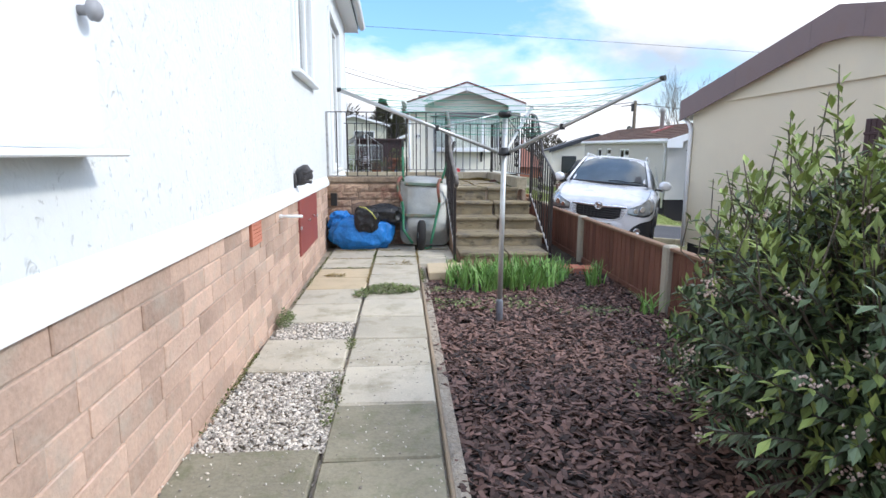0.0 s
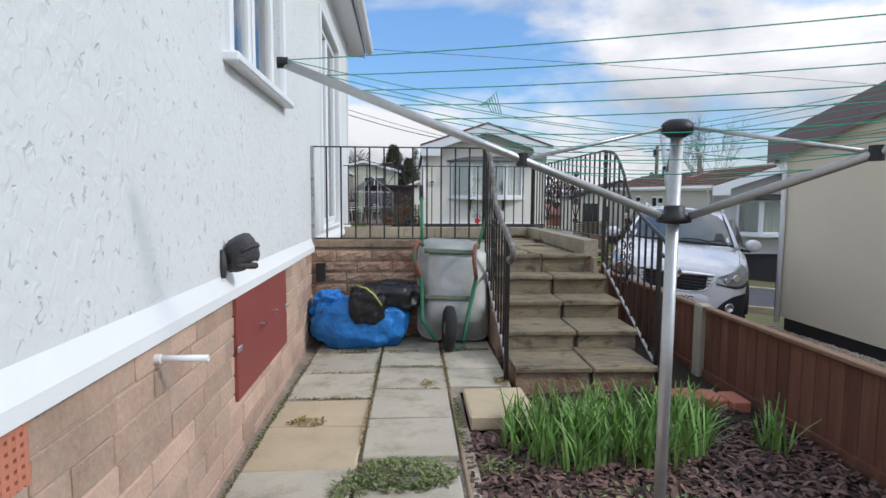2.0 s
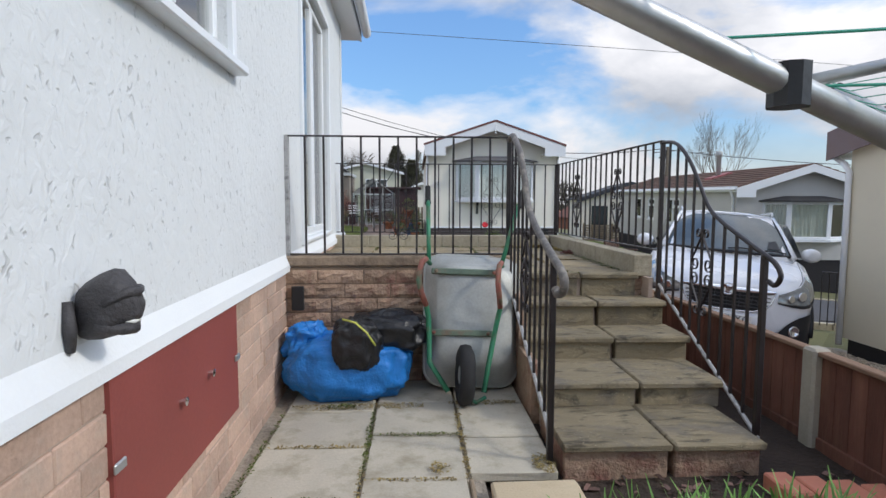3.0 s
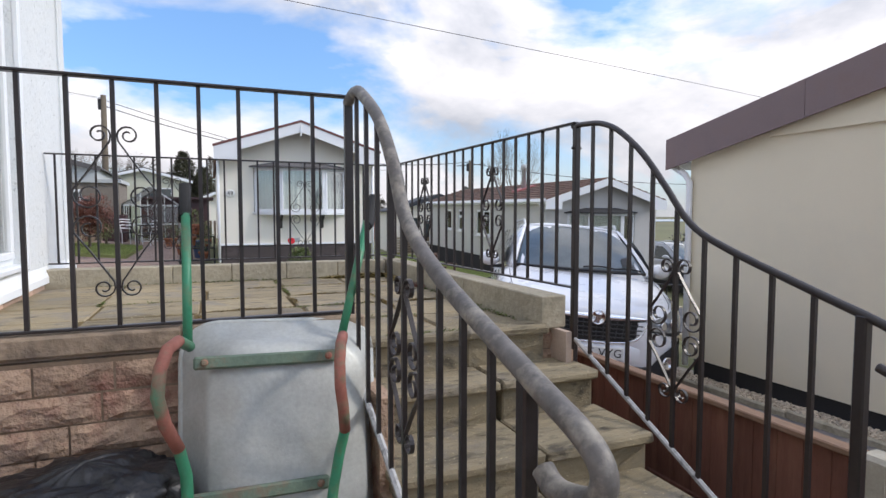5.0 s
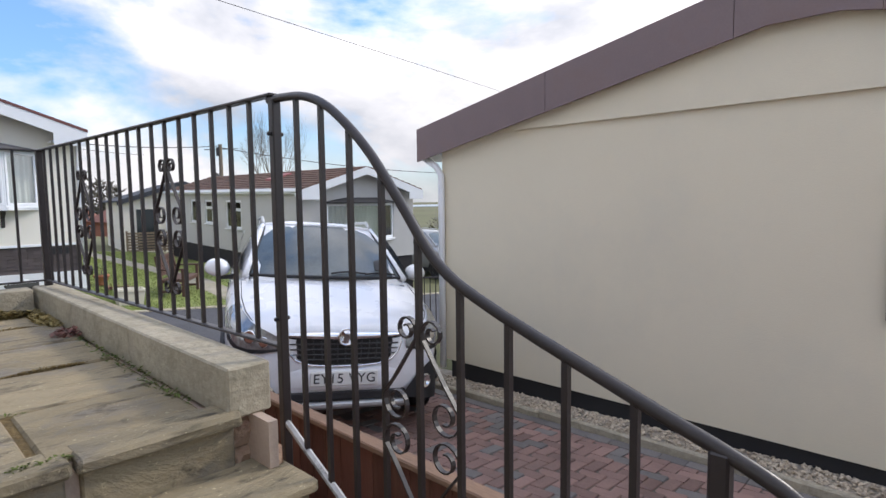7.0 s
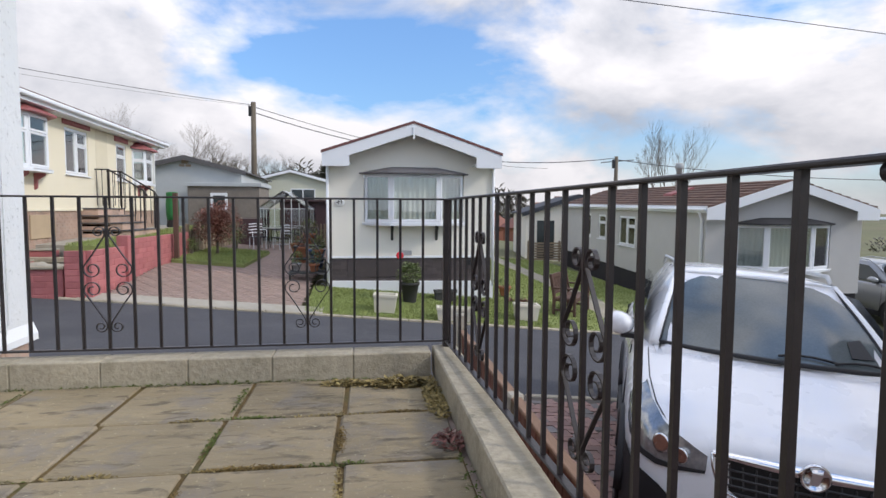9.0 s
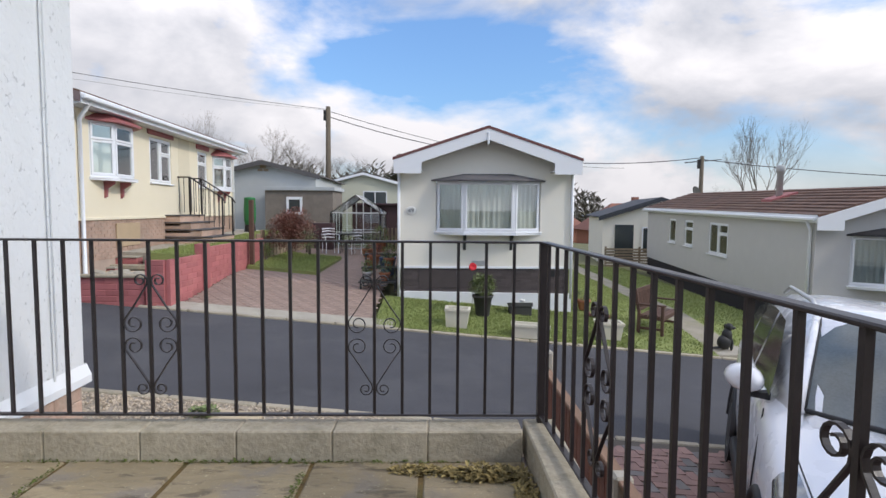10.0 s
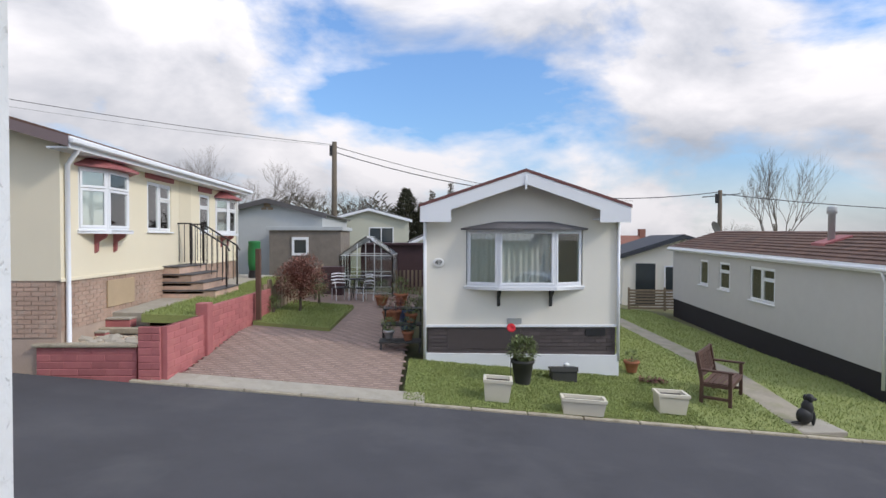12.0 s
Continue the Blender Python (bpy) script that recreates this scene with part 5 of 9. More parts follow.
part("flue_flashing", Geo().prism([(0.8, GE + 0.30), (1.5, GE + 0.52), (1.5, GE + 0.62), (0.8, GE + 0.40)], 3.6, 4.2, "xz"), MAROON, hg)

# houses further back
def back_house(label, m, w, d, e, rise, wall, roof, windows=(), plinth=None, front=0.25, bargemat=UPVC, side_windows=()):
    b = thing("park_home", label, "house", m)
    gg = Geo().box(0, w, 0, d, -1.0, e).prism([(0, e), (w, e), (w / 2, e + rise)], 0, d, "xz")
    part("wall", gg, wall, b)
    roof_slabs(b, w, d, e + 0.02, rise, 0.2, front, roof, 0)
    barge(b, w, e + 0.03, rise, 0.22, -front, 0.16, bargemat, 0.0)
    for x, z, ww, hh in windows:
        win = part("window", Geo().box(x, x + ww, -0.04, -0.003, z, z + 0.06).box(x, x + ww, -0.04, -0.003, z + hh - 0.06, z + hh).box(x, x + 0.06, -0.04, -0.003, z, z + hh).box(x + ww - 0.06, x + ww, -0.04, -0.003, z, z + hh).box(x + ww / 2 - 0.03, x + ww / 2 + 0.03, -0.04, -0.003, z, z + hh), UPVC, b)
        part("pane", Geo().box(x + 0.05, x + ww - 0.05, -0.02, -0.008, z + 0.05, z + hh - 0.05), DARKGLASS, win)
    for y, z, ww, hh in side_windows:
        win = part("window", Geo().box(-0.04, -0.003, y, y + ww, z, z + 0.06).box(-0.04, -0.003, y, y + ww, z + hh - 0.06, z + hh).box(-0.04, -0.003, y, y + 0.06, z, z + hh).box(-0.04, -0.003, y + ww - 0.06, y + ww, z, z + hh), UPVC, b)
        part("pane", Geo().box(-0.02, -0.008, y + 0.05, y + ww - 0.05, z + 0.05, z + hh - 0.05), DARKGLASS, win)
    return b


hs = back_house("pale grey park home behind the cream one", pose(-9.3, 33.0, 0.7, 0, 0, 2), 4.9, 9, 2.65, 0.62, PALEGREY, ROOFGREY, bargemat=ROOFGREY)
part("gable_vent", Geo().box(2.2, 2.42, -0.05, 0, 2.85, 2.95).box(2.48, 2.7, -0.05, 0, 2.85, 2.95).box(2.3, 2.6, -0.05, 0, 2.98, 3.16), TIMBER, hs)
shed = thing("pebbledash_shed", "brown pebbledash shed with a white framed window", "shed", pose(-6.3, 31.5, 0.60))
part("wall", Geo().box(0, 3.0, 0, 2.5, -0.6, 2.0), mat("pebbledash", (0.22, 0.19, 0.16), 0.95, var=0.2, bump=1.0, grain=35, depth=0.02), shed)
part("roof", Geo().box(-0.1, 3.1, -0.1, 2.6, 2.0, 2.16, 0.01), PALEGREY, shed)
part("window_frame", Geo().box(0.95, 1.65, -0.05, 0, 0.95, 1.05).box(0.95, 1.65, -0.05, 0, 1.6, 1.72).box(0.95, 1.05, -0.05, 0, 1.05, 1.6).box(1.55, 1.65, -0.05, 0, 1.05, 1.6), UPVC, shed)
part("pane", Geo().box(1.05, 1.55, -0.02, -0.005, 1.05, 1.6), DARKGLASS, shed)
back_house("pale green park home further back", pose(-6.2, 44.0, 0.6, 0, 0, 4), 5.2, 8, 2.9, 0.7, mat("pale_green_render", (0.52, 0.52, 0.42), 0.9, var=0.03, bump=0.2), ROOFGREY, [(2.6, 1.3, 1.6, 1.1)])
back_house("small pale outbuilding with a grey roof", pose(-0.6, 40.0, 0.2, 0, 0, 4), 2.2, 5, 1.9, 0.5, CREAMPALE, ROOFGREY)
hb = back_house("low white bungalow with a black tiled roof", pose(9.7, 34.5, -0.9, 0, 0, -10), 5.5, 7, 2.4, 0.9, CREAMPALE, SLATE, [(1.9, 0.6, 1.1, 1.3)], bargemat=SLATE)
part("door", Geo().box(0.6, 1.5, -0.04, -0.003, 0.0, 2.0), DARKGLASS, hb, "dark glazed door")
part("downpipe", Geo().tube([(3.4, -0.05, 2.3), (3.4, -0.05, 0)], 0.05, 8), BLACKPLASTIC, hb)
for x, y, r in ((25.0, 72.0, 5), (17.5, 84.0, 3)):
    rh = thing("brick_house", "distant red brick house with a hipped red roof", "house", pose(x, y, -3.9, 0, 0, r))
    part("wall", Geo().box(-4.5, 4.5, 0, 8, -1, 3.4), mat("far_red_brick", (0.33, 0.14, 0.09), 0.9, var=0.12, bump=0.2), rh)
    part("roof", Geo().add([(-5, -0.5, 3.3), (5, -0.5, 3.3), (5, 8.5, 3.3), (-5, 8.5, 3.3), (-1.5, 4, 6.6), (1.5, 4, 6.6)], [(0, 1, 5, 4), (1, 2, 5), (2, 3, 4, 5), (3, 0, 4), (3, 2, 1, 0)]), REDROOF, rh)
    part("chimney", Geo().box(1.2, 1.9, 3.6, 4.3, 5.8, 7.4), REDROOF, rh)

# ---- neighbouring bungalow on the right ----
BEIGE = mat("beige_render", (0.72, 0.655, 0.51), 0.9, var=0.03, scale=1.0, bump=0.4, grain=110, spec=0.2, stain=(0.64, 0.60, 0.49), stain_scale=0.7, stain_amount=0.5)
NXF, NXW = 5.42, 5.53     # barge board plane, wall plane
nb = thing("bungalow", "cream rendered bungalow with a brown gable fascia", "house")
NE, NR, NYC, NY1 = 2.093, 2.87, 5.87, 9.30
slp = (NR - NE) / (NY1 + 0.25 - NYC)
g = Geo()
wall_with_holes(g, 2.44, NY1, -0.46, 1.95, NXW, NXW + 0.15, [(4.45, 5.10, 0.55, 1.55)], "y")
part("wall", g, BEIGE, nb, "cream rendered gable wall")
part("gable_panel", Geo().prism([(8.30, 2.02), (5.85, 2.02), (4.85, 2.02), (3.30, 2.02), (3.1, 2.20), (NYC, NR - 0.02), (8.5, 2.24)], NXW - 0.035, NXW + 0.15, "yz"), BEIGE, nb, "projecting cream gable panel")
part("gable_infill", Geo().prism([(2.44, 1.95), (NY1, 1.95), (NY1, 2.10), (NYC, NR - 0.03), (2.44, 2.10)], NXW + 0.004, NXW + 0.14, "yz"), BEIGE, nb)
g = Geo()
g.box(NXW + 0.151, 14, NY1 - 0.15, NY1 - 0.003, -0.4, 1.95).box(NXW + 0.151, 14, 2.44, 2.59, -0.4, 1.95).box(13.85, 14, 2.44, NY1, -0.4, 1.95)
part("side_wall", g, BEIGE, nb)
# solid black strip in place of the shade under the wall
part("plinth_gap", Geo().box(NXW + 0.02, NXW + 0.12, 2.5, NY1 - 0.1, -0.9, -0.46), CARBLACK, nb, "black strip standing in for the shaded gap below the wall")
for s in (-1, 1):
    f = lambda d: NYC + s * d
    half = NY1 + 0.25 - NYC
    part("roof", Geo().prism([(f(0), NR), (f(half), NE), (f(half), NE + 0.04), (f(0), NR + 0.045)], NXF + 0.002, 14.3, "yz"), ROOFGREY, nb)
    # fascia boards in lengths
    for a, b in ((0.0, 0.42), (0.425, 2.0), (2.005, half + 0.02)):
        za, zb = NR + 0.05 - slp * a, NR + 0.05 - slp * b
        dp = 0.36
        part("fascia_board", Geo().prism([(f(a), za), (f(b), zb), (f(b), zb - dp), (f(a), za - dp)], NXF - 0.02, NXF, "yz"), BROWNFASCIA, nb)
    part("apex_plate", Geo().prism([(f(0), NR + 0.05 - 0.35), (f(0.21), NR + 0.05 - 0.36 - slp * 0.21), (f(0), NR + 0.05 - 0.36 - slp * 0.21)], NXF - 0.022, NXF - 0.002, "yz"), BROWNFASCIA, nb)
    part("soffit", Geo().prism([(f(0), NR - 0.26), (f(half), NE - 0.26), (f(half), NE - 0.24), (f(0), NR - 0.24)], NXF, NXW, "yz"), BEIGE, nb)
part("gutter_end", Geo().box(NXF + 0.02, 14, NY1 + 0.2, NY1 + 0.30, NE - 0.30, NE - 0.20, 0.02), UPVC, nb)
part("downpipe", Geo().tube([(NXW - 0.02, NY1 + 0.22, NE - 0.29), (NXW - 0.04, NY1 + 0.06, NE - 0.37), (NXW - 0.04, NY1 - 0.02, NE - 0.47), (NXW - 0.04, NY1 - 0.02, -0.55)], 0.036, 12), UPVC, nb, "white rainwater downpipe", True)
sh = part("shutter", Geo().box(NXW - 0.035, NXW - 0.005, 5.12, 5.36, 0.54, 1.56), BROWNBOARD, nb, "dark brown boarded shutter")
for k in range(3):
    part("board", Geo().box(NXW - 0.045, NXW - 0.035, 5.125 + k * 0.078, 5.125 + k * 0.078 + 0.072, 0.545, 1.555, 0.004), BROWNBOARD, sh)
for z in (0.72, 1.38):
    part("batten", Geo().box(NXW - 0.058, NXW - 0.045, 5.125, 5.355, z, z + 0.03, 0.003), BROWNBOARD, sh)
w = window_unit(nb, 0.65, 1.0, (1,))
w.matrix_basis = pose(NXW + 0.02, 5.10, 0.55, 0, 0, -90)
# dark board giving the window its painted indoor shade
part("room_behind", Geo().box(NXW + 0.4, NXW + 0.45, 4.2, 5.4, 0.3, 1.8), ROOMSHADE, nb)

# ---- paving slabs beside the home ----
slabs = thing("paving", "two rows of weathered concrete slabs with gravel gaps", "paving", kind="structure")
def slab(x0, x1, y0, y1, material, z=0.0):
    part("slab", Geo().box(x0 + 0.006, x1 - 0.006, y0 + 0.006, y1 - 0.006, -0.05, z + random.uniform(-0.004, 0.004), 0.007, jag=0.003), material, slabs)


ys_r = [-2.14 + 0.475 * k for k in range(18)]
for k, y in enumerate(ys_r):
    m_ = SLABMOSS if y < 1.55 else SLAB
    if 3.45 < y < 3.7:
        slab(-0.10, 0.36, y, y + 0.30, m_)
        continue
    if y + 0.475 < 6.5:
        slab(-0.10, 0.372, y, y + 0.475, m_)
for y0, y1, m_ in ((-2.1, -1.5, SLABMOSS), (-1.5, -0.9, SLABMOSS), (-0.9, -0.35, SLABMOSS), (-0.35, 0.25, SLABMOSS), (0.25, 0.77, SLABMOSS), (0.77, 1.29, SLABMOSS), (2.09, 2.6, SLAB), (2.98, 3.45, SLAB), (3.45, 3.92, SLAB), (3.92, 4.40, SLABBUFF), (4.40, 4.80, SLABBUFF), (4.80, 5.30, SLAB), (5.30, 5.80, SLAB), (5.80, 6.40, SLAB)):
    slab(-0.625, -0.108, y0, y1, m_)
for y0, y1 in ((5.02, 5.42), (5.42, 5.90), (5.90, 6.40)):
    slab(0.378, 0.795, y0, y1, SLAB, 0.0)
loose = whole("loose_slab", Geo().box(0.46, 0.83, 4.42, 4.88, -0.05, 0.035, 0.01, jag=0.004), SLABBUFF, "loose buff paving slab lying by the steps", "slab")
whole("path_edging", Geo().box(0.376, 0.396, -2.2, 5.0, -0.12, -0.012, 0.006), TIMBER, "thin timber edging between slabs and bark", "edging", kind="structure")

# ---- brick skirt, brick by brick ----
course, y_end = 0.0925, Y1 - 0.02
lengths = (0.19, 0.24, 0.30, 0.36)
BR = {}
count = 0
for j in range(9):
    z0 = 0.755 - (j + 1) * course
    y = -0.9 - random.uniform(0, 0.3)
    while y < y_end:
        L = random.choice(lengths)
        a, b = y, min(y + L, y_end)
        cut = (vy0 - 0.012, vy1 + 0.012) if z0 + course > vz0 + 0.02 else (0, 0)
        inside = not (b < cut[0] or a > cut[1]) and cut[1] > 0
        if inside:
            if a < cut[0] - 0.06:
                b = cut[0]
            else:
                y = cut[1] + 0.001
                continue
        if b - a > 0.05 and not (a > 4.10 and b < 5.17 and z0 > 0.25):
            key = round(b - a, 3)
            if key not in BR:
                BR[key] = Geo().box(-0.03, 0.0, 0.0035, key - 0.0035, 0.0035, course - 0.0035, 0.004, jag=0.0012).mesh("brick", BRICK)
            ob = part("brick", BR[key], BRICK, skirt)
            ob.location = (WX + random.uniform(-0.0035, 0.003), a, z0)
            count += 1
        y = b if b > a else y + L
g = Geo()
for j in range(9):
    z0 = 0.755 - (j + 1) * course
    y = -5.0
    while y < -1.3:
        L = random.choice(lengths)
        g.box(WX - 0.03, WX + random.uniform(-0.003, 0.003), y + 0.005, y + L - 0.005, z0 + 0.005, z0 + course - 0.005, 0.005)
        y += L
    x = -6.4
    while x < WX - 0.05 and j < 9:
        L = random.choice(lengths)
        g.box(x, min(x + L - 0.01, WX - 0.03), Y1 - 0.03, Y1 + 0.003, z0 + 0.005, z0 + course - 0.005, 0.005)
        x += L
for j in range(9, 14):
    z0 = 0.755 - (j + 1) * course
    x = 8.9
    while x < Y1 - 0.03:
        g.box(WX - 0.03, WX, x, min(x + 0.29, Y1 - 0.03), z0 + 0.005, z0 + course - 0.005, 0.005)
        x += 0.3
part("far_bricks", g, BRICK, skirt)["kind"] = "stuff"

# ---- loose small stuff ----
def ico(r, squash=1.0):
    t = (1 + 5 ** 0.5) / 2
    vs = [Vector(v).normalized() * r for v in ((-1, t, 0), (1, t, 0), (-1, -t, 0), (1, -t, 0), (0, -1, t), (0, 1, t), (0, -1, -t), (0, 1, -t), (t, 0, -1), (t, 0, 1), (-t, 0, -1), (-t, 0, 1))]
    fs = [(0, 11, 5), (0, 5, 1), (0, 1, 7), (0, 7, 10), (0, 10, 11), (1, 5, 9), (5, 11, 4), (11, 10, 2), (10, 7, 6), (7, 1, 8), (3, 9, 4), (3, 4, 2), (3, 2, 6), (3, 6, 8), (3, 8, 9), (4, 9, 5), (2, 4, 11), (6, 2, 10), (8, 6, 7), (9, 8, 1)]
    return [(v.x, v.y, v.z * squash) for v in vs], fs


OCTA = ([(1, 0, 0), (0, 1, 0), (-1, 0, 0), (0, -1, 0), (0, 0, 1), (0, 0, -1)], [(0, 1, 4), (1, 2, 4), (2, 3, 4), (3, 0, 4), (1, 0, 5), (2, 1, 5), (3, 2, 5), (0, 3, 5)])


def pebbles(name, n, place, size, material, label):
    g = Geo()
    for _ in range(n):
        x, y, z = place()
        r = size * random.uniform(0.5, 1.35)
        m_ = pose(x, y, z, random.uniform(-40, 40), random.uniform(-40, 40), random.uniform(0, 360)) @ Matrix.Diagonal((r * random.uniform(0.8, 1.5), r, r * random.uniform(0.45, 0.8), 1))
        g.add(*OCTA, m_)
    return whole(name, g, material, label, "gravel", kind="stuff", smooth=False)


def in_gaps():
    if random.random() < 0.7:
        return random.uniform(-0.62, -0.09), random.uniform(1.27, 2.10), -0.012
    return random.uniform(-0.62, -0.12), random.uniform(2.6, 2.99), -0.012


PEBBLE = mat("white_grey_pebbles", (0.47, 0.43, 0.38), 0.85, var=0.15, bump=0.2, island=0.65)
pebbles("gravel", 5200, in_gaps, 0.0095, PEBBLE, "white and grey gravel filling the slab gaps")
pebbles("gravel", 900, lambda: (random.uniform(-0.65, 0.37), random.uniform(0.0, 2.6), 0.004), 0.005, PEBBLE, "scattered grit on the slabs")
pebbles("gravel", 24000, lambda: (lambda x, y: (x, y, land(x, y) + 0.045))(random.uniform(-2.9, 2.2), random.uniform(9.12, 12.2)), 0.0135, GRAVEL, "buff gravel covering the front garden")
pebbles("gravel", 3600, lambda: (lambda x, y: (x, y, land(x, y) + 0.062))(random.uniform(5.16, 5.52), random.uniform(1.0, 9.4)), 0.016, GRAVEL, "brown gravel along the bungalow wall")

# bark mulch
g = Geo()
def chip(x, y, z, s):
    l, w = s * random.uniform(0.6, 1.8), s * random.uniform(0.25, 0.6)
    bend = random.uniform(-0.2, 0.2) * l
    m_ = pose(x, y, z, random.gauss(0, 16), random.gauss(0, 16), random.uniform(0, 360))
    t = 0.003
    g.add([(-l / 2, -w / 2, 0), (0, -w / 2 * 1.1, bend), (l / 2, -w / 3, 0), (l / 2, w / 3, 0), (0, w / 2, bend), (-l / 2, w / 2, 0),
           (-l / 2, -w / 2, t), (0, -w / 2 * 1.1, bend + t), (l / 2, -w / 3, t), (l / 2, w / 3, t), (0, w / 2, bend + t), (-l / 2, w / 2, t)],
          [(6, 7, 10, 11), (7, 8, 9, 10), (0, 1, 7, 6), (1, 2, 8, 7), (2, 3, 9, 8), (3, 4, 10, 9), (4, 5, 11, 10), (5, 0, 6, 11)], m_)


for _ in range(21000):
    x, y = random.uniform(0.41, 2.22), (random.uniform(-0.6, 4.4) if random.random() < 0.9 else random.uniform(-2, 5.1))
    chip(x, y, garden(x, y) + random.uniform(0.004, 0.022), 0.044)
whole("bark_mulch", g, MULCH, "purple brown bark chips covering the flower bed", "mulch", kind="stuff")


def leaf(g, base, tip, width, droop=0.0, side=None):
    """A folded leaf of four faces from base to tip."""
    b, t = Vector(base), Vector(tip)
    d = t - b
    up = Vector((0, 0, 1))
    s = side if side is not None else d.cross(up)
    s = s.normalized() * width / 2 if s.length > 1e-6 else Vector((width / 2, 0, 0))
    nrm = s.cross(d).normalized() * width * 0.22
    mid = b + d * 0.5 + up * droop
    k = len(g.v)
    g.v += [tuple(b), tuple(mid + s + nrm), tuple(t), tuple(mid - s + nrm), tuple(mid)]
    g.f += [(k, k + 1, k + 4), (k + 1, k + 2, k + 4), (k + 2, k + 3, k + 4), (k + 3, k, k + 4)]


def blade(g, x, y, z, h, lean, az, w):
    pts = []
    for i in range(5):
        k = i / 4
        pts.append(Vector((x + math.cos(az) * lean * k ** 1.8, y + math.sin(az) * lean * k ** 1.8, z + h * (k - 0.18 * k * k * lean / max(h, 0.01)))))
    a2 = az + math.pi / 2 + random.uniform(-0.8, 0.8)
    s = Vector((math.cos(a2), math.sin(a2), 0))
    n0 = len(g.v)
    for i, p in enumerate(pts):
        ww = w * (1 - 0.75 * (i / 4) ** 2.5) / 2
        g.v += [tuple(p - s * ww), tuple(p + s * ww)]
    g.f += [(n0 + 2 * i, n0 + 2 * i + 1, n0 + 2 * i + 3, n0 + 2 * i + 2) for i in range(4)]


def bulb_clump(cx, cy, rx, ry, n, h, label):
    g = Geo()
    for _ in range(n):
        a, r = random.uniform(0, 6.283), math.sqrt(random.random())
        x, y = cx + rx * r * math.cos(a), cy + ry * r * math.sin(a)
        blade(g, x, y, garden(x, y), h * random.uniform(0.6, 1.15), random.uniform(0.02, 0.16), random.uniform(0, 6.283), random.uniform(0.011, 0.018))
    return whole("daffodil_leaves", g, LEAFDAFF, label, "plant", group="daffodil clumps")


bulb_clump(0.90, 4.24, 0.30, 0.30, 330, 0.25, "green clump of daffodil leaves before the steps")
bulb_clump(1.32, 4.26, 0.36, 0.32, 380, 0.26, "green clump of daffodil leaves before the steps")
bulb_clump(1.66, 4.45, 0.2, 0.25, 120, 0.22, "green clump of daffodil leaves before the steps")
bulb_clump(1.98, 4.15, 0.09, 0.09, 34, 0.24, "small tuft of daffodil leaves by the fence")
bulb_clump(2.08, 3.2, 0.06, 0.08, 22, 0.20, "small tuft of daffodil leaves by the fence")
bulb_clump(2.0, 2.6, 0.05, 0.06, 16, 0.2, "small tuft of daffodil leaves by the fence")


def low_weed(name, cx, cy, rx, ry, n, size, material, z, label, category="weeds", rise=0.04):
    g = Geo()
    for _ in range(n):
        a, r = random.uniform(0, 6.283), math.sqrt(random.random())
        x, y = cx + rx * r * math.cos(a), cy + ry * r * math.sin(a)
        b = (x, y, z(x, y) + random.uniform(0, rise) * (1 - r * 0.7))
        t_ = random.uniform(0, 6.283)
        l_ = size * random.uniform(0.5, 1.2)
        leaf(g, b, (x + l_ * math.cos(t_), y + l_ * math.sin(t_), b[2] + random.uniform(-0.2, 0.7) * l_), l_ * 0.55)
    return whole(name, g, material, label, category, kind="stuff")


flat0 = lambda x, y: 0.0
low_weed("moss_patch", 0.10, 3.83, 0.24, 0.14, 1100, 0.028, LEAFMID, flat0, "mossy green weeds growing over a slab", rise=0.07)
low_weed("moss_patch", -0.12, 3.70, 0.07, 0.12, 200, 0.025, LEAFMID, flat0, "mossy green weeds growing over a slab", rise=0.05)
low_weed("moss_patch", -0.59, 2.98, 0.055, 0.14, 420, 0.022, LEAFMID, flat0, "moss tuft at the foot of the bricks", rise=0.11)
low_weed("moss_patch", -0.42, 4.45, 0.10, 0.06, 150, 0.022, DEADGRASS, flat0, "dry brown weeds on a slab", rise=0.02)
low_weed("moss_patch", -0.1, 2.5, 0.03, 0.12, 90, 0.02, MOSS, flat0, "moss in the slab joint", rise=0.02)
low_weed("moss_patch", -0.12, 1.75, 0.05, 0.3, 220, 0.018, MOSS, flat0, "moss in the slab joint", rise=0.015)
low_weed("moss_patch", 0.25, 5.05, 0.05, 0.04, 60, 0.022, DEADGRASS, flat0, "dry weeds in the slab joint", rise=0.04)
low_weed("moss_patch", -0.3, 5.85, 0.08, 0.03, 80, 0.022, MOSS, flat0, "moss before the blue bag", rise=0.02)
for cx, cy, rx, ry, n, mt in ((-0.105, 4.6, 0.012, 0.5, 220, DEADGRASS), (-0.105, 5.4, 0.012, 0.4, 200, MOSS), (0.375, 5.4, 0.014, 0.45, 200, DEADGRASS), (-0.35, 4.80, 0.25, 0.012, 140, MOSS), (0.12, 4.96, 0.22, 0.012, 120, DEADGRASS), (-0.35, 5.30, 0.25, 0.014, 160, DEADGRASS), (0.15, 5.44, 0.22, 0.012, 130, MOSS),
                               (-0.62, 4.6, 0.014, 1.2, 420, MOSS), (-0.2, 5.86, 0.4, 0.05, 420, DEADGRASS), (0.55, 5.90, 0.22, 0.04, 260, DEADGRASS), (0.74, 5.1, 0.05, 0.10, 200, DEADGRASS), (0.40, 4.45, 0.02, 0.35, 220, MOSS), (-0.62, 1.9, 0.016, 0.5, 260, MOSS)):
    low_weed("joint_moss", cx, cy, rx, ry, n, 0.018, mt, flat0, "moss and dry litter in the slab joints", rise=0.014)
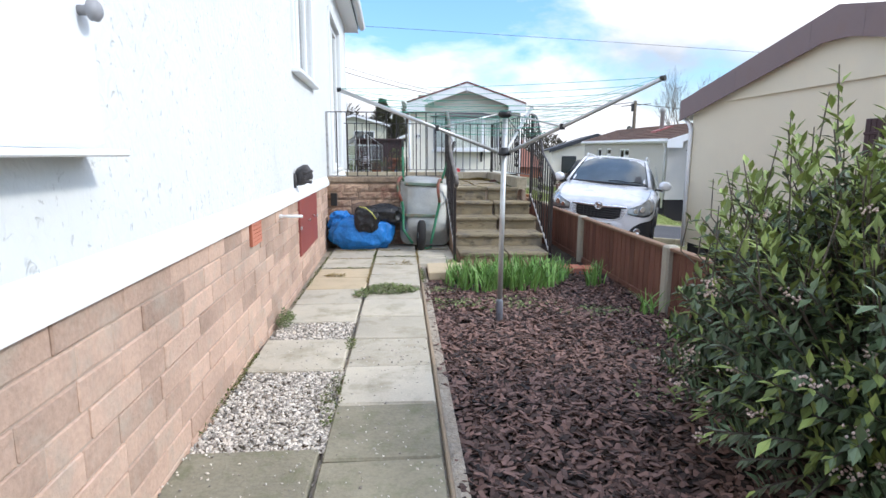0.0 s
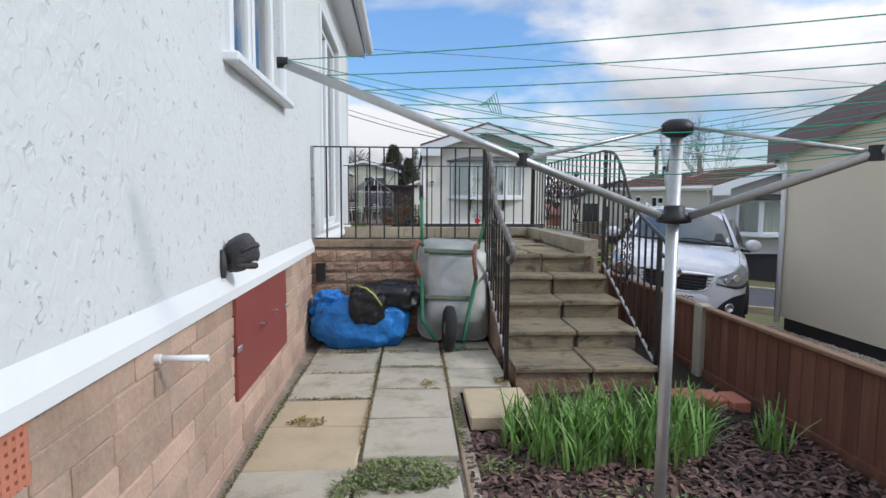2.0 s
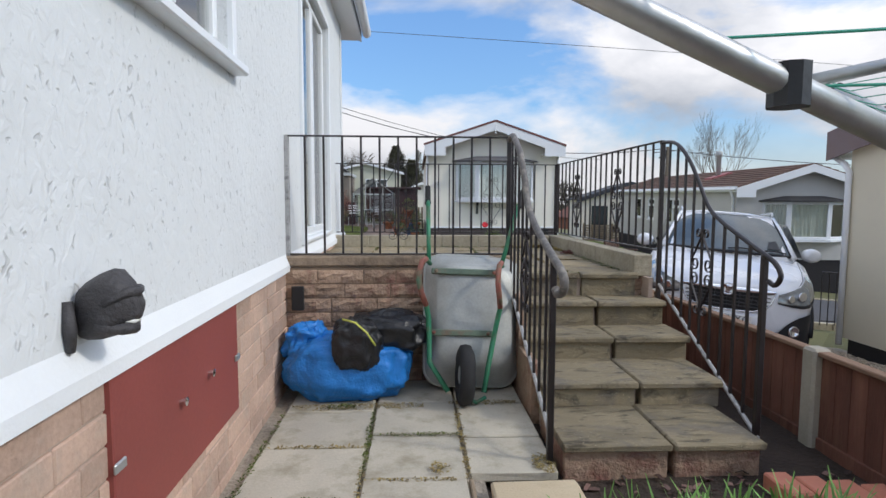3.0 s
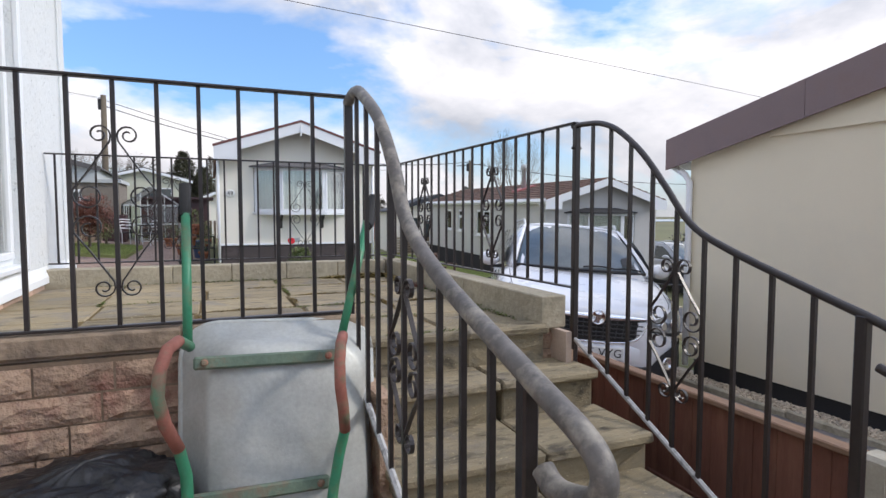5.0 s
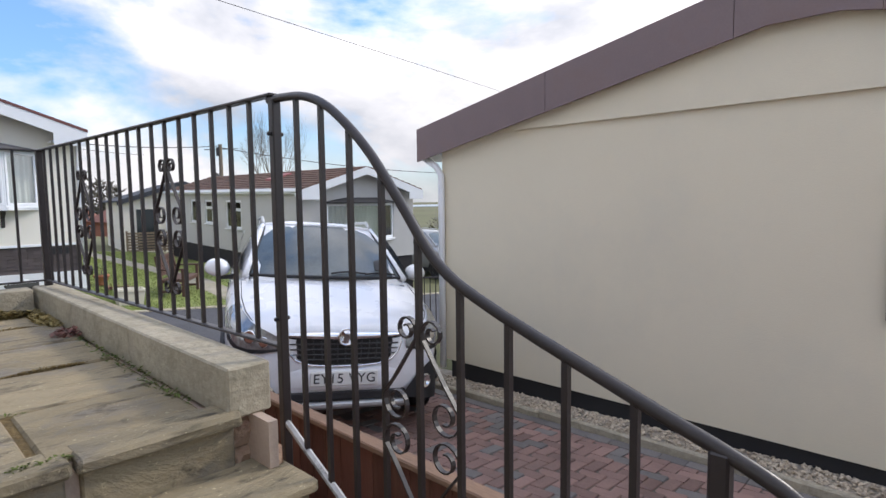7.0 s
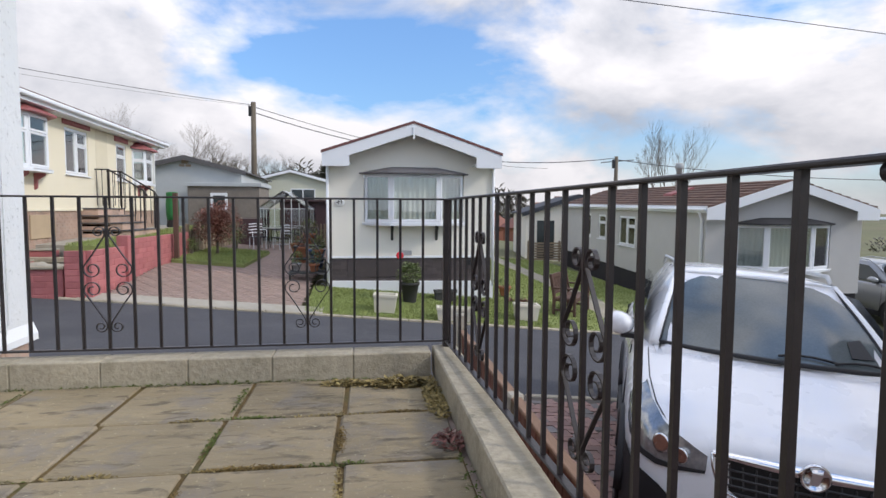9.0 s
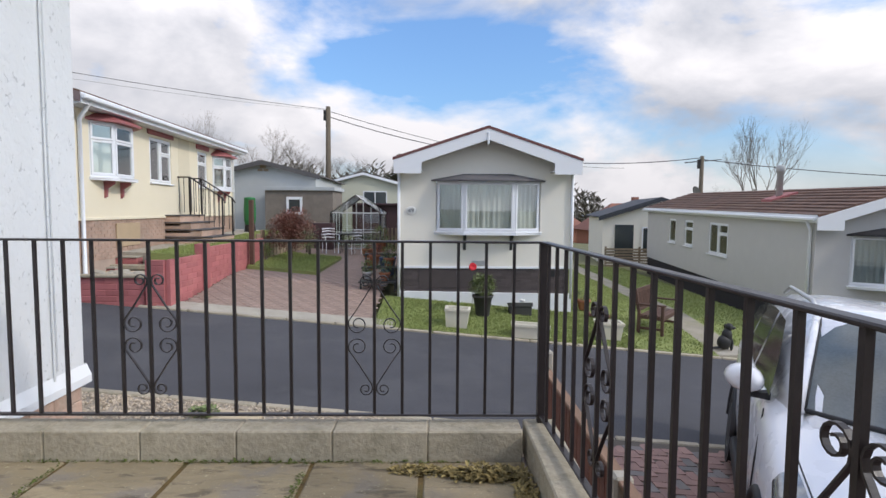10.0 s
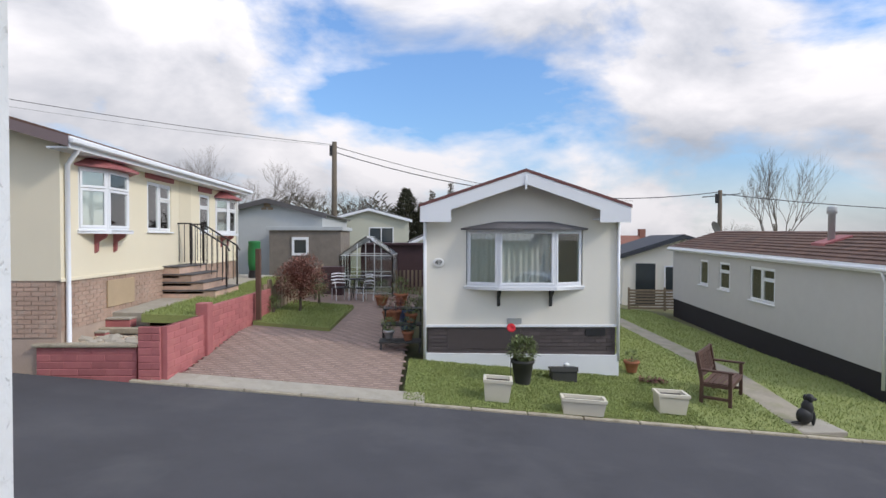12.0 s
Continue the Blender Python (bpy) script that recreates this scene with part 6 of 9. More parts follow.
for cx, cy, r, n in ((0.62, 3.55, 0.28, 420), (1.1, 3.6, 0.4, 500), (1.75, 3.3, 0.35, 320), (1.9, 2.5, 0.3, 160), (1.55, 1.75, 0.3, 120), (0.55, 4.0, 0.15, 200), (1.95, 1.6, 0.25, 120)):
    low_weed("ground_weeds", cx, cy, r, r * 0.6, n, 0.035, LEAFMID, garden, "low green weeds among the bark chips", rise=0.04)
for x, y in ((-0.9, 11.85), (0.35, 11.35), (0.75, 11.3), (0.95, 11.25), (1.6, 11.5), (-1.5, 11.0), (0.25, 11.7)):
    low_weed("gravel_weeds", x, y, 0.16, 0.12, 130, 0.07, LEAFMID, lambda a, b: land(a, b) + 0.05, "green weeds in the front gravel", rise=0.08)
for x, y, w in ((-0.6, 11.72, 0.45), (-1.85, 11.2, 0.4), (1.15, 11.3, 0.45), (-0.3, 10.2, 0.45)):
    st = whole("stepping_slab", Geo().box(-w / 2, w / 2, -0.25, 0.25, -0.03, 0.03, 0.008), SLABBUFF, "buff stepping slab set in gravel", "slab", group="stepping slabs")
    st.matrix_basis = pose(x, y, land(x, y) + 0.04, 0, 4.9, 0)

# joints and corner of the terrace
tz = lambda x, y: TZ - 0.006
for j, y in enumerate(py[1:-1]):
    for k in range(4):
        low_weed("joint_moss", random.uniform(-0.4, 1.5), y, random.uniform(0.08, 0.3), 0.012, 110, 0.016, DEADGRASS if (j + k) % 2 else MOSS, tz, "moss and dry grass in the paving joints", rise=0.012)
for k in range(7):
    x = px[1:-1][k % 4]
    low_weed("joint_moss", x, random.uniform(6.8, 8.9), 0.012, random.uniform(0.1, 0.3), 110, 0.016, DEADGRASS if k % 2 else MOSS, tz, "moss and dry grass in the paving joints", rise=0.015)
for x, y, rx, ry, n in ((1.245, 8.2, 0.02, 0.16, 260), (1.24, 7.5, 0.022, 0.2, 300), (0.95, 7.99, 0.22, 0.02, 320), (0.45, 7.52, 0.28, 0.022, 380), (1.45, 7.52, 0.18, 0.02, 260), (0.752, 7.75, 0.02, 0.16, 220), (0.235, 7.3, 0.02, 0.2, 220), (1.5, 8.47, 0.16, 0.02, 220)):
    low_weed("joint_moss", x, y, rx * 0.8, ry * 0.8, n * 3, 0.011, DRYMOSS, tz, "orange moss filling the paving joints", rise=0.016)
low_weed("joint_moss", 0.5, EY - 0.165, 1.0, 0.014, 420, 0.02, MOSS, tz, "moss along the kerb foot", rise=0.012)
low_weed("dry_grass", 1.52, 8.86, 0.17, 0.06, 900, 0.03, DEADGRASS, tz, "dry grass tuft in the terrace corner", rise=0.05)
low_weed("dry_grass", 1.66, 8.62, 0.045, 0.26, 700, 0.028, DEADGRASS, tz, "dry grass tuft in the terrace corner", rise=0.03)
low_weed("dry_grass", 1.25, 8.90, 0.14, 0.04, 400, 0.026, DEADGRASS, tz, "dry grass tuft in the terrace corner", rise=0.03)
low_weed("red_sedum", 1.66, 8.12, 0.06, 0.09, 160, 0.03, LEAFRED, tz, "reddish weed by the terrace kerb", rise=0.05)
low_weed("joint_moss", 1.68, 7.4, 0.03, 0.7, 260, 0.02, MOSS, tz, "moss along the kerb foot", rise=0.02)

# ---- viburnum bush ----
bush = thing("viburnum_bush", "dense evergreen bush with pale new tips and fading blossom", "bush")
g_stem, g_dark, g_young, g_flower = Geo(), Geo(), Geo(), Geo()
BC = Vector((1.90, 0.98, 0.40))
for _ in range(1000):
    a, el = random.uniform(0, 6.283), math.asin(random.uniform(-0.35, 1.0))
    dirv = Vector((math.cos(a) * math.cos(el), math.sin(a) * math.cos(el), math.sin(el)))
    rad = Vector((0.68, 0.90, 0.86))
    out = random.uniform(0.55, 1.0) + 0.10 * noise.noise(dirv * 2.4)
    tip = BC + Vector((dirv.x * rad.x, dirv.y * rad.y, dirv.z * rad.z)) * out
    if tip.z < -0.02:
        continue
    if tip.x > 2.24:
        tip.x = 2.24 + (tip.x - 2.24) * 0.35 if tip.z > 0.5 else 2.2
    root = Vector((1.98 + random.uniform(-0.1, 0.1), 1.0 + random.uniform(-0.1, 0.1), -0.08))
    midp = root.lerp(tip, 0.55) + Vector((0, 0, 0.08))
    if out > 0.5:
        g_stem.tube([root, midp, tip], [0.008, 0.006, 0.0025], 4, False)
    top_shoot = tip.z > 0.62 and random.random() < 0.5
    if top_shoot:
        tip2 = tip + Vector((random.uniform(-0.04, 0.04), random.uniform(-0.04, 0.04), random.uniform(0.05, 0.24)))
        g_stem.tube([tip, tip2], [0.003, 0.002], 4, False)
    else:
        tip2 = tip
    n_l = random.randint(16, 26)
    axis = (tip2 - midp)
    for i in range(n_l):
        k = i / n_l
        p = midp.lerp(tip2, 0.25 + 0.75 * k)
        aa = i * 2.4
        side_v = axis.normalized().cross(Vector((math.cos(aa), math.sin(aa), 0.3))).normalized()
        ln = random.uniform(0.04, 0.068) * (0.8 if k > 0.9 else 1)
        young = (top_shoot and k > 0.45) or (k > 0.80 and random.random() < 0.5)
        leaf(g_young if young else g_dark, p, p + side_v * ln + axis.normalized() * ln * (0.9 if young else 0.45), ln * 0.5)
    if random.random() < 0.12 and not top_shoot:
        for _k in range(16):
            q = tip + Vector((random.gauss(0, 0.018), random.gauss(0, 0.018), random.gauss(0.012, 0.010)))
            vs, fs = OCTA
            g_flower.add(vs, fs, Matrix.Translation(q) @ Matrix.Diagonal((0.006, 0.006, 0.006, 1)))
part("stem_tangle", g_stem, BARK, bush)["kind"] = "stuff"
part("foliage", g_dark, LEAFDARK, bush, "dark green leaves")["kind"] = "stuff"
part("new_growth", g_young, LEAFYOUNG, bush, "pale green young leaves")["kind"] = "stuff"
part("blossom", g_flower, BLOSSOM, bush, "fading pale blossom heads")["kind"] = "stuff"

# ---- fence ----
fence = thing("fence", "low red-brown boarded fence with concrete posts", "fence")
FX = 2.27
posts_y = [-2.95, -0.85, 1.22, 3.30, 5.41, 7.42, 9.40, 11.36]
def fence_base(y):
    return -0.14 if y < 6.6 else land(FX, y) + 0.03
for i, y in enumerate(posts_y):
    top = 0.46 if y < 11 else 0.60
    part("post", Geo().box(FX - 0.05, FX + 0.05, y - 0.05, y + 0.05, land(FX, y) - 0.2, top, 0.014), CONCRETE, fence, "grey concrete post")
board = {}
for a, b in zip(posts_y, posts_y[1:]):
    zb = fence_base((a + b) / 2)
    zt = 0.425
    part("gravel_board", Geo().box(FX - 0.018, FX + 0.018, a + 0.05, b - 0.05, min(zb, land(FX, a)) - 0.1, zb + 0.13, 0.004), FENCE, fence, "wide bottom board")
    part("capping", Geo().box(FX - 0.035, FX + 0.03, a + 0.05, b - 0.05, zt, zt + 0.025, 0.005), CAPWOOD, fence, "wooden capping rail")
    part("rail", Geo().box(FX + 0.006, FX + 0.04, a + 0.05, b - 0.05, zb + 0.32, zb + 0.38, 0.003), FENCE, fence)
    n = int((b - a - 0.1) / 0.1)
    wv = (b - a - 0.1) / n
    key = (round(wv, 3), round(zb, 2))
    if key not in board:
        board[key] = Geo().prism([(0, -0.012), (wv + 0.008, -0.006), (wv + 0.008, 0.0), (0, 0.004)], zb + 0.13, zt, "xy").mesh("board", FENCE)
    for k in range(n):
        ob = part("board", board[key], FENCE, fence)
        ob.matrix_basis = pose(FX - 0.004, a + 0.05 + wv * k, random.uniform(-0.002, 0.002), 0, 0, 90)

bed_edge = thing("brick_edging", "short row of brick edging in the bed", "edging")
for k in range(4):
    part("brick", Geo().box(1.72 + k * 0.12, 1.83 + k * 0.12, 4.78 - 0.04 * k, 4.98 - 0.04 * k, -0.12, 0.0, 0.008), BRICKRED, bed_edge)

# ---- rotary clothes dryer ----
dryer = thing("rotary_dryer", "grey rotary clothes dryer with three arms and green lines", "clothes dryer")
HX, HY = 0.931, 3.139
part("pole", Geo().tube([(HX - 0.012, HY, -0.12), (HX, HY, 1.40)], 0.0185, 16), ALU, dryer, "grey metal pole", True)
part("ground_socket", Geo().lathe([(0.026, -0.1), (0.026, 0.10), (0.020, 0.12)], 16, pose(HX - 0.012, HY, -0.02)), mat("grey_socket", (0.16, 0.17, 0.2), 0.5, var=0.1, bump=0.1), dryer, "", True)
part("lower_hub", Geo().lathe([(0.028, 0), (0.05, 0.004), (0.05, 0.022), (0.03, 0.03), (0.03, 0.05), (0.024, 0.055)], 18, pose(HX, HY, 1.135)), BLACKPLASTIC, dryer, "black plastic hub", True)
part("cap", Geo().lathe([(0.022, 0), (0.043, 0.012), (0.05, 0.025), (0.043, 0.042), (0.03, 0.052), (0.001, 0.055)], 18, pose(HX, HY, 1.39)), BLACKPLASTIC, dryer, "black plastic cap", True)
tips, roots = [], []
for az in (188, 308, 68):
    u = Vector((math.cos(radians(az)), math.sin(radians(az)), 0))
    r0 = Vector((HX, HY, 1.16)) + u * 0.05
    t0 = Vector((HX, HY, 1.55)) + u * 1.13
    roots.append(r0), tips.append(t0)
    arm = part("arm", Geo().tube([r0, t0], 0.0125, 12), ALU, dryer, "", True)
    part("end_cap", Geo().tube([t0 - u * 0.015, t0 + u * 0.012], 0.0145, 10), BLACKPLASTIC, arm)
    j = r0.lerp(t0, 0.40)
    part("clip", Geo().tube([j + Vector((0, 0, -0.018)), j + Vector((0, 0, 0.018))], 0.017, 10), BLACKPLASTIC, arm)
    part("strut", Geo().tube([Vector((HX, HY, 1.415)) + u * 0.05, j], 0.006, 8), ALU, dryer, "", True)
for k in range(9):
    f = 1.0 - 0.088 * k - 0.012
    ps = [roots[i].lerp(tips[i], f) + Vector((0, 0, 0.012)) for i in range(3)]
    for i in range(3):
        a, b = ps[i], ps[(i + 1) % 3]
        sag = 0.035 * f * random.uniform(0.4, 1.0)
        pts = [a.lerp(b, q / 10) - Vector((0, 0, sag * 4 * (q / 10) * (1 - q / 10))) for q in range(11)]
        part("line", Geo().tube(pts, 0.0014, 5), LINE, dryer, "green washing line")
for k in range(5):
    p = tips[0].lerp(tips[2], 0.36 + 0.006 * k) - Vector((0, 0, 0.03))
    part("loose_knot", Geo().tube([p, p + Vector((0.03, 0.02, 0.02 + 0.01 * k)), p + Vector((0.05, 0.01, -0.02))], 0.0018, 5), LINE, dryer)

# ---- wheelbarrow ----
wb = thing("wheelbarrow", "upturned wheelbarrow with a grey tray leaning on the wall", "wheelbarrow", pose(0.495, 5.97, 0.0, -15, 2.5, 2))
def rrect(w, h, r, y, zc, n=5, taper=0.0):
    pts = []
    for cx, cz, a0 in ((w - r, h - r, 0), (-w + r, h - r, 90), (-w + r, -h + r, 180), (w - r, -h + r, 270)):
        for i in range(n + 1):
            a = radians(a0 + 90 * i / n)
            x, z = cx + r * math.cos(a), cz + r * math.sin(a)
            pts.append((x * (1 + taper * z / h), y, zc + z))
    return pts
rings = [rrect(0.308, 0.425, 0.11, 0.155, 0.50, taper=0.03), rrect(0.313, 0.43, 0.11, 0.15, 0.50, taper=0.03), rrect(0.308, 0.425, 0.11, 0.135, 0.50, taper=0.03), rrect(0.275, 0.375, 0.11, 0.09, 0.50, taper=0.03), rrect(0.25, 0.33, 0.12, 0.02, 0.52, taper=0.02), rrect(0.235, 0.30, 0.12, 0.0, 0.53), rrect(0.12, 0.2, 0.08, -0.006, 0.53)]
part("tray", Geo().loft(rings[::-1]), GALV, wb, "dull grey metal tray", True)
part("rim", Geo().tube(rrect(0.31, 0.427, 0.11, 0.148, 0.50, taper=0.03) + rrect(0.31, 0.427, 0.11, 0.148, 0.50, taper=0.03)[:1], 0.012, 8), GALV, wb, "", True)
BARROWBAR = mat("dull_green_bar", (0.12, 0.17, 0.125), 0.6, var=0.3, scale=9, bump=0.4, stain=(0.20, 0.085, 0.055), stain_scale=9, stain_amount=0.75)
bows = ((-0.30, -0.315, [(-0.295, 0.01, 0.848), (-0.325, -0.07, 0.862), (-0.352, -0.15, 0.835), (-0.368, -0.185, 0.78), (-0.372, -0.19, 0.71), (-0.352, -0.165, 0.635), (-0.318, -0.115, 0.565), (-0.298, -0.075, 0.49), (-0.292, -0.065, 0.40), (-0.285, -0.06, 0.22), (-0.17, -0.10, 0.05)]),
        (0.175, 0.30, [(0.180, 0.01, 0.848), (0.160, -0.07, 0.855), (0.132, -0.15, 0.825), (0.118, -0.185, 0.77), (0.116, -0.19, 0.70), (0.130, -0.165, 0.63), (0.145, -0.115, 0.565), (0.135, -0.075, 0.49), (0.118, -0.065, 0.40), (0.085, -0.06, 0.22), (0.05, -0.10, 0.05)]))
for x0, x1, bow in bows:
    part("handle", Geo().tube([(x0, 0.02, 0.845), (x0 + (x1 - x0) * 0.5, 0.04, 1.06), (x1, 0.062, 1.28)], 0.0145, 12), GREENPAINT, wb, "green painted handle tube", True)
    part("grip", Geo().tube([(x1 - 0.001, 0.062, 1.265), (x1 + (x1 - x0) * 0.08, 0.068, 1.27), (x1 + (x1 - x0) * 0.3, 0.075, 1.385)], [0.022, 0.0185, 0.0185], 12), RUBBER, wb, "black rubber grip", True)
    leg = part("leg", Geo().tube(bow, 0.0165, 12), GREENPAINT, wb, "bent green tubular leg", True)
    part("bend", Geo().tube(bow[1:7], 0.0174, 12), RUSTGREEN, leg, "rusted bend", True)
for z, xa, xb in ((0.795, -0.285, 0.150), (0.405, -0.29, 0.115)):
    bar = part("cross_bar", Geo().box(xa, xb, -0.028, -0.004, z - 0.02, z + 0.02, 0.006), BARROWBAR, wb, "dull green steel crossbar with rusty ends")
    for x in (xa + 0.03, xb - 0.03):
        part("bolt", Geo().lathe([(0.012, 0), (0.012, 0.006), (0.007, 0.010), (0.001, 0.011)], 8, pose(x, -0.028, z, 90, 0, 0)), RUSTGREEN, bar)
part("front_stay", Geo().tube([(-0.06, -0.10, 0.02), (0.0, -0.12, -0.01), (0.06, -0.10, 0.02)], 0.012, 8), GREENPAINT, wb, "", True)
wm = pose(-0.07, -0.12, 0.15, 0, 90, 0)
wh = part("wheel", Geo().lathe([(0.10, -0.035), (0.15, -0.045), (0.178, -0.03), (0.185, 0.0), (0.178, 0.03), (0.15, 0.045), (0.10, 0.035)], 28, wm), RUBBER, wb, "black tyre", True)
part("rim", Geo().lathe([(0.03, -0.04), (0.10, -0.025), (0.11, 0.0), (0.10, 0.025), (0.03, 0.04)], 20, wm), ALU, wh, "", True)

# ---- bags by the terrace ----
def bag(name, c, r, material, label, seed, crease=0.05, flat=0.0):
    """A slumped sack: a squarish ball with folds."""
    g = Geo()
    nu, nv = 84, 48
    rings = []
    for j in range(nv + 1):
        t_ = -math.pi / 2 + math.pi * j / nv
        ring = []
        for i in range(nu):
            a = 2 * math.pi * i / nu
            d = Vector((math.cos(a) * math.cos(t_), math.sin(a) * math.cos(t_), math.sin(t_)))
            sq = [math.copysign(abs(q) ** 0.72, q) for q in d]
            f = 1 + crease * noise.noise(d * 2.2 + Vector((seed, 0, 0))) * 2 + crease * 1.2 * abs(noise.noise(Vector((math.cos(a) * 4.5, math.sin(a) * 4.5, t_ * 1.4 + seed)))) + crease * 0.5 * noise.noise(d * 9 + Vector((0, seed, 0))) + crease * 0.6 * abs(noise.noise(d * 17 + Vector((seed, seed, 0))))
            p = Vector((c[0] + sq[0] * r[0] * f, c[1] + sq[1] * r[1] * f, c[2] + sq[2] * r[2] * f))
            p.z = max(p.z, flat)
            ring.append(tuple(p))
        rings.append(ring)
    return whole(name, g.loft(rings, True, True), material, label, "bag", smooth=True)


bag("blue_bag", (-0.30, 6.08, 0.19), (0.37, 0.20, 0.20), TARP, "crumpled blue tarpaulin sack lying by the wall", 3.1, 0.08)
bag("blue_bag", (-0.56, 6.16, 0.33), (0.12, 0.13, 0.10), TARP, "bunched neck of a blue tarpaulin sack", 6.1, 0.16, 0.2)
bag("bin_bag", (-0.04, 6.12, 0.405), (0.25, 0.17, 0.12), BINBAG, "black bin bag resting on the blue sack", 8.4, 0.09, 0.2)
bag("bin_bag", (-0.22, 5.95, 0.36), (0.145, 0.11, 0.15), BINBAG, "black bin bag hanging over the blue sack", 12.7, 0.10, 0.2)
whole("bag_tie", Geo().tube([(-0.30, 5.90, 0.525), (-0.22, 5.85, 0.515), (-0.15, 5.825, 0.46), (-0.10, 5.835, 0.38)], 0.006, 6), YELLOWTIE, "yellow drawstring of the black bin bag", "string", smooth=True)
whole("wall_tile", Geo().box(-0.69, -0.61, FY - 0.045, FY - 0.012, 0.50, 0.66, 0.004), BLACKPLASTIC, "small black plate fixed to the stone wall", "plate")

# ---- driveway ----
drive = thing("driveway", "red and grey block paved driveway", "driveway", kind="structure")
u = 0.1
n_part, rest, restg = 0, Geo(), Geo()
bh = Geo().box(0.003, 0.197, 0.003, 0.097, -0.03, 0.0, 0.005).mesh("block", BLOCK)
bg = Geo().box(0.003, 0.197, 0.003, 0.097, -0.03, 0.0, 0.005).mesh("block", BLOCKGREY)
DT = math.degrees(math.atan(0.086))
for i in range(24, 51):
    for j in range(-20, 123):
        k = (i + j) % 4
        if k not in (0, 2):
            continue
        x, y = i * u, j * u
        if x > 4.95 or y > 12.1:
            continue
        grey = random.random() < 0.16
        zz = land(x + 0.08, y + 0.08) + 0.018 + random.uniform(-0.002, 0.002)
        m_ = pose(x, y, zz, -1.2, DT, 0) if k == 0 else pose(x + 0.1, y, zz, 0, DT, 90)
        if n_part < 300 and 4.6 < y < 9.0 and 3.2 < x < 4.95:
            ob = part("block", bg if grey else bh, BLOCK, drive)
            ob.matrix_basis = m_
            n_part += 1
        else:
            (restg if grey else rest).box(0.003, 0.197, 0.003, 0.097, -0.03, 0.0, 0, m_)
for gg, mm in ((rest, BLOCK), (restg, BLOCKGREY)):
    part("further_blocks", gg, mm, drive)["kind"] = "stuff"
g = Geo()
for j in range(-10, 62):
    for x in (4.98, ):
        g.box(x, x + 0.1, j * 0.2 + 0.003, j * 0.2 + 0.197, land(x, j * 0.2) - 0.03, land(x, j * 0.2) + 0.015, 0.004)
part("border_blocks", g, BLOCKGREY, drive, "grey border blocks")["kind"] = "stuff"
edging = thing("concrete_edging", "pale concrete edging beside the bungalow gravel", "edging", kind="structure")
for j in range(11):
    y = -0.5 + j * 0.915
    part("edging_stone", Geo().box(5.09, 5.14, y, y + 0.905, land(5.1, y) - 0.1, land(5.1, y + 0.45) + 0.085, 0.012), KERB, edging)

# ---- white car ----
def lerp_rows(rows, y):
    """Station values at y, read between the rows; the last entry of a row is its y."""
    if y <= rows[0][-1]:
        return rows[0]
    for p, q in zip(rows, rows[1:]):
        if y <= q[-1]:
            k = (y - p[-1]) / (q[-1] - p[-1])
            return tuple(u + (v - u) * k for u, v in zip(p, q))
    return rows[-1]


# half width, underside, shoulder, crown and distance from the nose
STATIONS = [(0.56, 0.37, 0.74, 0.79, 0.0), (0.68, 0.33, 0.80, 0.865, 0.035), (0.775, 0.29, 0.86, 0.925, 0.12), (0.845, 0.27, 0.925, 0.99, 0.30), (0.882, 0.26, 0.99, 1.07, 0.58),
            (0.888, 0.26, 1.06, 1.15, 0.85), (0.888, 0.26, 1.11, 1.19, 1.02), (0.888, 0.26, 1.13, 1.17, 1.4), (0.888, 0.26, 1.13, 1.14, 2.6), (0.888, 0.27, 1.15, 1.16, 3.3), (0.878, 0.30, 1.17, 1.18, 3.8), (0.84, 0.34, 1.14, 1.15, 4.12), (0.74, 0.42, 1.00, 1.02, 4.28)]


def skin(y, z):
    """Half width of the car's side at distance y from the nose and height z."""
    hw, z0, zs, zc, _ = lerp_rows(STATIONS, y)
    if z < zs - 0.10:
        return hw
    if z < zs - 0.02:
        return hw * (1 - 0.04 * (z - zs + 0.10) / 0.08)
    return hw * (0.96 - 0.08 * min(1.0, (z - zs + 0.02) / (0.02 + 0.35 * (zc - zs))))


def car_ring(hw, z0, zs, zc, y):
    right = [(hw * 0.78, z0), (hw * 0.96, z0 + 0.06), (hw, z0 + (zs - z0) * 0.35), (hw, zs - 0.10), (hw * 0.96, zs - 0.02), (hw * 0.88, zs + 0.35 * (zc - zs)), (hw * 0.62, zs + 0.8 * (zc - zs)), (hw * 0.25, zc)]
    return [(x, y, z) for x, z in right] + [(-x, y, z) for x, z in right[::-1]]


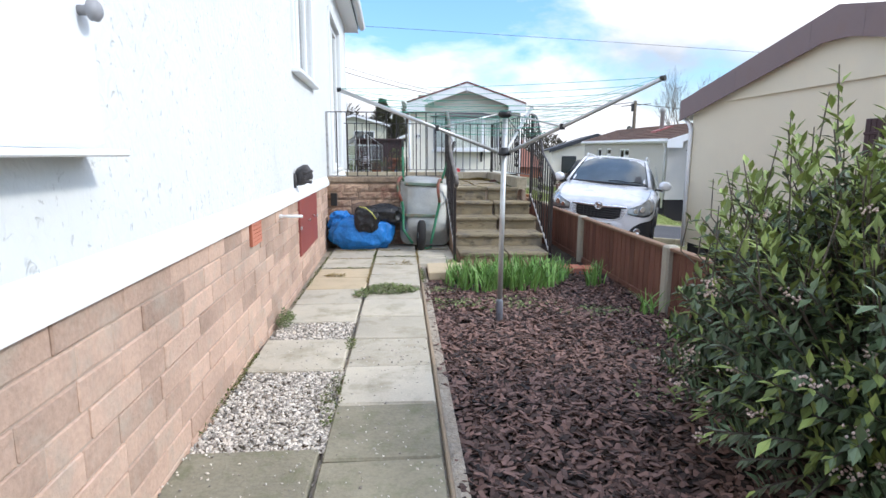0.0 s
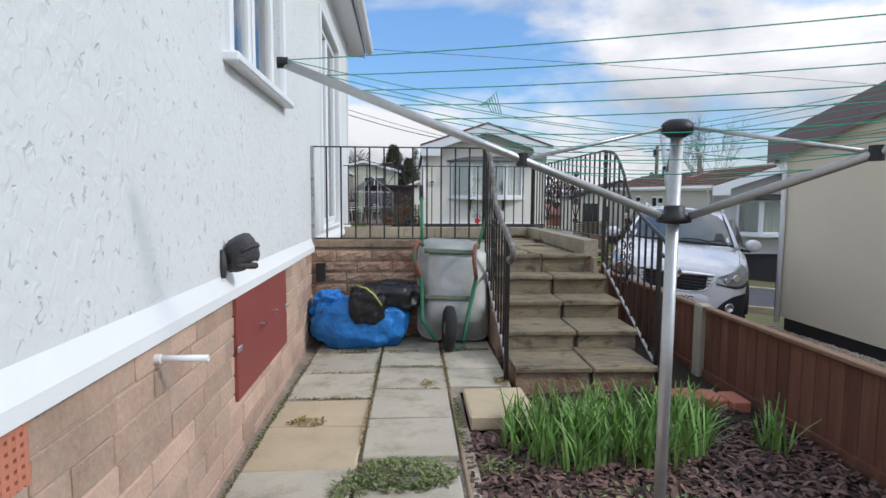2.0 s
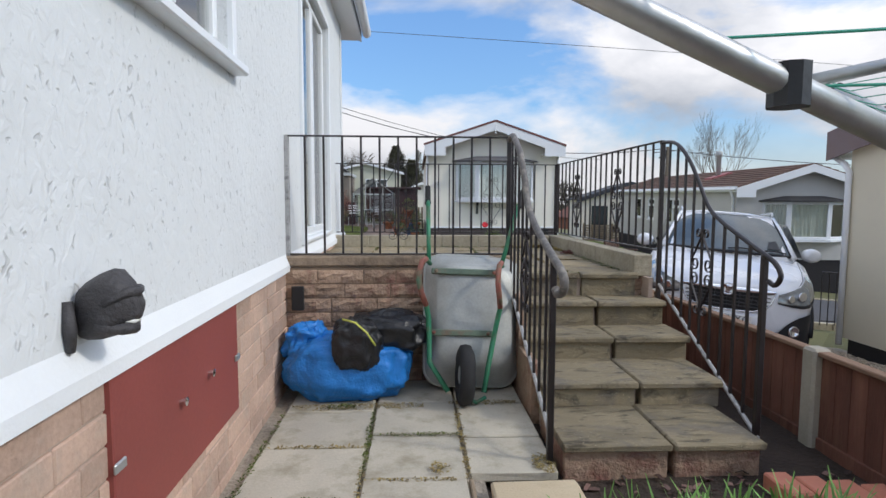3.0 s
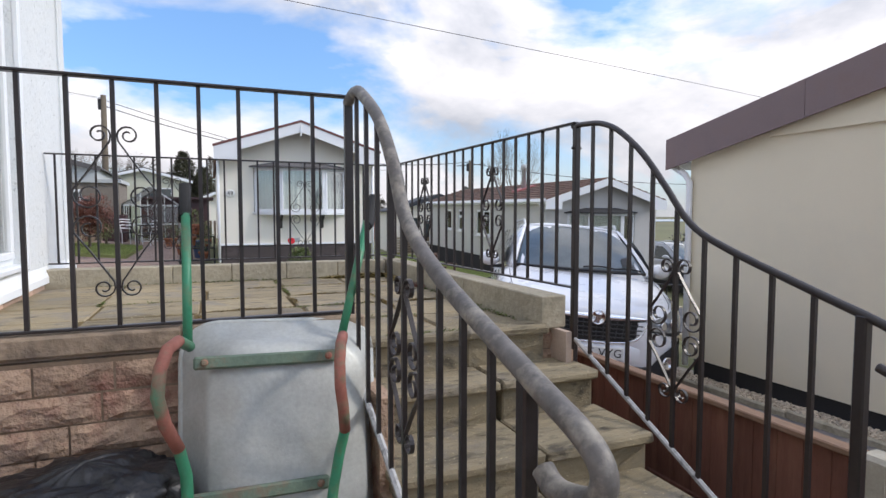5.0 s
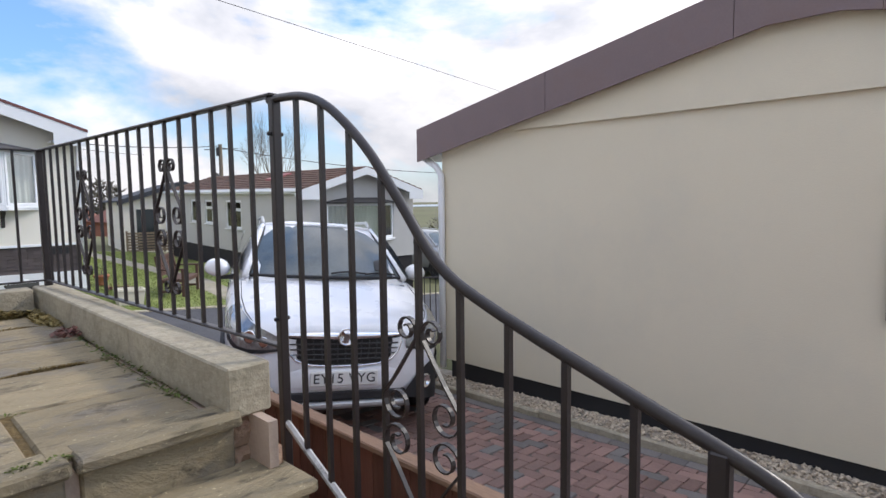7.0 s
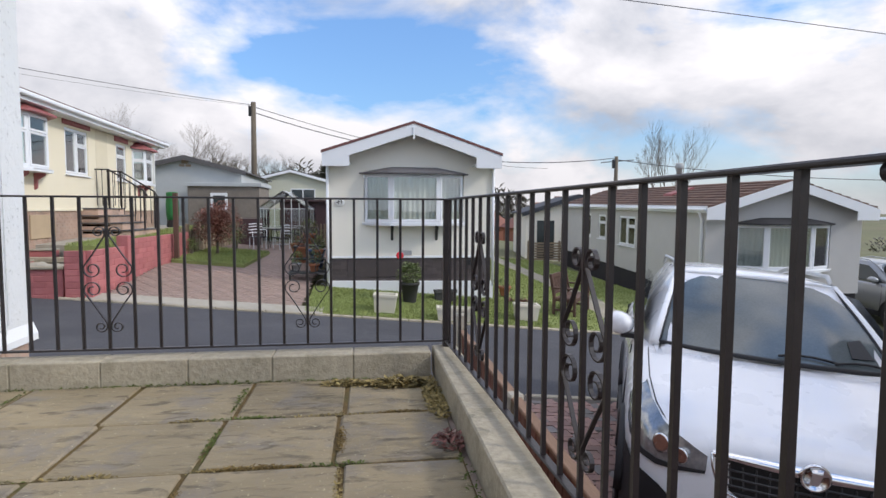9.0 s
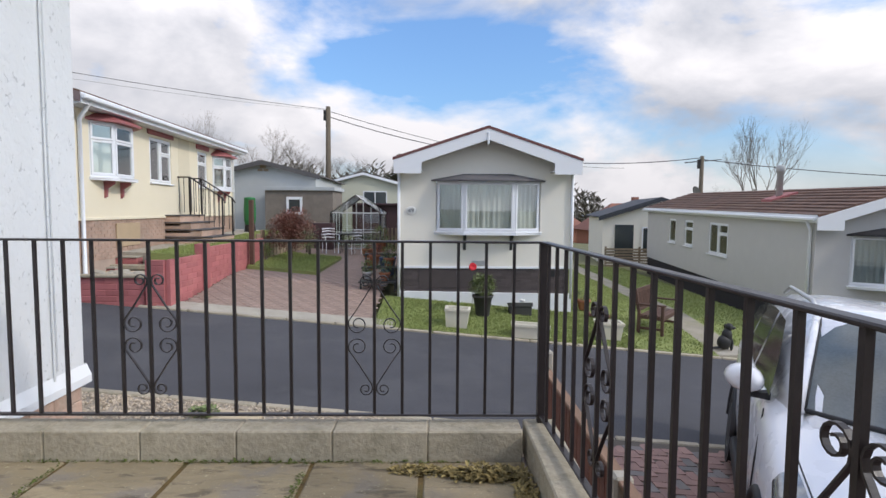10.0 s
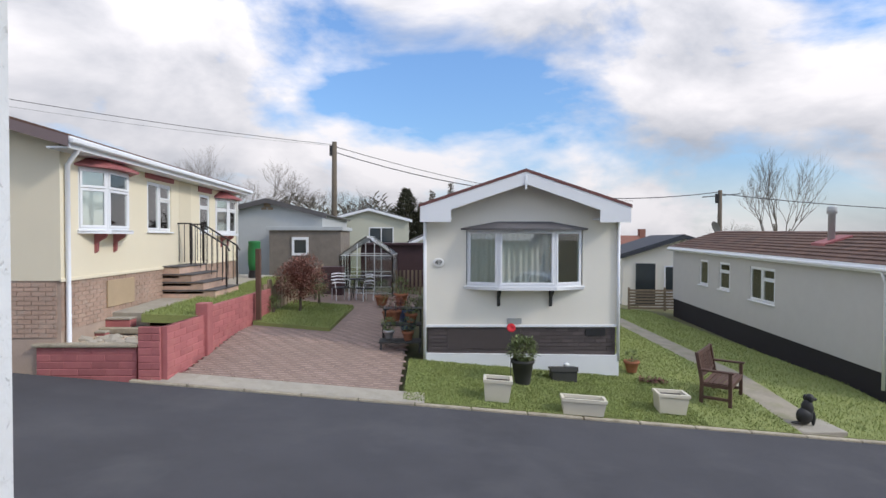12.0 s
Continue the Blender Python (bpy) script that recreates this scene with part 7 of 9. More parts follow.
def build_car(m, paint, label, plate=""):
    c = thing("car", label, "car", m)
    rows = []
    for p, q in zip(STATIONS, STATIONS[1:]):
        rows += [lerp_rows(STATIONS, p[-1] + (q[-1] - p[-1]) * k / 3) for k in range(3)]
    part("body", Geo().loft([car_ring(*r) for r in (rows + [STATIONS[-1]])][::-1]), paint, c, "", True)

    def cab(y, hw_b, z_b, hw_t, z_t):
        return [(hw_b, y, z_b), (hw_b * 0.5 + hw_t * 0.5 + 0.03, y, (z_b + z_t) / 2), (hw_t + 0.05, y, z_t - 0.09), (hw_t, y, z_t - 0.02), (hw_t * 0.5, y, z_t + 0.015), (-hw_t * 0.5, y, z_t + 0.015), (-hw_t, y, z_t - 0.02), (-hw_t - 0.05, y, z_t - 0.09), (-(hw_b * 0.5 + hw_t * 0.5 + 0.03), y, (z_b + z_t) / 2), (-hw_b, y, z_b)]
    cabs = [cab(0.90, 0.72, 1.10, 0.66, 1.16), cab(1.10, 0.78, 1.10, 0.64, 1.285), cab(1.40, 0.82, 1.10, 0.59, 1.455), cab(1.72, 0.84, 1.10, 0.555, 1.63), cab(1.82, 0.845, 1.10, 0.56, 1.682), cab(2.05, 0.845, 1.10, 0.56, 1.70), cab(2.5, 0.845, 1.10, 0.565, 1.71), cab(3.2, 0.845, 1.10, 0.56, 1.70), cab(3.7, 0.835, 1.10, 0.55, 1.64), cab(3.95, 0.81, 1.10, 0.55, 1.49), cab(4.2, 0.75, 1.08, 0.60, 1.16)]
    part("cabin", Geo().loft(cabs[::-1]), paint, c, "", True)
    # windscreen, curved across and up
    g = Geo()
    nu, nv = 14, 8

    def screen(u, k, off=0.0):
        w = 0.703 + (0.548 - 0.703) * k
        return (u * w, 0.885 + 0.87 * k + 0.13 * (1 - 0.5 * k) * abs(u) ** 2.4 - off * 0.5, 1.195 + 0.475 * k + 0.02 * math.sin(math.pi * k) - 0.022 * k * abs(u) ** 3 + off)
    for j in range(nv + 1):
        g.v += [screen(-1 + 2 * i / nu, j / nv) for i in range(nu + 1)]
    g.f += [(r * (nu + 1) + i, r * (nu + 1) + i + 1, (r + 1) * (nu + 1) + i + 1, (r + 1) * (nu + 1) + i) for r in range(nv) for i in range(nu)]
    part("windscreen", g, WINDSCREEN, c, "reflective windscreen", True)
    part("scuttle", Geo().tube([screen(-1 + 2 * i / 14, -0.012, 0.0) for i in range(15)], 0.016, 6), CARBLACK, c, "black plastic scuttle edge", True)
    part("header", Geo().tube([screen(-1 + 2 * i / 14, 1.012, 0.0) for i in range(15)], 0.022, 8), paint, c, "", True)
    part("permit_card", Geo().loft([[screen(0.66, 0.10, 0.006), screen(0.86, 0.10, 0.006), screen(0.84, 0.30, 0.006), screen(0.70, 0.26, 0.006)], [screen(0.66, 0.10, 0.009), screen(0.86, 0.10, 0.009), screen(0.84, 0.30, 0.009), screen(0.70, 0.26, 0.009)]]), BLACKPLASTIC, c, "dark card behind the windscreen")
    for u0, u1, k in ((0.02, 0.50, 0.03), (0.48, 0.93, 0.02)):
        part("wiper", Geo().tube([screen(u0 + (u1 - u0) * i / 5, k + 0.03 * math.sin(math.pi * i / 5), 0.014) for i in range(6)], 0.008, 6), CARBLACK, c, "", True)
    for s in (-1, 1):
        part("pillar", Geo().tube([screen(s * 1.035, -0.04, 0.0), screen(s * 1.035, 0.25), screen(s * 1.035, 0.5), screen(s * 1.035, 0.75), screen(s * 1.04, 1.02)], [0.034, 0.03, 0.028, 0.028, 0.026], 8), paint, c, "", True)
        part("pillar_seal", Geo().tube([screen(s * 0.995, k / 8, 0.004) for k in range(9)], 0.009, 6), CARBLACK, c, "", True)

        def side_glass(pts):
            q = [(s * (0.865 - 0.165 * (z - 1.10) / 0.6 + 0.012), y, z) for y, z in pts]
            part("side_window", Geo().add(q, [tuple(range(len(q))) if s < 0 else tuple(range(len(q)))[::-1]]), DARKGLASS, c)
        side_glass([(1.22, 1.18), (2.22, 1.17), (2.22, 1.60), (1.86, 1.585), (1.50, 1.40)])
        side_glass([(2.30, 1.17), (3.05, 1.19), (3.05, 1.60), (2.30, 1.605)])
        side_glass([(3.12, 1.20), (3.62, 1.28), (3.55, 1.50), (3.12, 1.59)])
        part("roof_rail", Geo().tube([(s * 0.565, 1.92, 1.675), (s * 0.572, 2.05, 1.735), (s * 0.57, 3.2, 1.745), (s * 0.56, 3.6, 1.67)], 0.018, 8), ALU, c, "silver roof rail", True)
        g = Geo()
        g.loft([[(s * (0.985 + w * math.cos(a)), 1.40 + d + 0.03 * math.cos(a) * s * s, 1.215 + h * math.sin(a) * (1.0 if math.sin(a) > 0 else 0.85)) for a in [2 * math.pi * k / 18 for k in range(18)]] for d, w, h in ((-0.075, 0.05, 0.035), (-0.06, 0.09, 0.068), (-0.01, 0.112, 0.09), (0.05, 0.118, 0.096), (0.07, 0.105, 0.085))])
        part("mirror", g, paint, c, "", True)
        part("mirror_arm", Geo().loft([[(s * 0.83, 1.36, 1.12), (s * 0.83, 1.46, 1.12), (s * 0.83, 1.46, 1.165), (s * 0.83, 1.36, 1.165)], [(s * 0.96, 1.38, 1.115), (s * 0.96, 1.45, 1.115), (s * 0.96, 1.45, 1.14), (s * 0.96, 1.38, 1.14)]]), CARBLACK, c)
        part("door_seam", Geo().tube([(s * 0.892, 1.20, 0.42), (s * 0.892, 1.18, 0.8), (s * 0.875, 1.22, 1.10)], 0.005, 5), CARBLACK, c)
        # headlamp swept along the wing, with a dark lower band
        lamp_rows = [(-0.012, 0.795, 0.715), (0.015, 0.825, 0.70), (0.06, 0.865, 0.70), (0.13, 0.90, 0.715), (0.22, 0.935, 0.735), (0.32, 0.965, 0.77), (0.43, 0.995, 0.83), (0.54, 1.02, 0.93)]
        for name, lo, hi, off, mt, lab in (("headlamp", 0.0, 1.0, 0.010, LENS, "clear swept headlamp"), ("lamp_band", -0.16, 0.04, 0.013, CARBLACK, "black band under the headlamp")):
            g = Geo()
            for y, zt, zb in lamp_rows:
                for j in range(6):
                    z = zb + (zt - zb) * (lo + (hi - lo) * j / 5)
                    x = 0.47 if y < 0 else skin(y, z)
                    g.v.append((s * (x + off), y - off, z))
            g.f += [tuple((i * 6 + j, i * 6 + j + 1, (i + 1) * 6 + j + 1, (i + 1) * 6 + j)[::s]) for i in range(7) for j in range(5)]
            part(name, g, mt, c, lab, True)
        for x_, z_, r_ in ((0.70, 0.80, 0.05), (0.60, 0.765, 0.04)):
            part("lamp_bowl", Geo().lathe([(r_, 0.0), (r_ * 1.02, 0.012), (r_ * 0.8, 0.014), (0.002, 0.006)], 18, pose(s * x_, 0.045 if x_ > 0.65 else 0.0, z_, 90, 0, s * 38)), CHROME, c, "chrome lamp bowl", True)
        # black bumper corner
        clad = [(-0.018, 0.47, 0.31, 0.36), (0.0, 0.58, 0.30, 0.50), (0.035, 0.0, 0.28, 0.575), (0.12, 0.0, 0.26, 0.61), (0.26, 0.0, 0.25, 0.62), (0.44, 0.0, 0.25, 0.66)]
        g = Geo()
        for y, x, zl, zh in clad:
            for j in range(4):
                z = zl + (zh - zl) * j / 3
                g.v.append((s * ((x or skin(y, z)) + 0.014), y - 0.014, z))
        g.f += [tuple((i * 4 + j, i * 4 + j + 1, (i + 1) * 4 + j + 1, (i + 1) * 4 + j)[::s]) for i in range(5) for j in range(3)]
        part("bumper_cladding", g, CARBLACK, c, "black plastic bumper corner", True)
        part("fog_lamp", Geo().lathe([(0.062, 0.0), (0.06, 0.018), (0.045, 0.022), (0.042, 0.010), (0.002, 0.008)], 18, pose(s * 0.655, -0.002, 0.43, 90, 0, s * 30)), CHROME, c, "round fog lamp", True)
        for yw in (0.80, 3.36):
            wm = pose(s * 0.80, yw, 0.335, 0, 90 * s, 0)
            t_ = part("tyre", Geo().lathe([(0.20, -0.10), (0.31, -0.10), (0.335, -0.07), (0.335, 0.07), (0.31, 0.10), (0.22, 0.10), (0.21, 0.06)], 30, wm), RUBBER, c, "", True)
            sp = Geo().lathe([(0.215, 0.085), (0.205, 0.10), (0.19, 0.075), (0.05, 0.07), (0.045, 0.085), (0.001, 0.085)], 26, wm)
            part("wheel", sp, CARSILVER, t_, "silver alloy wheel", True)
            for k in range(5):
                part("spoke", Geo().box(-0.022, 0.022, 0.04, 0.20, 0.072, 0.094, 0.006, wm @ pose(0, 0, 0, 0, 0, 72 * k)), CARSILVER, t_)
            part("wheel_arch", Geo().tube([(s * 0.884, yw + 0.385 * math.cos(a), 0.335 + 0.385 * math.sin(a)) for a in [math.pi * k / 14 for k in range(15)]], 0.035, 8), CARBLACK, c, "black wheel arch trim", True)
            part("wheel_well", Geo().lathe([(0.355, 0.0), (0.355, 0.012), (0.001, 0.013)], 26, pose(s * 0.886, yw, 0.335, 0, 90 * s, 0)), CARBLACK, c)
        part("sill", Geo().box(s * 0.84, s * 0.90, 1.15, 3.0, 0.22, 0.36, 0.015), CARBLACK, c)

    def front(x):
        return 0.0 + 0.06 * (abs(x) / 0.60) ** 3
    # grille: dark bowl, bars, chrome bar and badge
    def bowl(z, w):
        return [(x, front(x) - 0.014, z) for x in [-w + 2 * w * i / 12 for i in range(13)]]
    g = Geo()
    for r in (bowl(0.805, 0.445), bowl(0.72, 0.435), bowl(0.65, 0.39), bowl(0.60, 0.30), bowl(0.585, 0.20)):
        g.v += r
    g.f += [(r * 13 + i, (r + 1) * 13 + i, (r + 1) * 13 + i + 1, r * 13 + i + 1) for r in range(4) for i in range(12)]
    part("grille", g, INK, c, "black mesh grille")
    for z, w in ((0.745, 0.42), (0.705, 0.415), (0.665, 0.395), (0.628, 0.34)):
        part("grille_bar", Geo().tube([(x, front(x) - 0.022, z) for x in [-w + 2 * w * i / 12 for i in range(13)]], 0.006, 6), GRILLEBAR, c, "", True)
    for k in range(-6, 7):
        x = k * 0.062
        part("grille_slat", Geo().tube([(x, front(x) - 0.019, 0.77), (x * 0.95, front(x) - 0.019, 0.60 + 0.07 * (abs(k) / 6) ** 2)], 0.005, 6), GRILLEBAR, c)
    g = Geo()     # broad chrome bar, deepest at the badge
    n = 18
    for i in range(n + 1):
        x = -0.455 + 0.91 * i / n
        dz = 0.030 * (1 - 0.55 * (abs(x) / 0.455) ** 2)
        zc = 0.80 + 0.012 * (abs(x) / 0.455)
        g.v += [(x, front(x) - 0.012, zc + dz), (x, front(x) - 0.036, zc + dz * 0.6), (x, front(x) - 0.040, zc - dz * 0.5), (x, front(x) - 0.014, zc - dz)]
    g.f += [(i * 4 + j, i * 4 + j + 1, i * 4 + 5 + j, i * 4 + 4 + j) for i in range(n) for j in range(3)]
    part("chrome_bar", g, CHROME, c, "broad chrome grille bar", True)
    loop = [(-0.455, 0.815), (-0.452, 0.75), (-0.425, 0.68), (-0.37, 0.62), (-0.26, 0.585), (-0.10, 0.573), (0.10, 0.573), (0.26, 0.585), (0.37, 0.62), (0.425, 0.68), (0.452, 0.75), (0.455, 0.815)]
    part("grille_trim", Geo().tube([(x, front(x) - 0.018, z) for x, z in loop], 0.009, 8), CHROME, c, "thin chrome grille edge", True)
    part("badge", Geo().lathe([(0.068, 0.0), (0.070, 0.016), (0.059, 0.022), (0.054, 0.010), (0.001, 0.009)], 26, pose(0, -0.034, 0.802, 90, 0, 0)), CHROME, c, "round chrome badge", True)
    part("badge_core", Geo().prism([(-0.03, 0.772), (0.015, 0.772), (0.03, 0.828), (-0.015, 0.828)], -0.058, -0.04, "xz"), CHROME, c)
    part("bumper", Geo().loft([[(x, front(x) + dy, z) for x in [-0.60 + 1.2 * i / 12 for i in range(13)]] for dy, z in ((0.06, 0.60), (-0.004, 0.575), (-0.020, 0.53), (-0.020, 0.42), (-0.004, 0.38), (0.06, 0.375))], False, False), paint, c, "", True)
    if plate:
        p = part("number_plate", Geo().box(-0.26, 0.26, -0.036, -0.016, 0.425, 0.536, 0.006), PLATE, c, "white front number plate reading EY15 VYG")
        lettering(plate, 0.105, pose(0, -0.039, 0.480, 90, 0, 0), p, 0.002, INK, 1.08)
    part("lower_grille", Geo().box(-0.50, 0.50, -0.012, 0.2, 0.30, 0.385, 0.02), CARBLACK, c, "black lower grille")
    part("skid_plate", Geo().box(-0.52, 0.52, -0.01, 0.2, 0.235, 0.295, 0.02), ALU, c, "silver skid plate")
    for s in (-1, 1):     # shut line of the bonnet
        part("bonnet_seam", Geo().tube([(s * skin(y, 1.3) * 0.985, y, lerp_rows(STATIONS, y)[2] + 0.36 * (lerp_rows(STATIONS, y)[3] - lerp_rows(STATIONS, y)[2])) for y in (0.10, 0.2, 0.3, 0.45, 0.6, 0.75, 0.9, 1.0)], 0.0045, 5), CARBLACK, c, "", True)
    return c


WINDSCREEN = mat("windscreen", (0.10, 0.12, 0.125), 0.05, var=0.3, scale=2.5, bump=0, spec=0.6)
GRILLEBAR = mat("grille_plastic", (0.05, 0.05, 0.053), 0.4, var=0.1, bump=0)
CARZ = land(3.465, 8.449) + 0.02
build_car(pose(3.465, 8.449, CARZ, -2.8, 4.6, -26.3), CARWHITE, "white compact SUV parked nose-in on the driveway", "EY15 VYG")
build_car(pose(16.5, 18.5, land(16.0, 18.5) + 0.02, 1.5, 2.0, -3), CARSILVER, "silver estate car parked across the road")

# ---- lawn, drive and planting at number forty-nine ----
def lawn(name, x0, x1, y0, y1, label, blades, dz=0.03, height=0.05, cut=None, z=land):
    strip(name, x0, x1, y0, y1, z, TURF, label, "lawn", 0.4, dz, 0.15)
    g = Geo()
    for _ in range(blades):
        x, y = random.uniform(x0, x1), random.uniform(y0, y1)
        h = height * random.uniform(0.5, 1.3)
        a = random.uniform(0, 6.283)
        k = len(g.v)
        w = 0.009
        zz = z(x, y) + dz
        g.v += [(x - w * math.cos(a), y - w * math.sin(a), zz), (x + w * math.cos(a), y + w * math.sin(a), zz), (x + random.uniform(-0.03, 0.03), y + random.uniform(-0.03, 0.03), zz + h)]
        g.f.append((k, k + 1, k + 2))
    whole("grass", g, GRASS, "short green grass blades of the lawn", "grass", kind="stuff")


lawn("lawn_front", 0.15, 5.2, 16.98, 19.1, "green front lawn sloping to the road", 36000, height=0.035)
lawn("lawn_side", 5.2, 6.72, 16.98, 30, "green lawn beside the pale home", 22000, height=0.035)
lawn("lawn_corner", 4.42, 5.2, 19.1, 30, "green lawn beside the pale home", 8000, height=0.035)
lawn("lawn_verge", 7.42, 9.6, 16.98, 31, "patchy green verge below the grey home", 18000)
strip("side_path", 6.72, 7.42, 16.98, 33, land, mat("worn_path", (0.30, 0.27, 0.21), 0.95, var=0.25, bump=0.5, stain=(0.18, 0.19, 0.09), stain_scale=1.6, stain_amount=0.7), "worn concrete path between the homes", "path", 0.5, 0.03)
g = Geo()
blocks49 = thing("driveway", "pale red block paved driveway of number forty-nine", "driveway", kind="structure")
part("bed", Geo().grid([-3.55 + 0.4 * i for i in range(10)], [17.0 + 0.5 * i for i in range(27)], lambda x, y: land(x, y) + 0.028), mat("pale_joint_sand", (0.26, 0.19, 0.155), 0.95, var=0.2, bump=0.3), blocks49)
PALEBLOCK = mat("pale_red_block", (0.37, 0.27, 0.225), 0.9, var=0.22, scale=0.8, bump=0.4, island=0.12, stain=(0.29, 0.23, 0.19), stain_scale=0.7, stain_amount=0.5)
for i in range(-36, 2):
    for j in range(172, 290):
        k = (i + j) % 4
        x, y = i * 0.1, j * 0.1
        if k not in (0, 2) or x > 0.0 - 0.02 * (y - 17) or (y > 20.6 and x < -1.75 + 0.03 * (y - 20)):
            continue
        m_ = pose(x, y, land(x + 0.08, y + 0.05) + 0.035, 0, DT, 0) if k == 0 else pose(x + 0.1, y, land(x + 0.08, y + 0.05) + 0.035, 0, DT, 90)
        g.box(0.003, 0.197, 0.003, 0.097, -0.02, 0, 0, m_)
part("paving_blocks", g, PALEBLOCK, blocks49)["kind"] = "stuff"
part("apron", Geo().grid([-3.9 + 0.4 * i for i in range(12)], [16.9, 17.35], lambda x, y: land(x, y) + 0.04), CONCRETE, blocks49, "pale concrete apron strip")
lawn("lawn_patch", -3.55, -1.78, 20.9, 24.8, "small green lawn patch by the drive", 9000, z=lambda x, y: land(x, y) + 0.08)


def trough(x, y, w, d, h, rz, label):
    e = thing("planter", label, "planter", pose(x, y, land(x, y) + 0.03, 0, 3, rz), group="cream planters")
    a, b = (w / 2, d / 2), (w / 2 - 0.03, d / 2 - 0.03)
    rings = [[(sx * q * p[0], sy * q * p[1], z) for sx, sy in ((1, -1), (1, 1), (-1, 1), (-1, -1))] for p, q, z in ((b, 1, 0), (a, 1, h - 0.05), ((a[0] + 0.015, a[1] + 0.015), 1, h - 0.05), ((a[0] + 0.015, a[1] + 0.015), 1, h), ((b[0], b[1]), 1, h), ((b[0] - 0.01, b[1] - 0.01), 1, h - 0.06))]
    part("box", Geo().loft(rings), PLANTER, e)
    part("soil", Geo().box(-b[0] + 0.012, b[0] - 0.012, -b[1] + 0.012, b[1] - 0.012, h - 0.07, h - 0.05), SOIL, e)
    return e


trough(1.72, 17.35, 0.46, 0.36, 0.37, -6, "square cream plastic planter on the lawn edge")
trough(3.10, 17.05, 0.70, 0.28, 0.27, -6, "long cream plastic trough on the lawn edge")
trough(4.72, 17.45, 0.50, 0.36, 0.34, -4, "square cream plastic planter on the lawn edge")


def leaf_ball(g, c, r, n, size, squash=1.0, seed=0.0):
    for _ in range(n):
        d = Vector((random.gauss(0, 1), random.gauss(0, 1), random.gauss(0, 1))).normalized()
        f = random.uniform(0.55, 1.0) * (1 + 0.3 * noise.noise(d * 2 + Vector((seed, 0, 0))))
        p = Vector(c) + Vector((d.x * r, d.y * r, d.z * r * squash)) * f
        q = p + (d + Vector((random.uniform(-1, 1), random.uniform(-1, 1), random.uniform(-0.5, 1)))).normalized() * size
        leaf(g, p, q, size * 0.5)


def pot_profile(r0, r1, h):
    return [(r0 * 0.95, 0), (r0, 0.02), (r1, h - 0.06), (r1 + 0.02, h - 0.055), (r1 + 0.022, h), (r1 - 0.01, h), (r1 - 0.015, h - 0.05), (0.001, h - 0.05)]


def potted(x, y, z, r0, r1, h, potmat, leafmat, lr, lh, label, n=500, size=0.07):
    e = thing("potted_plant", label, "plant", pose(x, y, z))
    part("pot", Geo().lathe(pot_profile(r0, r1, h), 22), potmat, e, "", True)
    g = Geo()
    leaf_ball(g, (0, 0, h + lh * 0.45), lr, n, size, lh / lr * 0.55, x)
    part("foliage", g, leafmat, e)
    part("stem", Geo().tube([(0, 0, h - 0.06), (0.01, 0, h + lh * 0.5)], 0.012, 6), BARK, e)
    return e


pz = land(2.30, 18.2) + 0.02
pp = potted(2.30, 18.25, pz, 0.14, 0.20, 0.46, GREYPOT, LEAFMID, 0.27, 0.42, "dark pot with a variegated shrub on the lawn", 900, 0.07)
poppy = part("poppy_stake", Geo().tube([(-0.22, 0.0, 0.1), (-0.22, 0.0, 1.02)], 0.006, 6), WIRE, pp)
part("poppy", Geo().lathe([(0.01, 0.0), (0.06, 0.02), (0.085, 0.05), (0.07, 0.06), (0.03, 0.035), (0.001, 0.03)], 14, pose(-0.22, 0, 1.04, 70, 0, 0)), POPPY, pp, "red artificial poppy", True)
box = thing("utility_box", "dark grey lidded utility box with a white stone", "box", pose(3.15, 18.65, land(3.1, 18.6)))
part("body", Geo().box(-0.24, 0.24, -0.14, 0.14, 0.0, 0.22, 0.01), GREYPOT, box)
part("lid", Geo().prism([(-0.16, 0.22), (0.16, 0.22), (0.16, 0.25), (-0.14, 0.30)], -0.26, 0.26, "yz"), GREYPOT, box)
stone = whole("white_stone", Geo().add(*ico(0.07, 0.6), pose(3.2, 18.6, land(3.1, 18.6) + 0.33)), PLATE, "white painted stone on the utility box", "stone", smooth=True)

bench = thing("garden_bench", "dark stained wooden garden bench on the lawn", "bench", pose(6.05, 18.30, land(6.0, 18.3) + 0.03, 0, 0, 52))
BW = 1.15
for s in (-1, 1):
    x = s * (BW / 2 - 0.04)
    part("front_leg", Geo().box(x - 0.03, x + 0.03, -0.28, -0.22, 0, 0.60, 0.006), BENCHWOOD, bench)
    part("back_leg", Geo().prism([(0.20, 0), (0.26, 0), (0.25, 0.42), (0.34, 0.92), (0.28, 0.92), (0.19, 0.42)], x - 0.03, x + 0.03, "yz"), BENCHWOOD, bench)
    part("arm_rest", Geo().box(x - 0.04, x + 0.04, -0.31, 0.27, 0.60, 0.635, 0.008), BENCHWOOD, bench)
    part("side_rail", Geo().box(x - 0.02, x + 0.02, -0.22, 0.20, 0.32, 0.38, 0.004).box(x - 0.02, x + 0.02, -0.24, 0.22, 0.10, 0.15, 0.004), BENCHWOOD, bench)
for k in range(6):
    part("seat_slat", Geo().box(-BW / 2 + 0.02, BW / 2 - 0.02, -0.28 + 0.083 * k, -0.21 + 0.083 * k, 0.385, 0.405, 0.004), BENCHWOOD, bench)
part("top_rail", Geo().box(-BW / 2 + 0.07, BW / 2 - 0.07, 0.29, 0.33, 0.84, 0.92, 0.006), BENCHWOOD, bench)
part("lower_back_rail", Geo().box(-BW / 2 + 0.07, BW / 2 - 0.07, 0.215, 0.25, 0.47, 0.53, 0.006), BENCHWOOD, bench)
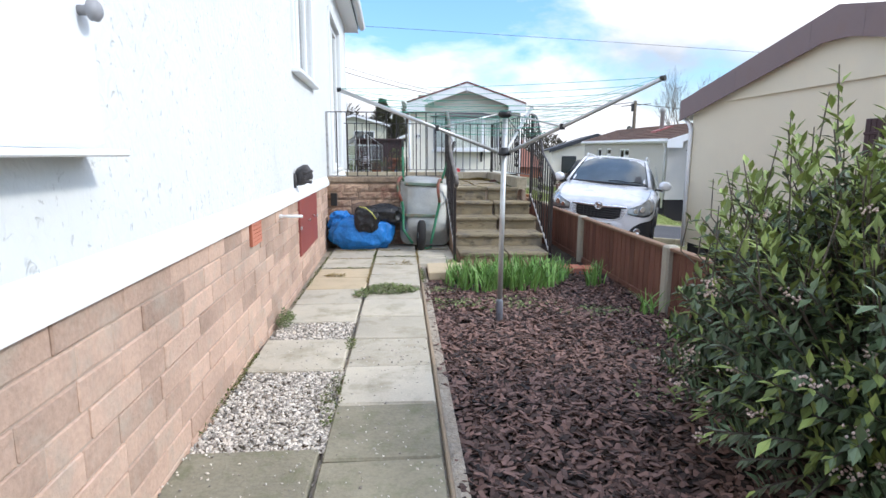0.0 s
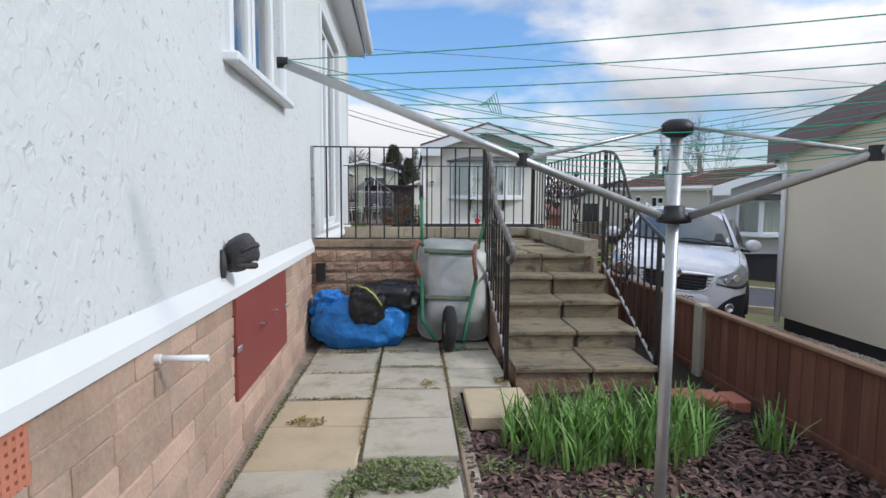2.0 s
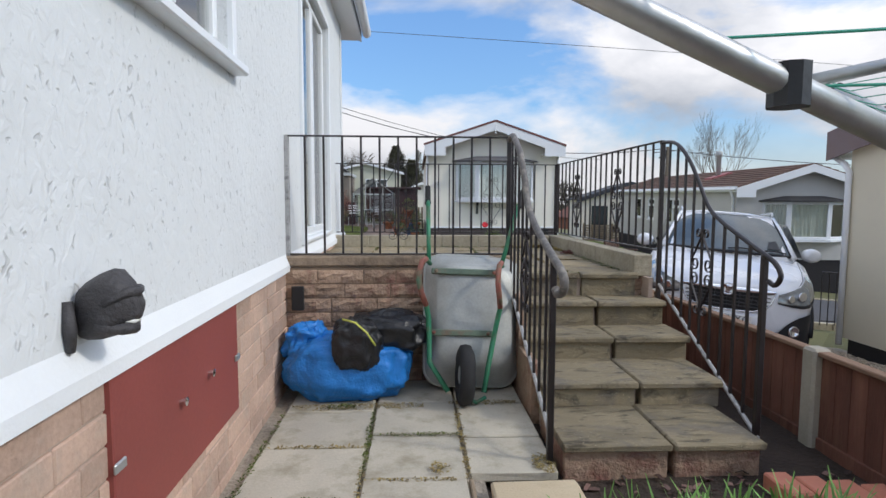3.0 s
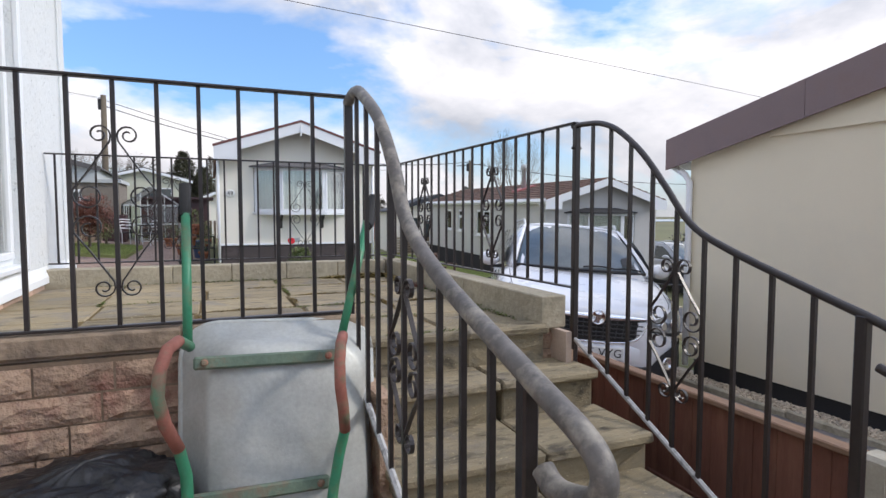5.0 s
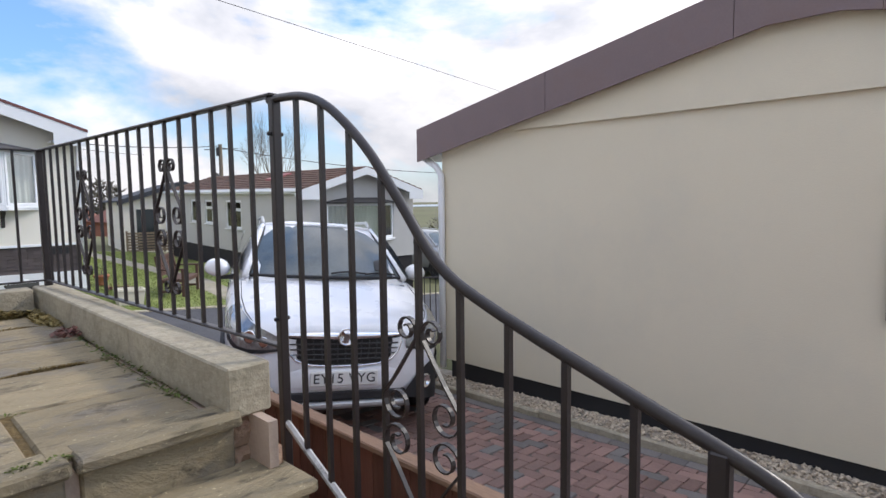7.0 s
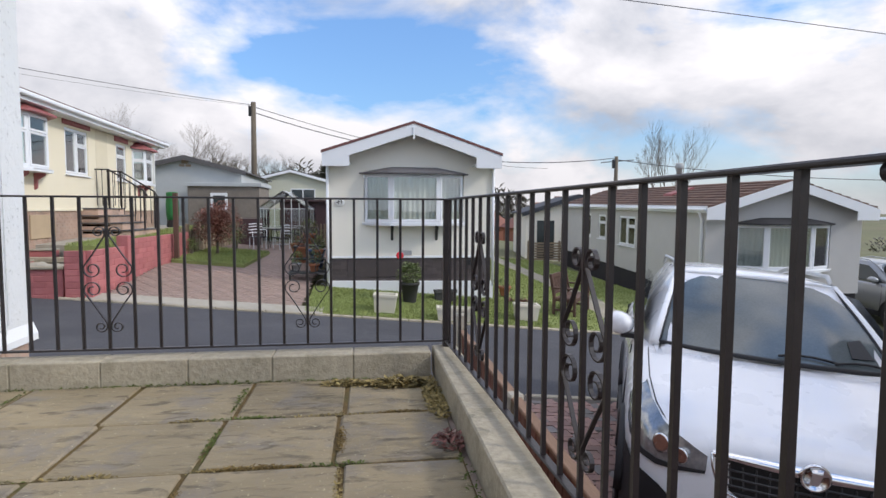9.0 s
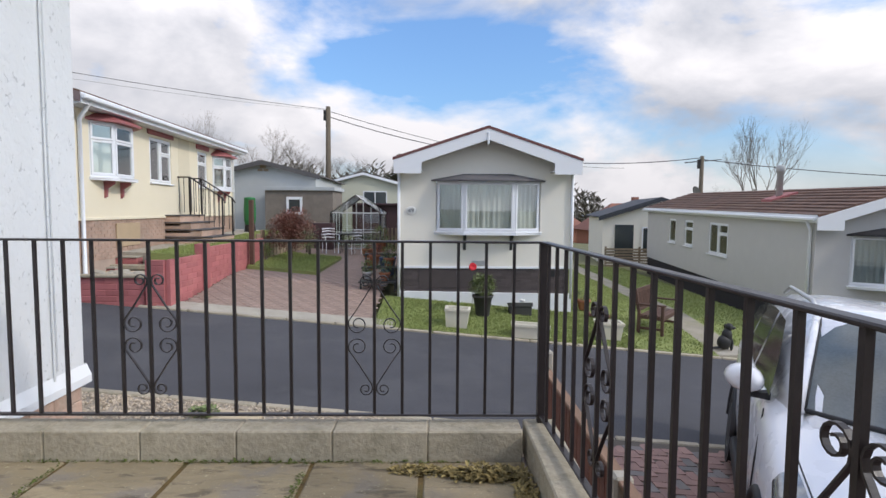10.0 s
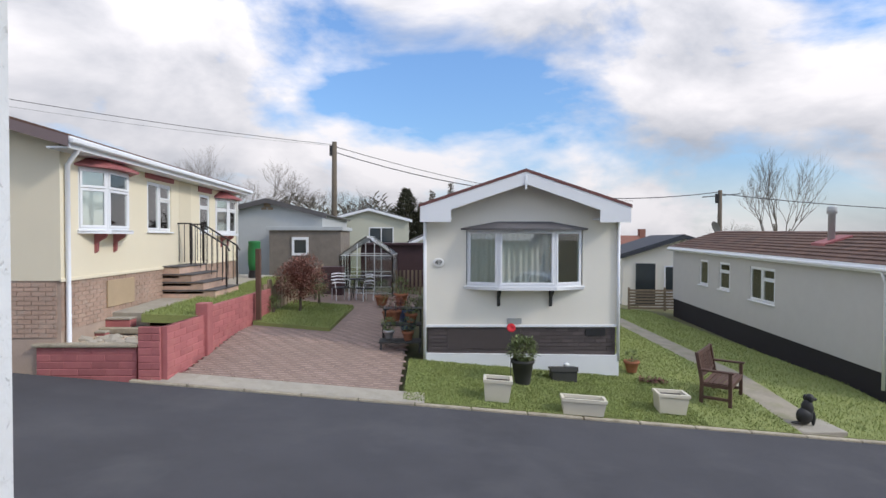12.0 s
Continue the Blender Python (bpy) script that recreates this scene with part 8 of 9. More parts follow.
for k in range(13):
    x = -0.46 + k * 0.0767
    part("back_slat", Geo().prism([(0.225, 0.52), (0.24, 0.52), (0.318, 0.86), (0.303, 0.86)], x - 0.022, x + 0.022, "yz"), BENCHWOOD, bench)
part("front_rail", Geo().box(-BW / 2 + 0.07, BW / 2 - 0.07, -0.27, -0.24, 0.31, 0.38, 0.004), BENCHWOOD, bench)

# black sitting dog ornament
g = Geo()
def blob(c, r, n=16, m_=12, tilt=0):
    rings = []
    for j in range(m_ + 1):
        t_ = -math.pi / 2 + math.pi * j / m_
        rings.append([(c[0] + r[0] * math.cos(a) * math.cos(t_), c[1] + r[1] * math.sin(a) * math.cos(t_) , c[2] + r[2] * math.sin(t_) + tilt * r[0] * math.cos(a) * math.cos(t_)) for a in [2 * math.pi * k / n for k in range(n)]])
    g.loft(rings)
blob((0, 0, 0.14), (0.14, 0.10, 0.14)), blob((0.05, 0, 0.25), (0.10, 0.085, 0.16)), blob((0.09, 0, 0.42), (0.075, 0.065, 0.075)), blob((0.17, 0, 0.40), (0.06, 0.035, 0.03))
blob((0.12, 0.05, 0.10), (0.035, 0.03, 0.12)), blob((0.12, -0.05, 0.10), (0.035, 0.03, 0.12)), blob((0.06, 0.065, 0.42), (0.03, 0.015, 0.055)), blob((0.06, -0.065, 0.42), (0.03, 0.015, 0.055)), blob((-0.15, 0, 0.04), (0.10, 0.03, 0.025))
dog = whole("dog_statue", g, STATUE, "black painted sitting dog ornament at the kerb", "statue", smooth=True)
dog.matrix_basis = pose(7.0, 17.35, land(7.0, 17.3) + 0.05, 0, 0, 10) @ Matrix.Diagonal((1.05, 1.05, 1.05, 1))
whole("kerb_slab", Geo().box(6.75, 7.5, 17.0, 17.7, land(7.3, 17.3) - 0.05, land(7.0, 17.3) + 0.035, 0.01), CONCRETE, "concrete pad under the dog ornament", "slab")

# tiered stand with pots beside the pale home
stand = thing("plant_stand", "dark tiered stand with pots beside the home", "plant stand", pose(-0.25, 19.5, land(-0.2, 19.5)))
for k in range(3):
    part("shelf", Geo().box(-0.25, 0.62, 0.5 * k, 0.5 * k + 0.42, 0.20 + 0.28 * k, 0.235 + 0.28 * k, 0.005), GREYPOT, stand)
    for x in (-0.22, 0.58):
        part("leg", Geo().box(x, x + 0.04, 0.5 * k + 0.02, 0.5 * k + 0.06, 0, 0.20 + 0.28 * k), GREYPOT, stand)
for k, (x, y, z, r, h, pm, lm, lab) in enumerate(((-0.30, 19.7, 0.24, 0.10, 0.18, ALU, LEAFMID, "metal watering pot with small leaves"), (0.10, 19.7, 0.24, 0.11, 0.2, TERRACOTTA, LEAFDARK, "terracotta pot with dark leaves"), (-0.2, 20.2, 0.52, 0.12, 0.24, TERRACOTTA, LEAFRED, "terracotta pot with reddish leaves"), (0.15, 20.2, 0.52, 0.12, 0.2, TERRACOTTA, LEAFMID, "terracotta pot with green leaves"), (-0.1, 20.7, 0.80, 0.14, 0.28, TERRACOTTA, LEAFMID, "terracotta pot with bushy leaves"), (0.0, 21.6, 0.1, 0.22, 0.5, mat("blue_pot", (0.05, 0.09, 0.2), 0.4, var=0.2, bump=0.1), LEAFMID, "large blue glazed pot with a shrub"), (-0.5, 22.4, 0.1, 0.18, 0.3, TERRACOTTA, LEAFMID, "terracotta pot by the path"), (-1.0, 25.5, 0.1, 0.2, 0.3, TERRACOTTA, LEAFDARK, "terracotta pot near the greenhouse"))):
    potted(x, y, land(x, y) + z, r * 0.75, r, h, pm, lm, r * 1.5, r * 2.6, lab, 160, 0.07)
potted(4.75, 19.4, land(4.7, 19.4) + 0.05, 0.10, 0.14, 0.24, TERRACOTTA, LEAFMID, 0.14, 0.2, "terracotta pot at the corner of the home", 120, 0.06)
low_weed("edge_plants", 5.0, 18.9, 0.3, 0.15, 120, 0.08, LEAFRED, lambda x, y: land(x, y) + 0.05, "reddish low plants by the corner", rise=0.08)

# ---- raised garden of the cream home ----
RAISE = 0.78
upper = lambda x, y: RAISE + 0.02 * max(0, y - 17) + 0.03 * (-4 - x)
strip("upper_path", -7.0, -4.75, 18.6, 27, upper, CONCRETE, "concrete path along the cream home", "path", 0.5, 0.0, 1.2)
lawn("upper_lawn", -4.75, -3.72, 18.3, 26, "raised green lawn strip behind the red wall", 9000, 0.0, 0.06, z=lambda x, y: upper(x, y) + 0.03)
rw = thing("red_wall", "red painted block garden wall stepping down to the road", "wall")
RB = [Geo().box(0.004, 0.436, -0.05, 0.05, 0.004, 0.112, 0.008).mesh("block", REDWALL), Geo().box(0.004, 0.216, -0.05, 0.05, 0.004, 0.112, 0.008).mesh("block", REDWALL)]
def red_run(a, b, z0, z1):
    a, b = Vector((*a, 0)), Vector((*b, 0))
    d = b - a
    ang = math.degrees(math.atan2(d.y, d.x))
    part("wall_core", Geo().box(0, d.length, -0.042, 0.042, z0 - 0.4, z1 - 0.004, 0, pose(a.x, a.y, 0, 0, 0, ang)), REDWALL, rw)
    n = int(round((z1 - z0) / 0.116))
    for j in range(n):
        s = -0.22 if j % 2 else 0.0
        while s < d.length - 0.05:
            s0 = max(s, 0.0)
            w = min(s + 0.44, d.length) - s0
            ob = part("block", RB[0], REDWALL, rw)
            ob.matrix_basis = pose(*(a + d.normalized() * s0)[:2], z1 - (j + 1) * 0.116, 0, 0, ang) @ Matrix.Diagonal((w / 0.44, 1, 1, 1))
            s += 0.44
red_run((-5.75, 17.05), (-4.15, 17.05), -0.05, 0.50)
red_run((-4.10, 17.0), (-3.75, 17.0), -0.1, 0.84)
red_run((-3.70, 17.0), (-3.66, 18.55), -0.15, 0.84)
red_run((-3.66, 18.6), (-3.62, 22.4), -0.2, 0.97)
part("pier", Geo().box(-3.78, -3.55, 18.35, 18.6, -0.2, 1.05, 0.01), REDWALL, rw)
part("coping", Geo().box(-5.8, -4.12, 16.95, 17.15, 0.50, 0.555, 0.012), KERB, rw, "buff coping stones")
part("coping", Geo().box(-5.85, -5.65, 17.15, 18.1, 0.50, 0.56, 0.012).box(-5.6, -3.8, 18.15, 18.32, 0.52, 0.62, 0.012), KERB, rw, "buff coping stones")
strip("rockery_bed", -5.75, -3.75, 17.1, 18.2, lambda x, y: 0.48, GRAVELBASE, "gravel bed inside the red planter wall", "gravel", 0.5, 0.0, 0.6)
pebbles("gravel", 1500, lambda: (random.uniform(-5.65, -3.8), random.uniform(17.15, 18.1), 0.49), 0.025, GRAVEL, "buff gravel in the raised planter")
for _ in range(14):
    x, y, r = random.uniform(-5.5, -4.0), random.uniform(17.3, 18.0), random.uniform(0.06, 0.16)
    st = whole("rockery_stone", Geo().add(*ico(r, 0.5), pose(x, y, 0.50, random.uniform(-20, 20), 0, random.uniform(0, 360))), CONCRETE, "grey rockery stone in the gravel planter", "stone", group="rockery stones")
fs = thing("red_steps", "red edged concrete steps up to the cream home", "steps", kind="structure")
for k in range(4):
    part("tread", Geo().box(-7.3, -5.75 + 0.25 * k, 17.3 + 0.36 * k, 18.9, 0.02 + 0.19 * k, 0.17 + 0.19 * k, 0.01), REDWALL, fs)
    part("tread_top", Geo().box(-7.3, -5.74 + 0.25 * k, 17.28 + 0.36 * k, 18.9, 0.172 + 0.19 * k, 0.208 + 0.19 * k, 0.008), CONCRETE, fs)
ds = thing("door_steps", "brown brick steps to the porch with a black handrail", "steps", pose(-5.5, 20.75, upper(-5, 21.5)), kind="structure")
for k in range(4):
    part("tread", Geo().box(-0.35, 1.15 - 0.27 * k, 0.0, 1.5, 0.18 * k - 0.1, 0.18 * k + 0.15, 0.01), BRICK, ds)
    part("tread_top", Geo().box(-0.35, 1.17 - 0.27 * k, -0.02, 1.52, 0.152 + 0.18 * k, 0.185 + 0.18 * k, 0.008), ROOFGREY, ds)
hr = thing("porch_railing", "black iron porch railing with scrolls", "railing", pose(-5.5, 20.85, upper(-5, 21.5)))
for y in (0.72, 1.45):
    for x, z in ((1.10, 0.18), (0.25, 0.72)):
        part("post", Geo().box(x - 0.018, x + 0.018, y - 0.018, y + 0.018, z - 0.1, z + 1.0), IRON, hr)
    part("top_bar", Geo().tube([(1.18, y, 1.05), (1.10, y, 1.18), (0.25, y, 1.72), (-0.3, y, 1.72)], 0.02, 8), IRON, hr)
    for k in range(9):
        x = 1.0 - 0.13 * k
        zb = 0.25 + min(0.54, 0.64 * (1.10 - x))
        part("bar", Geo().tube([(x, y, zb), (x, y, min(1.72, 1.18 + 0.635 * (1.1 - x)))], 0.009, 6), IRON, hr)
butt = thing("water_butt", "green plastic water butt on a black stand", "water butt", pose(-5.15, 26.0, upper(-5, 26)))
part("barrel", Geo().lathe([(0.17, 0.25), (0.20, 0.45), (0.205, 0.8), (0.18, 1.1), (0.19, 1.12), (0.19, 1.18), (0.001, 1.2)], 20), GREENPLASTIC, butt, "", True)
part("stand", Geo().lathe([(0.20, 0), (0.17, 0.25), (0.001, 0.26)], 14), BLACKPLASTIC, butt)
whole("garden_post", Geo().box(-3.52, -3.41, 21.0, 21.11, -0.1, 2.02, 0.01), BENCHWOOD, "dark brown wooden post by the red wall", "post")

# ---- garden behind: shrub, fence, greenhouse, chairs ----
def shrub(x, y, z, r, h, material, n, size, label, trunk=0.4):
    e = thing("shrub", label, "shrub", pose(x, y, z))
    part("trunk", Geo().tube([(0, 0, -0.1), (0.02, 0, trunk), (0.0, 0.05, h * 0.6)], [0.05, 0.04, 0.02], 7), BARK, e)
    g = Geo()
    for k in range(9):
        a = k * 2.4
        rr = r * 0.5 * math.sqrt(k / 9)
        leaf_ball(g, (rr * math.cos(a), rr * math.sin(a), trunk + (h - trunk) * (0.35 + 0.35 * ((k * 7) % 9) / 9)), r * 0.55, n // 9, size, 0.9, k + x)
    part("foliage", g, material, e)["kind"] = "stuff"
    return e


shrub(-2.95, 22.9, land(-3, 23) + 0.15, 0.78, 1.62, LEAFRED, 5200, 0.07, "red-leaved shrub beside the drive", 0.06)
shrub(-3.5, 22.3, land(-3.5, 22) + 0.1, 0.28, 0.5, LEAFMID, 300, 0.06, "low yellow-green shrub by the post", 0.05)
shrub(-2.8, 24.6, land(-3, 24) + 0.1, 0.35, 0.7, LEAFMID, 400, 0.07, "green shrub in the border", 0.1)
shrub(-3.2, 26.0, land(-3, 26) + 0.1, 0.5, 0.9, LEAFDARK, 500, 0.08, "dark green shrub in the border", 0.1)
for k in range(22):
    y = 21.6 + k * 0.38
    whole("border_stake", Geo().box(-3.66, -3.62, y, y + 0.3, land(-3.6, y), land(-3.6, y) + 0.75 + 0.1 * (k % 3), 0.004), TIMBER, "weathered timber board of the border fence", "fence board", group="border fence boards")
gh = thing("greenhouse", "aluminium framed glass greenhouse", "greenhouse", pose(-2.85, 28.6, land(-2, 29)))
A = 0.022
PALEALU = mat("pale_aluminium", (0.66, 0.68, 0.68), 0.45, metal=0.2, var=0.1, bump=0)
def rod(a, b, name="frame_bar"):
    part(name, Geo().tube([a, b], A, 4), PALEALU, gh)
GW2, GH2, GR2, GDD = 1.95, 1.45, 2.15, 2.6
for y in (0, GDD):
    for x in (0, GW2 * 0.33, GW2 * 0.66, GW2):
        top_z = GH2 + (GR2 - GH2) * (1 - abs(x - GW2 / 2) / (GW2 / 2))
        rod((x, y, 0), (x, y, top_z))
    rod((0, y, GH2), (GW2 / 2, y, GR2)), rod((GW2 / 2, y, GR2), (GW2, y, GH2)), rod((0, y, GH2), (GW2, y, GH2)), rod((0, y, 0.7), (GW2, y, 0.7)), rod((0, y, 0.05), (GW2, y, 0.05))
for k in range(5):
    y = GDD * k / 4
    rod((0, y, 0), (0, y, GH2)), rod((GW2, y, 0), (GW2, y, GH2)), rod((0, y, GH2), (GW2 / 2, y, GR2)), rod((GW2, y, GH2), (GW2 / 2, y, GR2))
rod((0, 0, GH2), (0, GDD, GH2)), rod((GW2, 0, GH2), (GW2, GDD, GH2)), rod((GW2 / 2, 0, GR2), (GW2 / 2, GDD, GR2))
for q in (Geo().box(0.02, GW2 - 0.02, -0.004, 0.0, 0.05, GH2), Geo().box(-0.004, 0, 0.02, GDD, 0.05, GH2), Geo().box(GW2, GW2 + 0.004, 0.02, GDD, 0.05, GH2)):
    part("pane", q, CLEAR, gh).visible_shadow = False
for s in (0, 1):
    f = lambda x: x if s == 0 else GW2 - x
    part("roof_pane", Geo().add([(f(0), 0, GH2 + 0.01), (f(GW2 / 2), 0, GR2 + 0.01), (f(GW2 / 2), GDD, GR2 + 0.01), (f(0), GDD, GH2 + 0.01)], [(0, 1, 2, 3)]), CLEAR, gh).visible_shadow = False
whole("dark_shed", Geo().box(-2.6, 0.2, 32.6, 34.5, land(-2, 32) - 0.1, land(-2, 32) + 1.75, 0.01).box(-2.8, 0.4, 32.4, 34.7, land(-2, 32) + 1.75, land(-2, 32) + 1.85, 0.01), BROWNBOARD, "long dark brown shed behind the greenhouse", "shed")
for k in range(12):
    x = -0.9 + k * 0.16
    whole("picket", Geo().box(x, x + 0.09, 29.9, 29.93, land(0, 29), land(0, 29) + 1.0, 0.005), TIMBER, "grey weathered fence picket", "fence board", group="grey pickets")
ch = thing("garden_chair", "white and black garden chair on the patio", "chair", pose(-2.45, 26.4, land(-2.4, 26.4) + 0.03, 0, 0, 30))
part("seat", Geo().box(-0.24, 0.24, -0.22, 0.22, 0.40, 0.44, 0.01), BLACKPLASTIC, ch)
for s in (-1, 1):
    for y in (-0.2, 0.2):
        part("leg", Geo().tube([(s * 0.22, y, 0), (s * 0.22, y, 0.42)], 0.014, 6), UPVC, ch)
    part("arm", Geo().tube([(s * 0.24, -0.2, 0.42), (s * 0.26, -0.18, 0.66), (s * 0.26, 0.2, 0.68)], 0.014, 6), UPVC, ch)
for z in (0.55, 0.66, 0.77, 0.86):
    part("back_slat", Geo().tube([(-0.24, 0.2, z), (0, 0.27, z + 0.02), (0.24, 0.2, z)], 0.018, 6), UPVC, ch)
copy_thing(ch, pose(-1.7, 26.8, land(-1.7, 26.8) + 0.03, 0, 0, -50))
tb = thing("garden_table", "small round black garden table", "table", pose(-2.0, 26.9, land(-2, 26.9) + 0.03))
part("tabletop", Geo().lathe([(0.34, 0.68), (0.36, 0.69), (0.36, 0.71), (0.001, 0.715)], 20), BLACKPLASTIC, tb)
for k in range(3):
    a = k * 2.09
    part("leg", Geo().tube([(0.28 * math.cos(a), 0.28 * math.sin(a), 0), (0.1 * math.cos(a), 0.1 * math.sin(a), 0.68)], 0.013, 6), BLACKPLASTIC, tb)
whole("brown_store", Geo().box(-3.35, -2.6, 27.6, 28.2, land(-3, 27.8), land(-3, 27.8) + 1.0, 0.01), BROWNBOARD, "low dark brown garden store box", "box")
sl = thing("slatted_fence", "low weathered slatted fence between the homes", "fence", pose(9.0, 31.6, land(10, 31.6), 0, 0, -6))
for k in range(7):
    part("slat", Geo().box(0, 3.0, 0, 0.02, 0.08 + 0.125 * k, 0.17 + 0.125 * k, 0.003), TIMBER, sl)
for k in range(3):
    part("post", Geo().box(1.5 * k - 0.04, 1.5 * k + 0.04, 0.02, 0.10, 0, 1.0, 0.005), TIMBER, sl)

# ---- far car, rail, poles, wires, trees ----
sr = thing("roadside_railing", "black iron railing beside the bungalow drive", "railing", pose(7.3, 12.0, land(7.5, 12) + 0.02, 0, 0, -12))
for k in range(16):
    part("bar", Geo().tube([(0.12 * k, 0, 0), (0.12 * k, 0, 0.95 - 0.008 * k)], 0.009, 6), IRON, sr)
part("top_bar", Geo().tube([(0, 0, 0.95), (1.8, 0, 0.83)], 0.014, 6), IRON, sr)
part("bottom_bar", Geo().tube([(0, 0, 0.08), (1.8, 0, 0.0)], 0.01, 6), IRON, sr)


def pole(x, y, z0, z1, r, label):
    e = thing("telegraph_pole", label, "pole", pose(x, y, 0))
    part("shaft", Geo().tube([(0, 0, z0), (0.03, 0, z1)], [r, r * 0.75], 10), POLEWOOD, e, "", True)
    part("pole_box", Geo().box(-0.22, -0.08, -0.1, 0.1, z1 - 0.75, z1 - 0.2, 0.01), BLACKPLASTIC, e)
    return e


pole(-4.75, 38.0, 0.5, 7.45, 0.17, "tall wooden telegraph pole behind the homes")
p2 = pole(17.2, 40.0, -1.5, 5.1, 0.15, "wooden pole with an aerial and dish")
part("aerial", Geo().tube([(-1.0, 0, 4.7), (1.2, 0, 4.9)], 0.03, 5).tube([(-0.5, -0.3, 4.75), (-0.5, 0.3, 4.75)], 0.02, 5).tube([(-0.9, -0.2, 4.7), (-0.9, 0.2, 4.7)], 0.02, 5), WIRE, p2)
part("dish", Geo().lathe([(0.001, 0.0), (0.25, 0.04), (0.38, 0.12), (0.36, 0.12), (0.2, 0.06), (0.001, 0.03)], 16, pose(-0.4, -0.2, 2.9, 70, 0, 30)), GREYPOT, p2, "", True)
pole(64.5, 60.0, -6, 3.5, 0.2, "far wooden pole in the fields")


def wire(a, b, sag, r, label):
    a, b = Vector(a), Vector(b)
    pts = [a.lerp(b, k / 16) - Vector((0, 0, sag * 4 * (k / 16) * (1 - k / 16))) for k in range(17)]
    whole("overhead_wire", Geo().tube(pts, r, 5), WIRE, label, "cable", group="overhead wires")


wire((-4.75, 38, 7.3), (-30, 20, 9.5), 0.6, 0.014, "dark overhead cable from the telegraph pole")
wire((-4.75, 38, 7.25), (-30, 20.6, 9.2), 0.7, 0.006, "dark overhead cable from the telegraph pole")
wire((-4.7, 38, 6.9), (17.2, 40, 5.0), 1.2, 0.025, "dark overhead cable between the poles")
wire((17.2, 40, 4.9), (45, 36, 4.0), 0.7, 0.025, "dark overhead cable running over the roofs")
wire((-4.7, 38, 7.2), (20, 62, 6.0), 0.8, 0.02, "thin overhead cable running to the far houses")
wire((-0.60, 10.42, 3.55), (30, 13, 2.3), -0.15, 0.004, "thin dark cable crossing above the terrace")


def bare_tree(x, y, z, h, spread, label, seed, depth=5, r0=0.16, up=0.55, material=TWIG):
    e = thing("bare_tree", label, "tree", pose(x, y, z))
    rnd = random.Random(seed)
    gt, gb = Geo(), Geo()

    def grow(p, d, length, r, level):
        end = p + d * length
        midp = p.lerp(end, 0.5) + Vector((rnd.uniform(-1, 1), rnd.uniform(-1, 1), rnd.uniform(-1, 1))) * length * 0.06
        (gt if level == depth else gb).tube([p, midp, end], [r, r * 0.85, r * 0.68], 6 if level > depth - 2 else 3, False)
        if level == 0:
            return
        n = 3 if level > 1 else 4
        for k in range(n):
            side = Vector((rnd.uniform(-1, 1), rnd.uniform(-1, 1), rnd.uniform(-0.3, 0.6)))
            nd = (d * up + side * spread + Vector((0, 0, 0.25))).normalized()
            grow(midp.lerp(end, rnd.uniform(0.1, 1.0)), nd, length * rnd.uniform(0.6, 0.85), r * 0.54, level - 1)
    grow(Vector((0, 0, -0.3)), Vector((0, 0, 1)), h * 0.34, r0, depth)
    part("trunk", gt, BARK, e)
    part("crown", gb, material, e)["kind"] = "stuff"
    return e


bare_tree(21.8, 42.0, -1.8, 9.3, 0.5, "bare deciduous tree with fine upright branches", 4, 6, 0.12, 0.8)
bare_tree(19.4, 44.0, -1.8, 6.0, 0.6, "bare deciduous tree behind the grey roof", 8, 5, 0.08, 0.7)
for k, (x, y, h) in enumerate(((-15.5, 58, 9), (-11.5, 60, 8.5), (-20, 56, 10), (-25, 54, 9.5), (-8.0, 62, 8.5), (-30, 50, 9))):
    bare_tree(x, y, 0.5, h, 0.7, "distant bare tree against the skyline", 20 + k, 6, 0.16, 0.55)


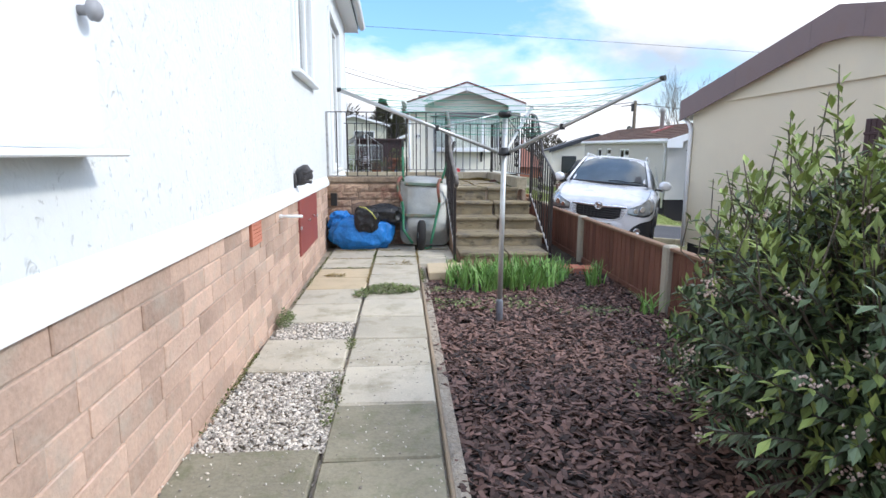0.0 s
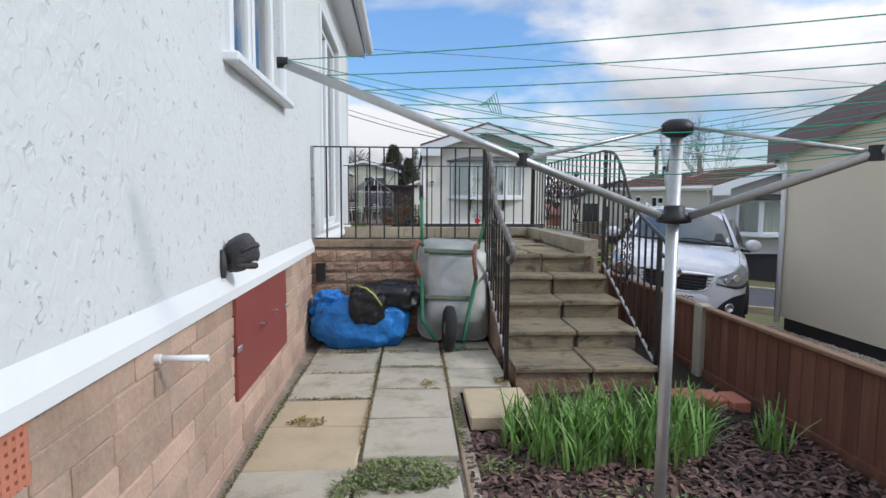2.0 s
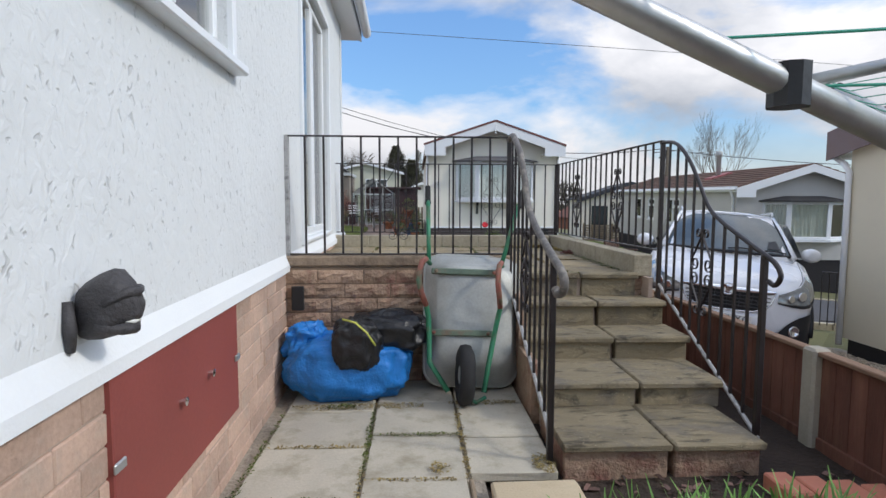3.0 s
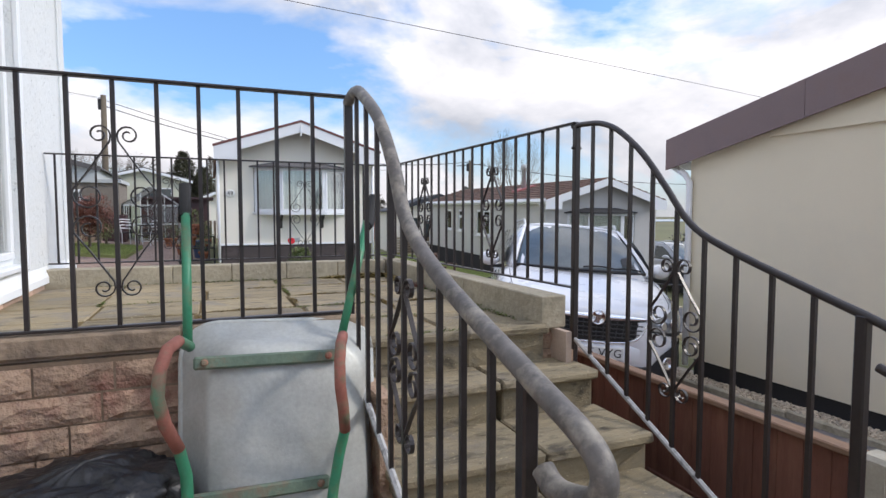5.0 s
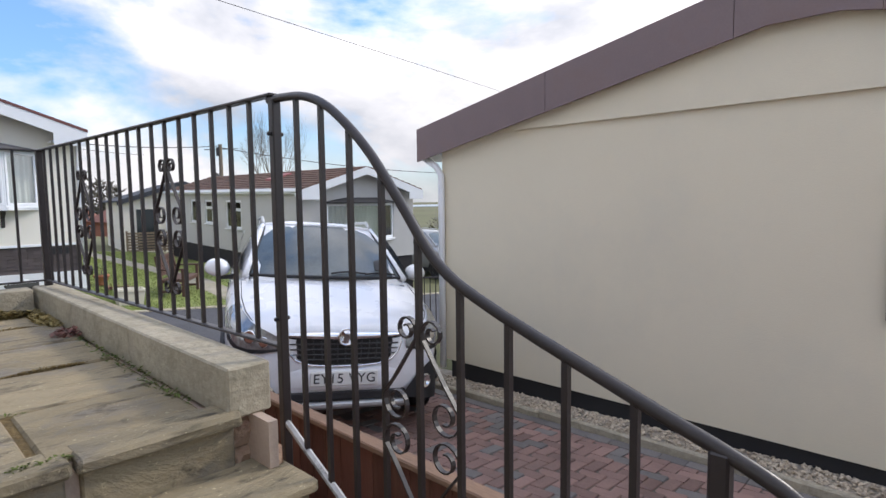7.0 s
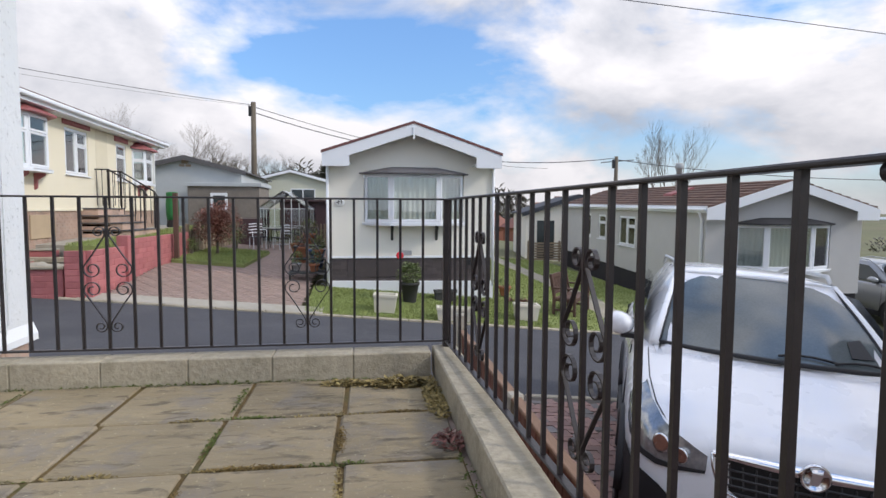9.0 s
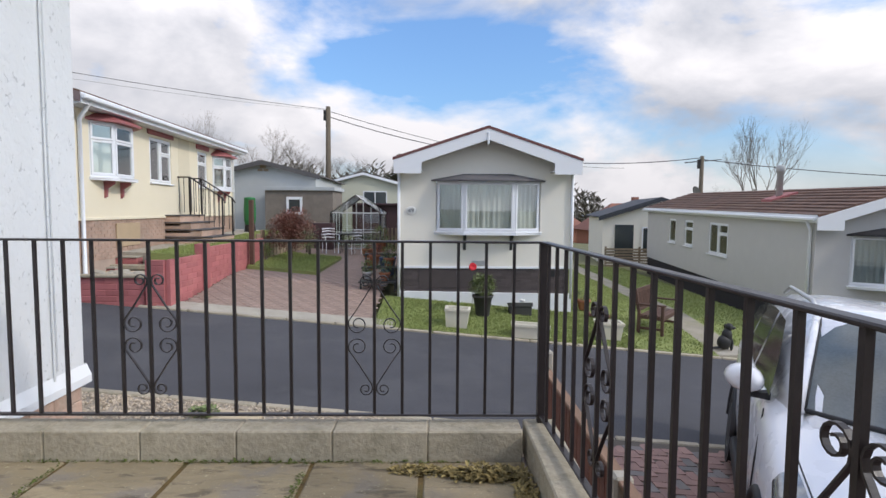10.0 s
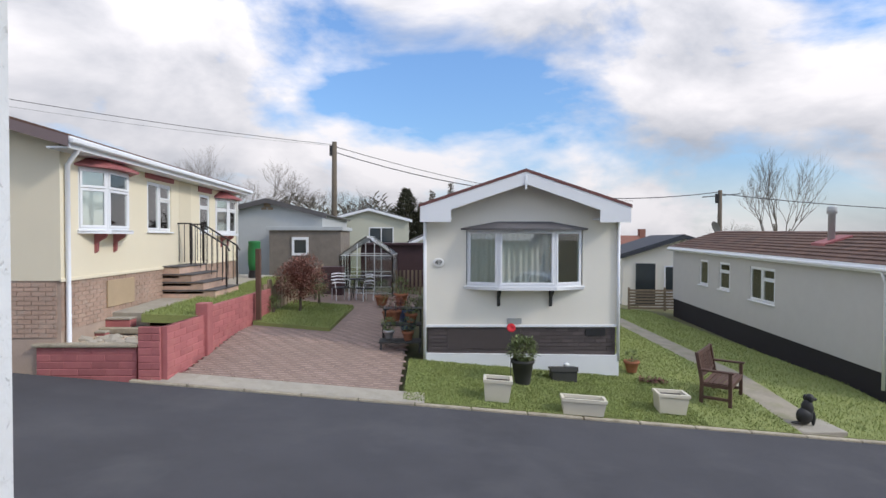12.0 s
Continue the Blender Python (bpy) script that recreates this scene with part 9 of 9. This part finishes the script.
def conifer(x, y, z, h, r, n, label, material=CONIFER):
    e = thing("conifer_tree", label, "tree", pose(x, y, z))
    part("trunk", Geo().tube([(0, 0, -0.3), (0, 0, h)], [0.16, 0.02], 7), BARK, e)
    g = Geo()
    for _ in range(n):
        k = random.random() ** 1.3
        a = random.uniform(0, 6.283)
        rr = r * (1 - k) * random.uniform(0.3, 1.1) * (1 + 0.35 * math.sin(a * 3 + k * 9))
        p = (rr * math.cos(a), rr * math.sin(a), h * (0.1 + 0.9 * k))
        leaf(g, p, (p[0] + 0.4 * math.cos(a), p[1] + 0.4 * math.sin(a), p[2] + random.uniform(-0.05, 0.35)), 0.16)
    part("foliage", g, material, e)["kind"] = "stuff"


conifer(-1.8, 56, 0.2, 6.2, 3.0, 4200, "dark conifer behind the houses")
conifer(-0.3, 55, 0.2, 4.9, 2.0, 2600, "dark conifer behind the houses")
for k, x in enumerate((-0.2, 1.9, 3.6)):
    conifer(x + 0.6, 70 + k, 0, 7.5 + (k % 2) * 0.9, 0.8, 700, "slender bare poplar in the distance", TWIG)
g = Geo()
for _ in range(9000):
    a = random.uniform(-0.9, 0.32)
    d = random.uniform(85, 110)
    x, y = d * math.sin(a), 12 + d * math.cos(a)
    z = -1.5 + (2.0 if x < 0 else 0) + random.random() ** 1.3 * (7.5 + 3 * noise.noise(Vector((a * 14, 0, 0))) - 5 * max(0, a))
    t_ = random.uniform(0, 6.283)
    leaf(g, (x, y, z), (x + 1.2 * math.cos(t_), y, z + 0.9 + 0.5 * math.sin(t_)), 0.9)
whole("far_woodland", g, FARWOOD, "brown leafless woodland on the far skyline", "woodland", kind="stuff")
g = Geo()
for _ in range(5000):
    k = random.random()
    row = random.choice(((20, 24, 40, 30), (32, 30, 60, 26), (40, 44, 90, 40)))
    x, y = row[0] + (row[2] - row[0]) * k, row[1] + (row[3] - row[1]) * k + random.uniform(-0.6, 0.6)
    z = land(x, y) + random.random() * 1.1
    t_ = random.uniform(0, 6.283)
    leaf(g, (x, y, z), (x + 0.3 * math.cos(t_), y + 0.3 * math.sin(t_), z + 0.25), 0.22)
whole("hedgerow", g, FARWOOD, "brown hedgerow bordering the far fields", "hedge", kind="stuff")
whole("sea", Geo().box(150, 4500, 600, 900, -7.2, -6.4), mat("far_water", (0.30, 0.36, 0.42), 0.3, var=0.05, bump=0), "pale strip of distant water", "water", kind="structure")
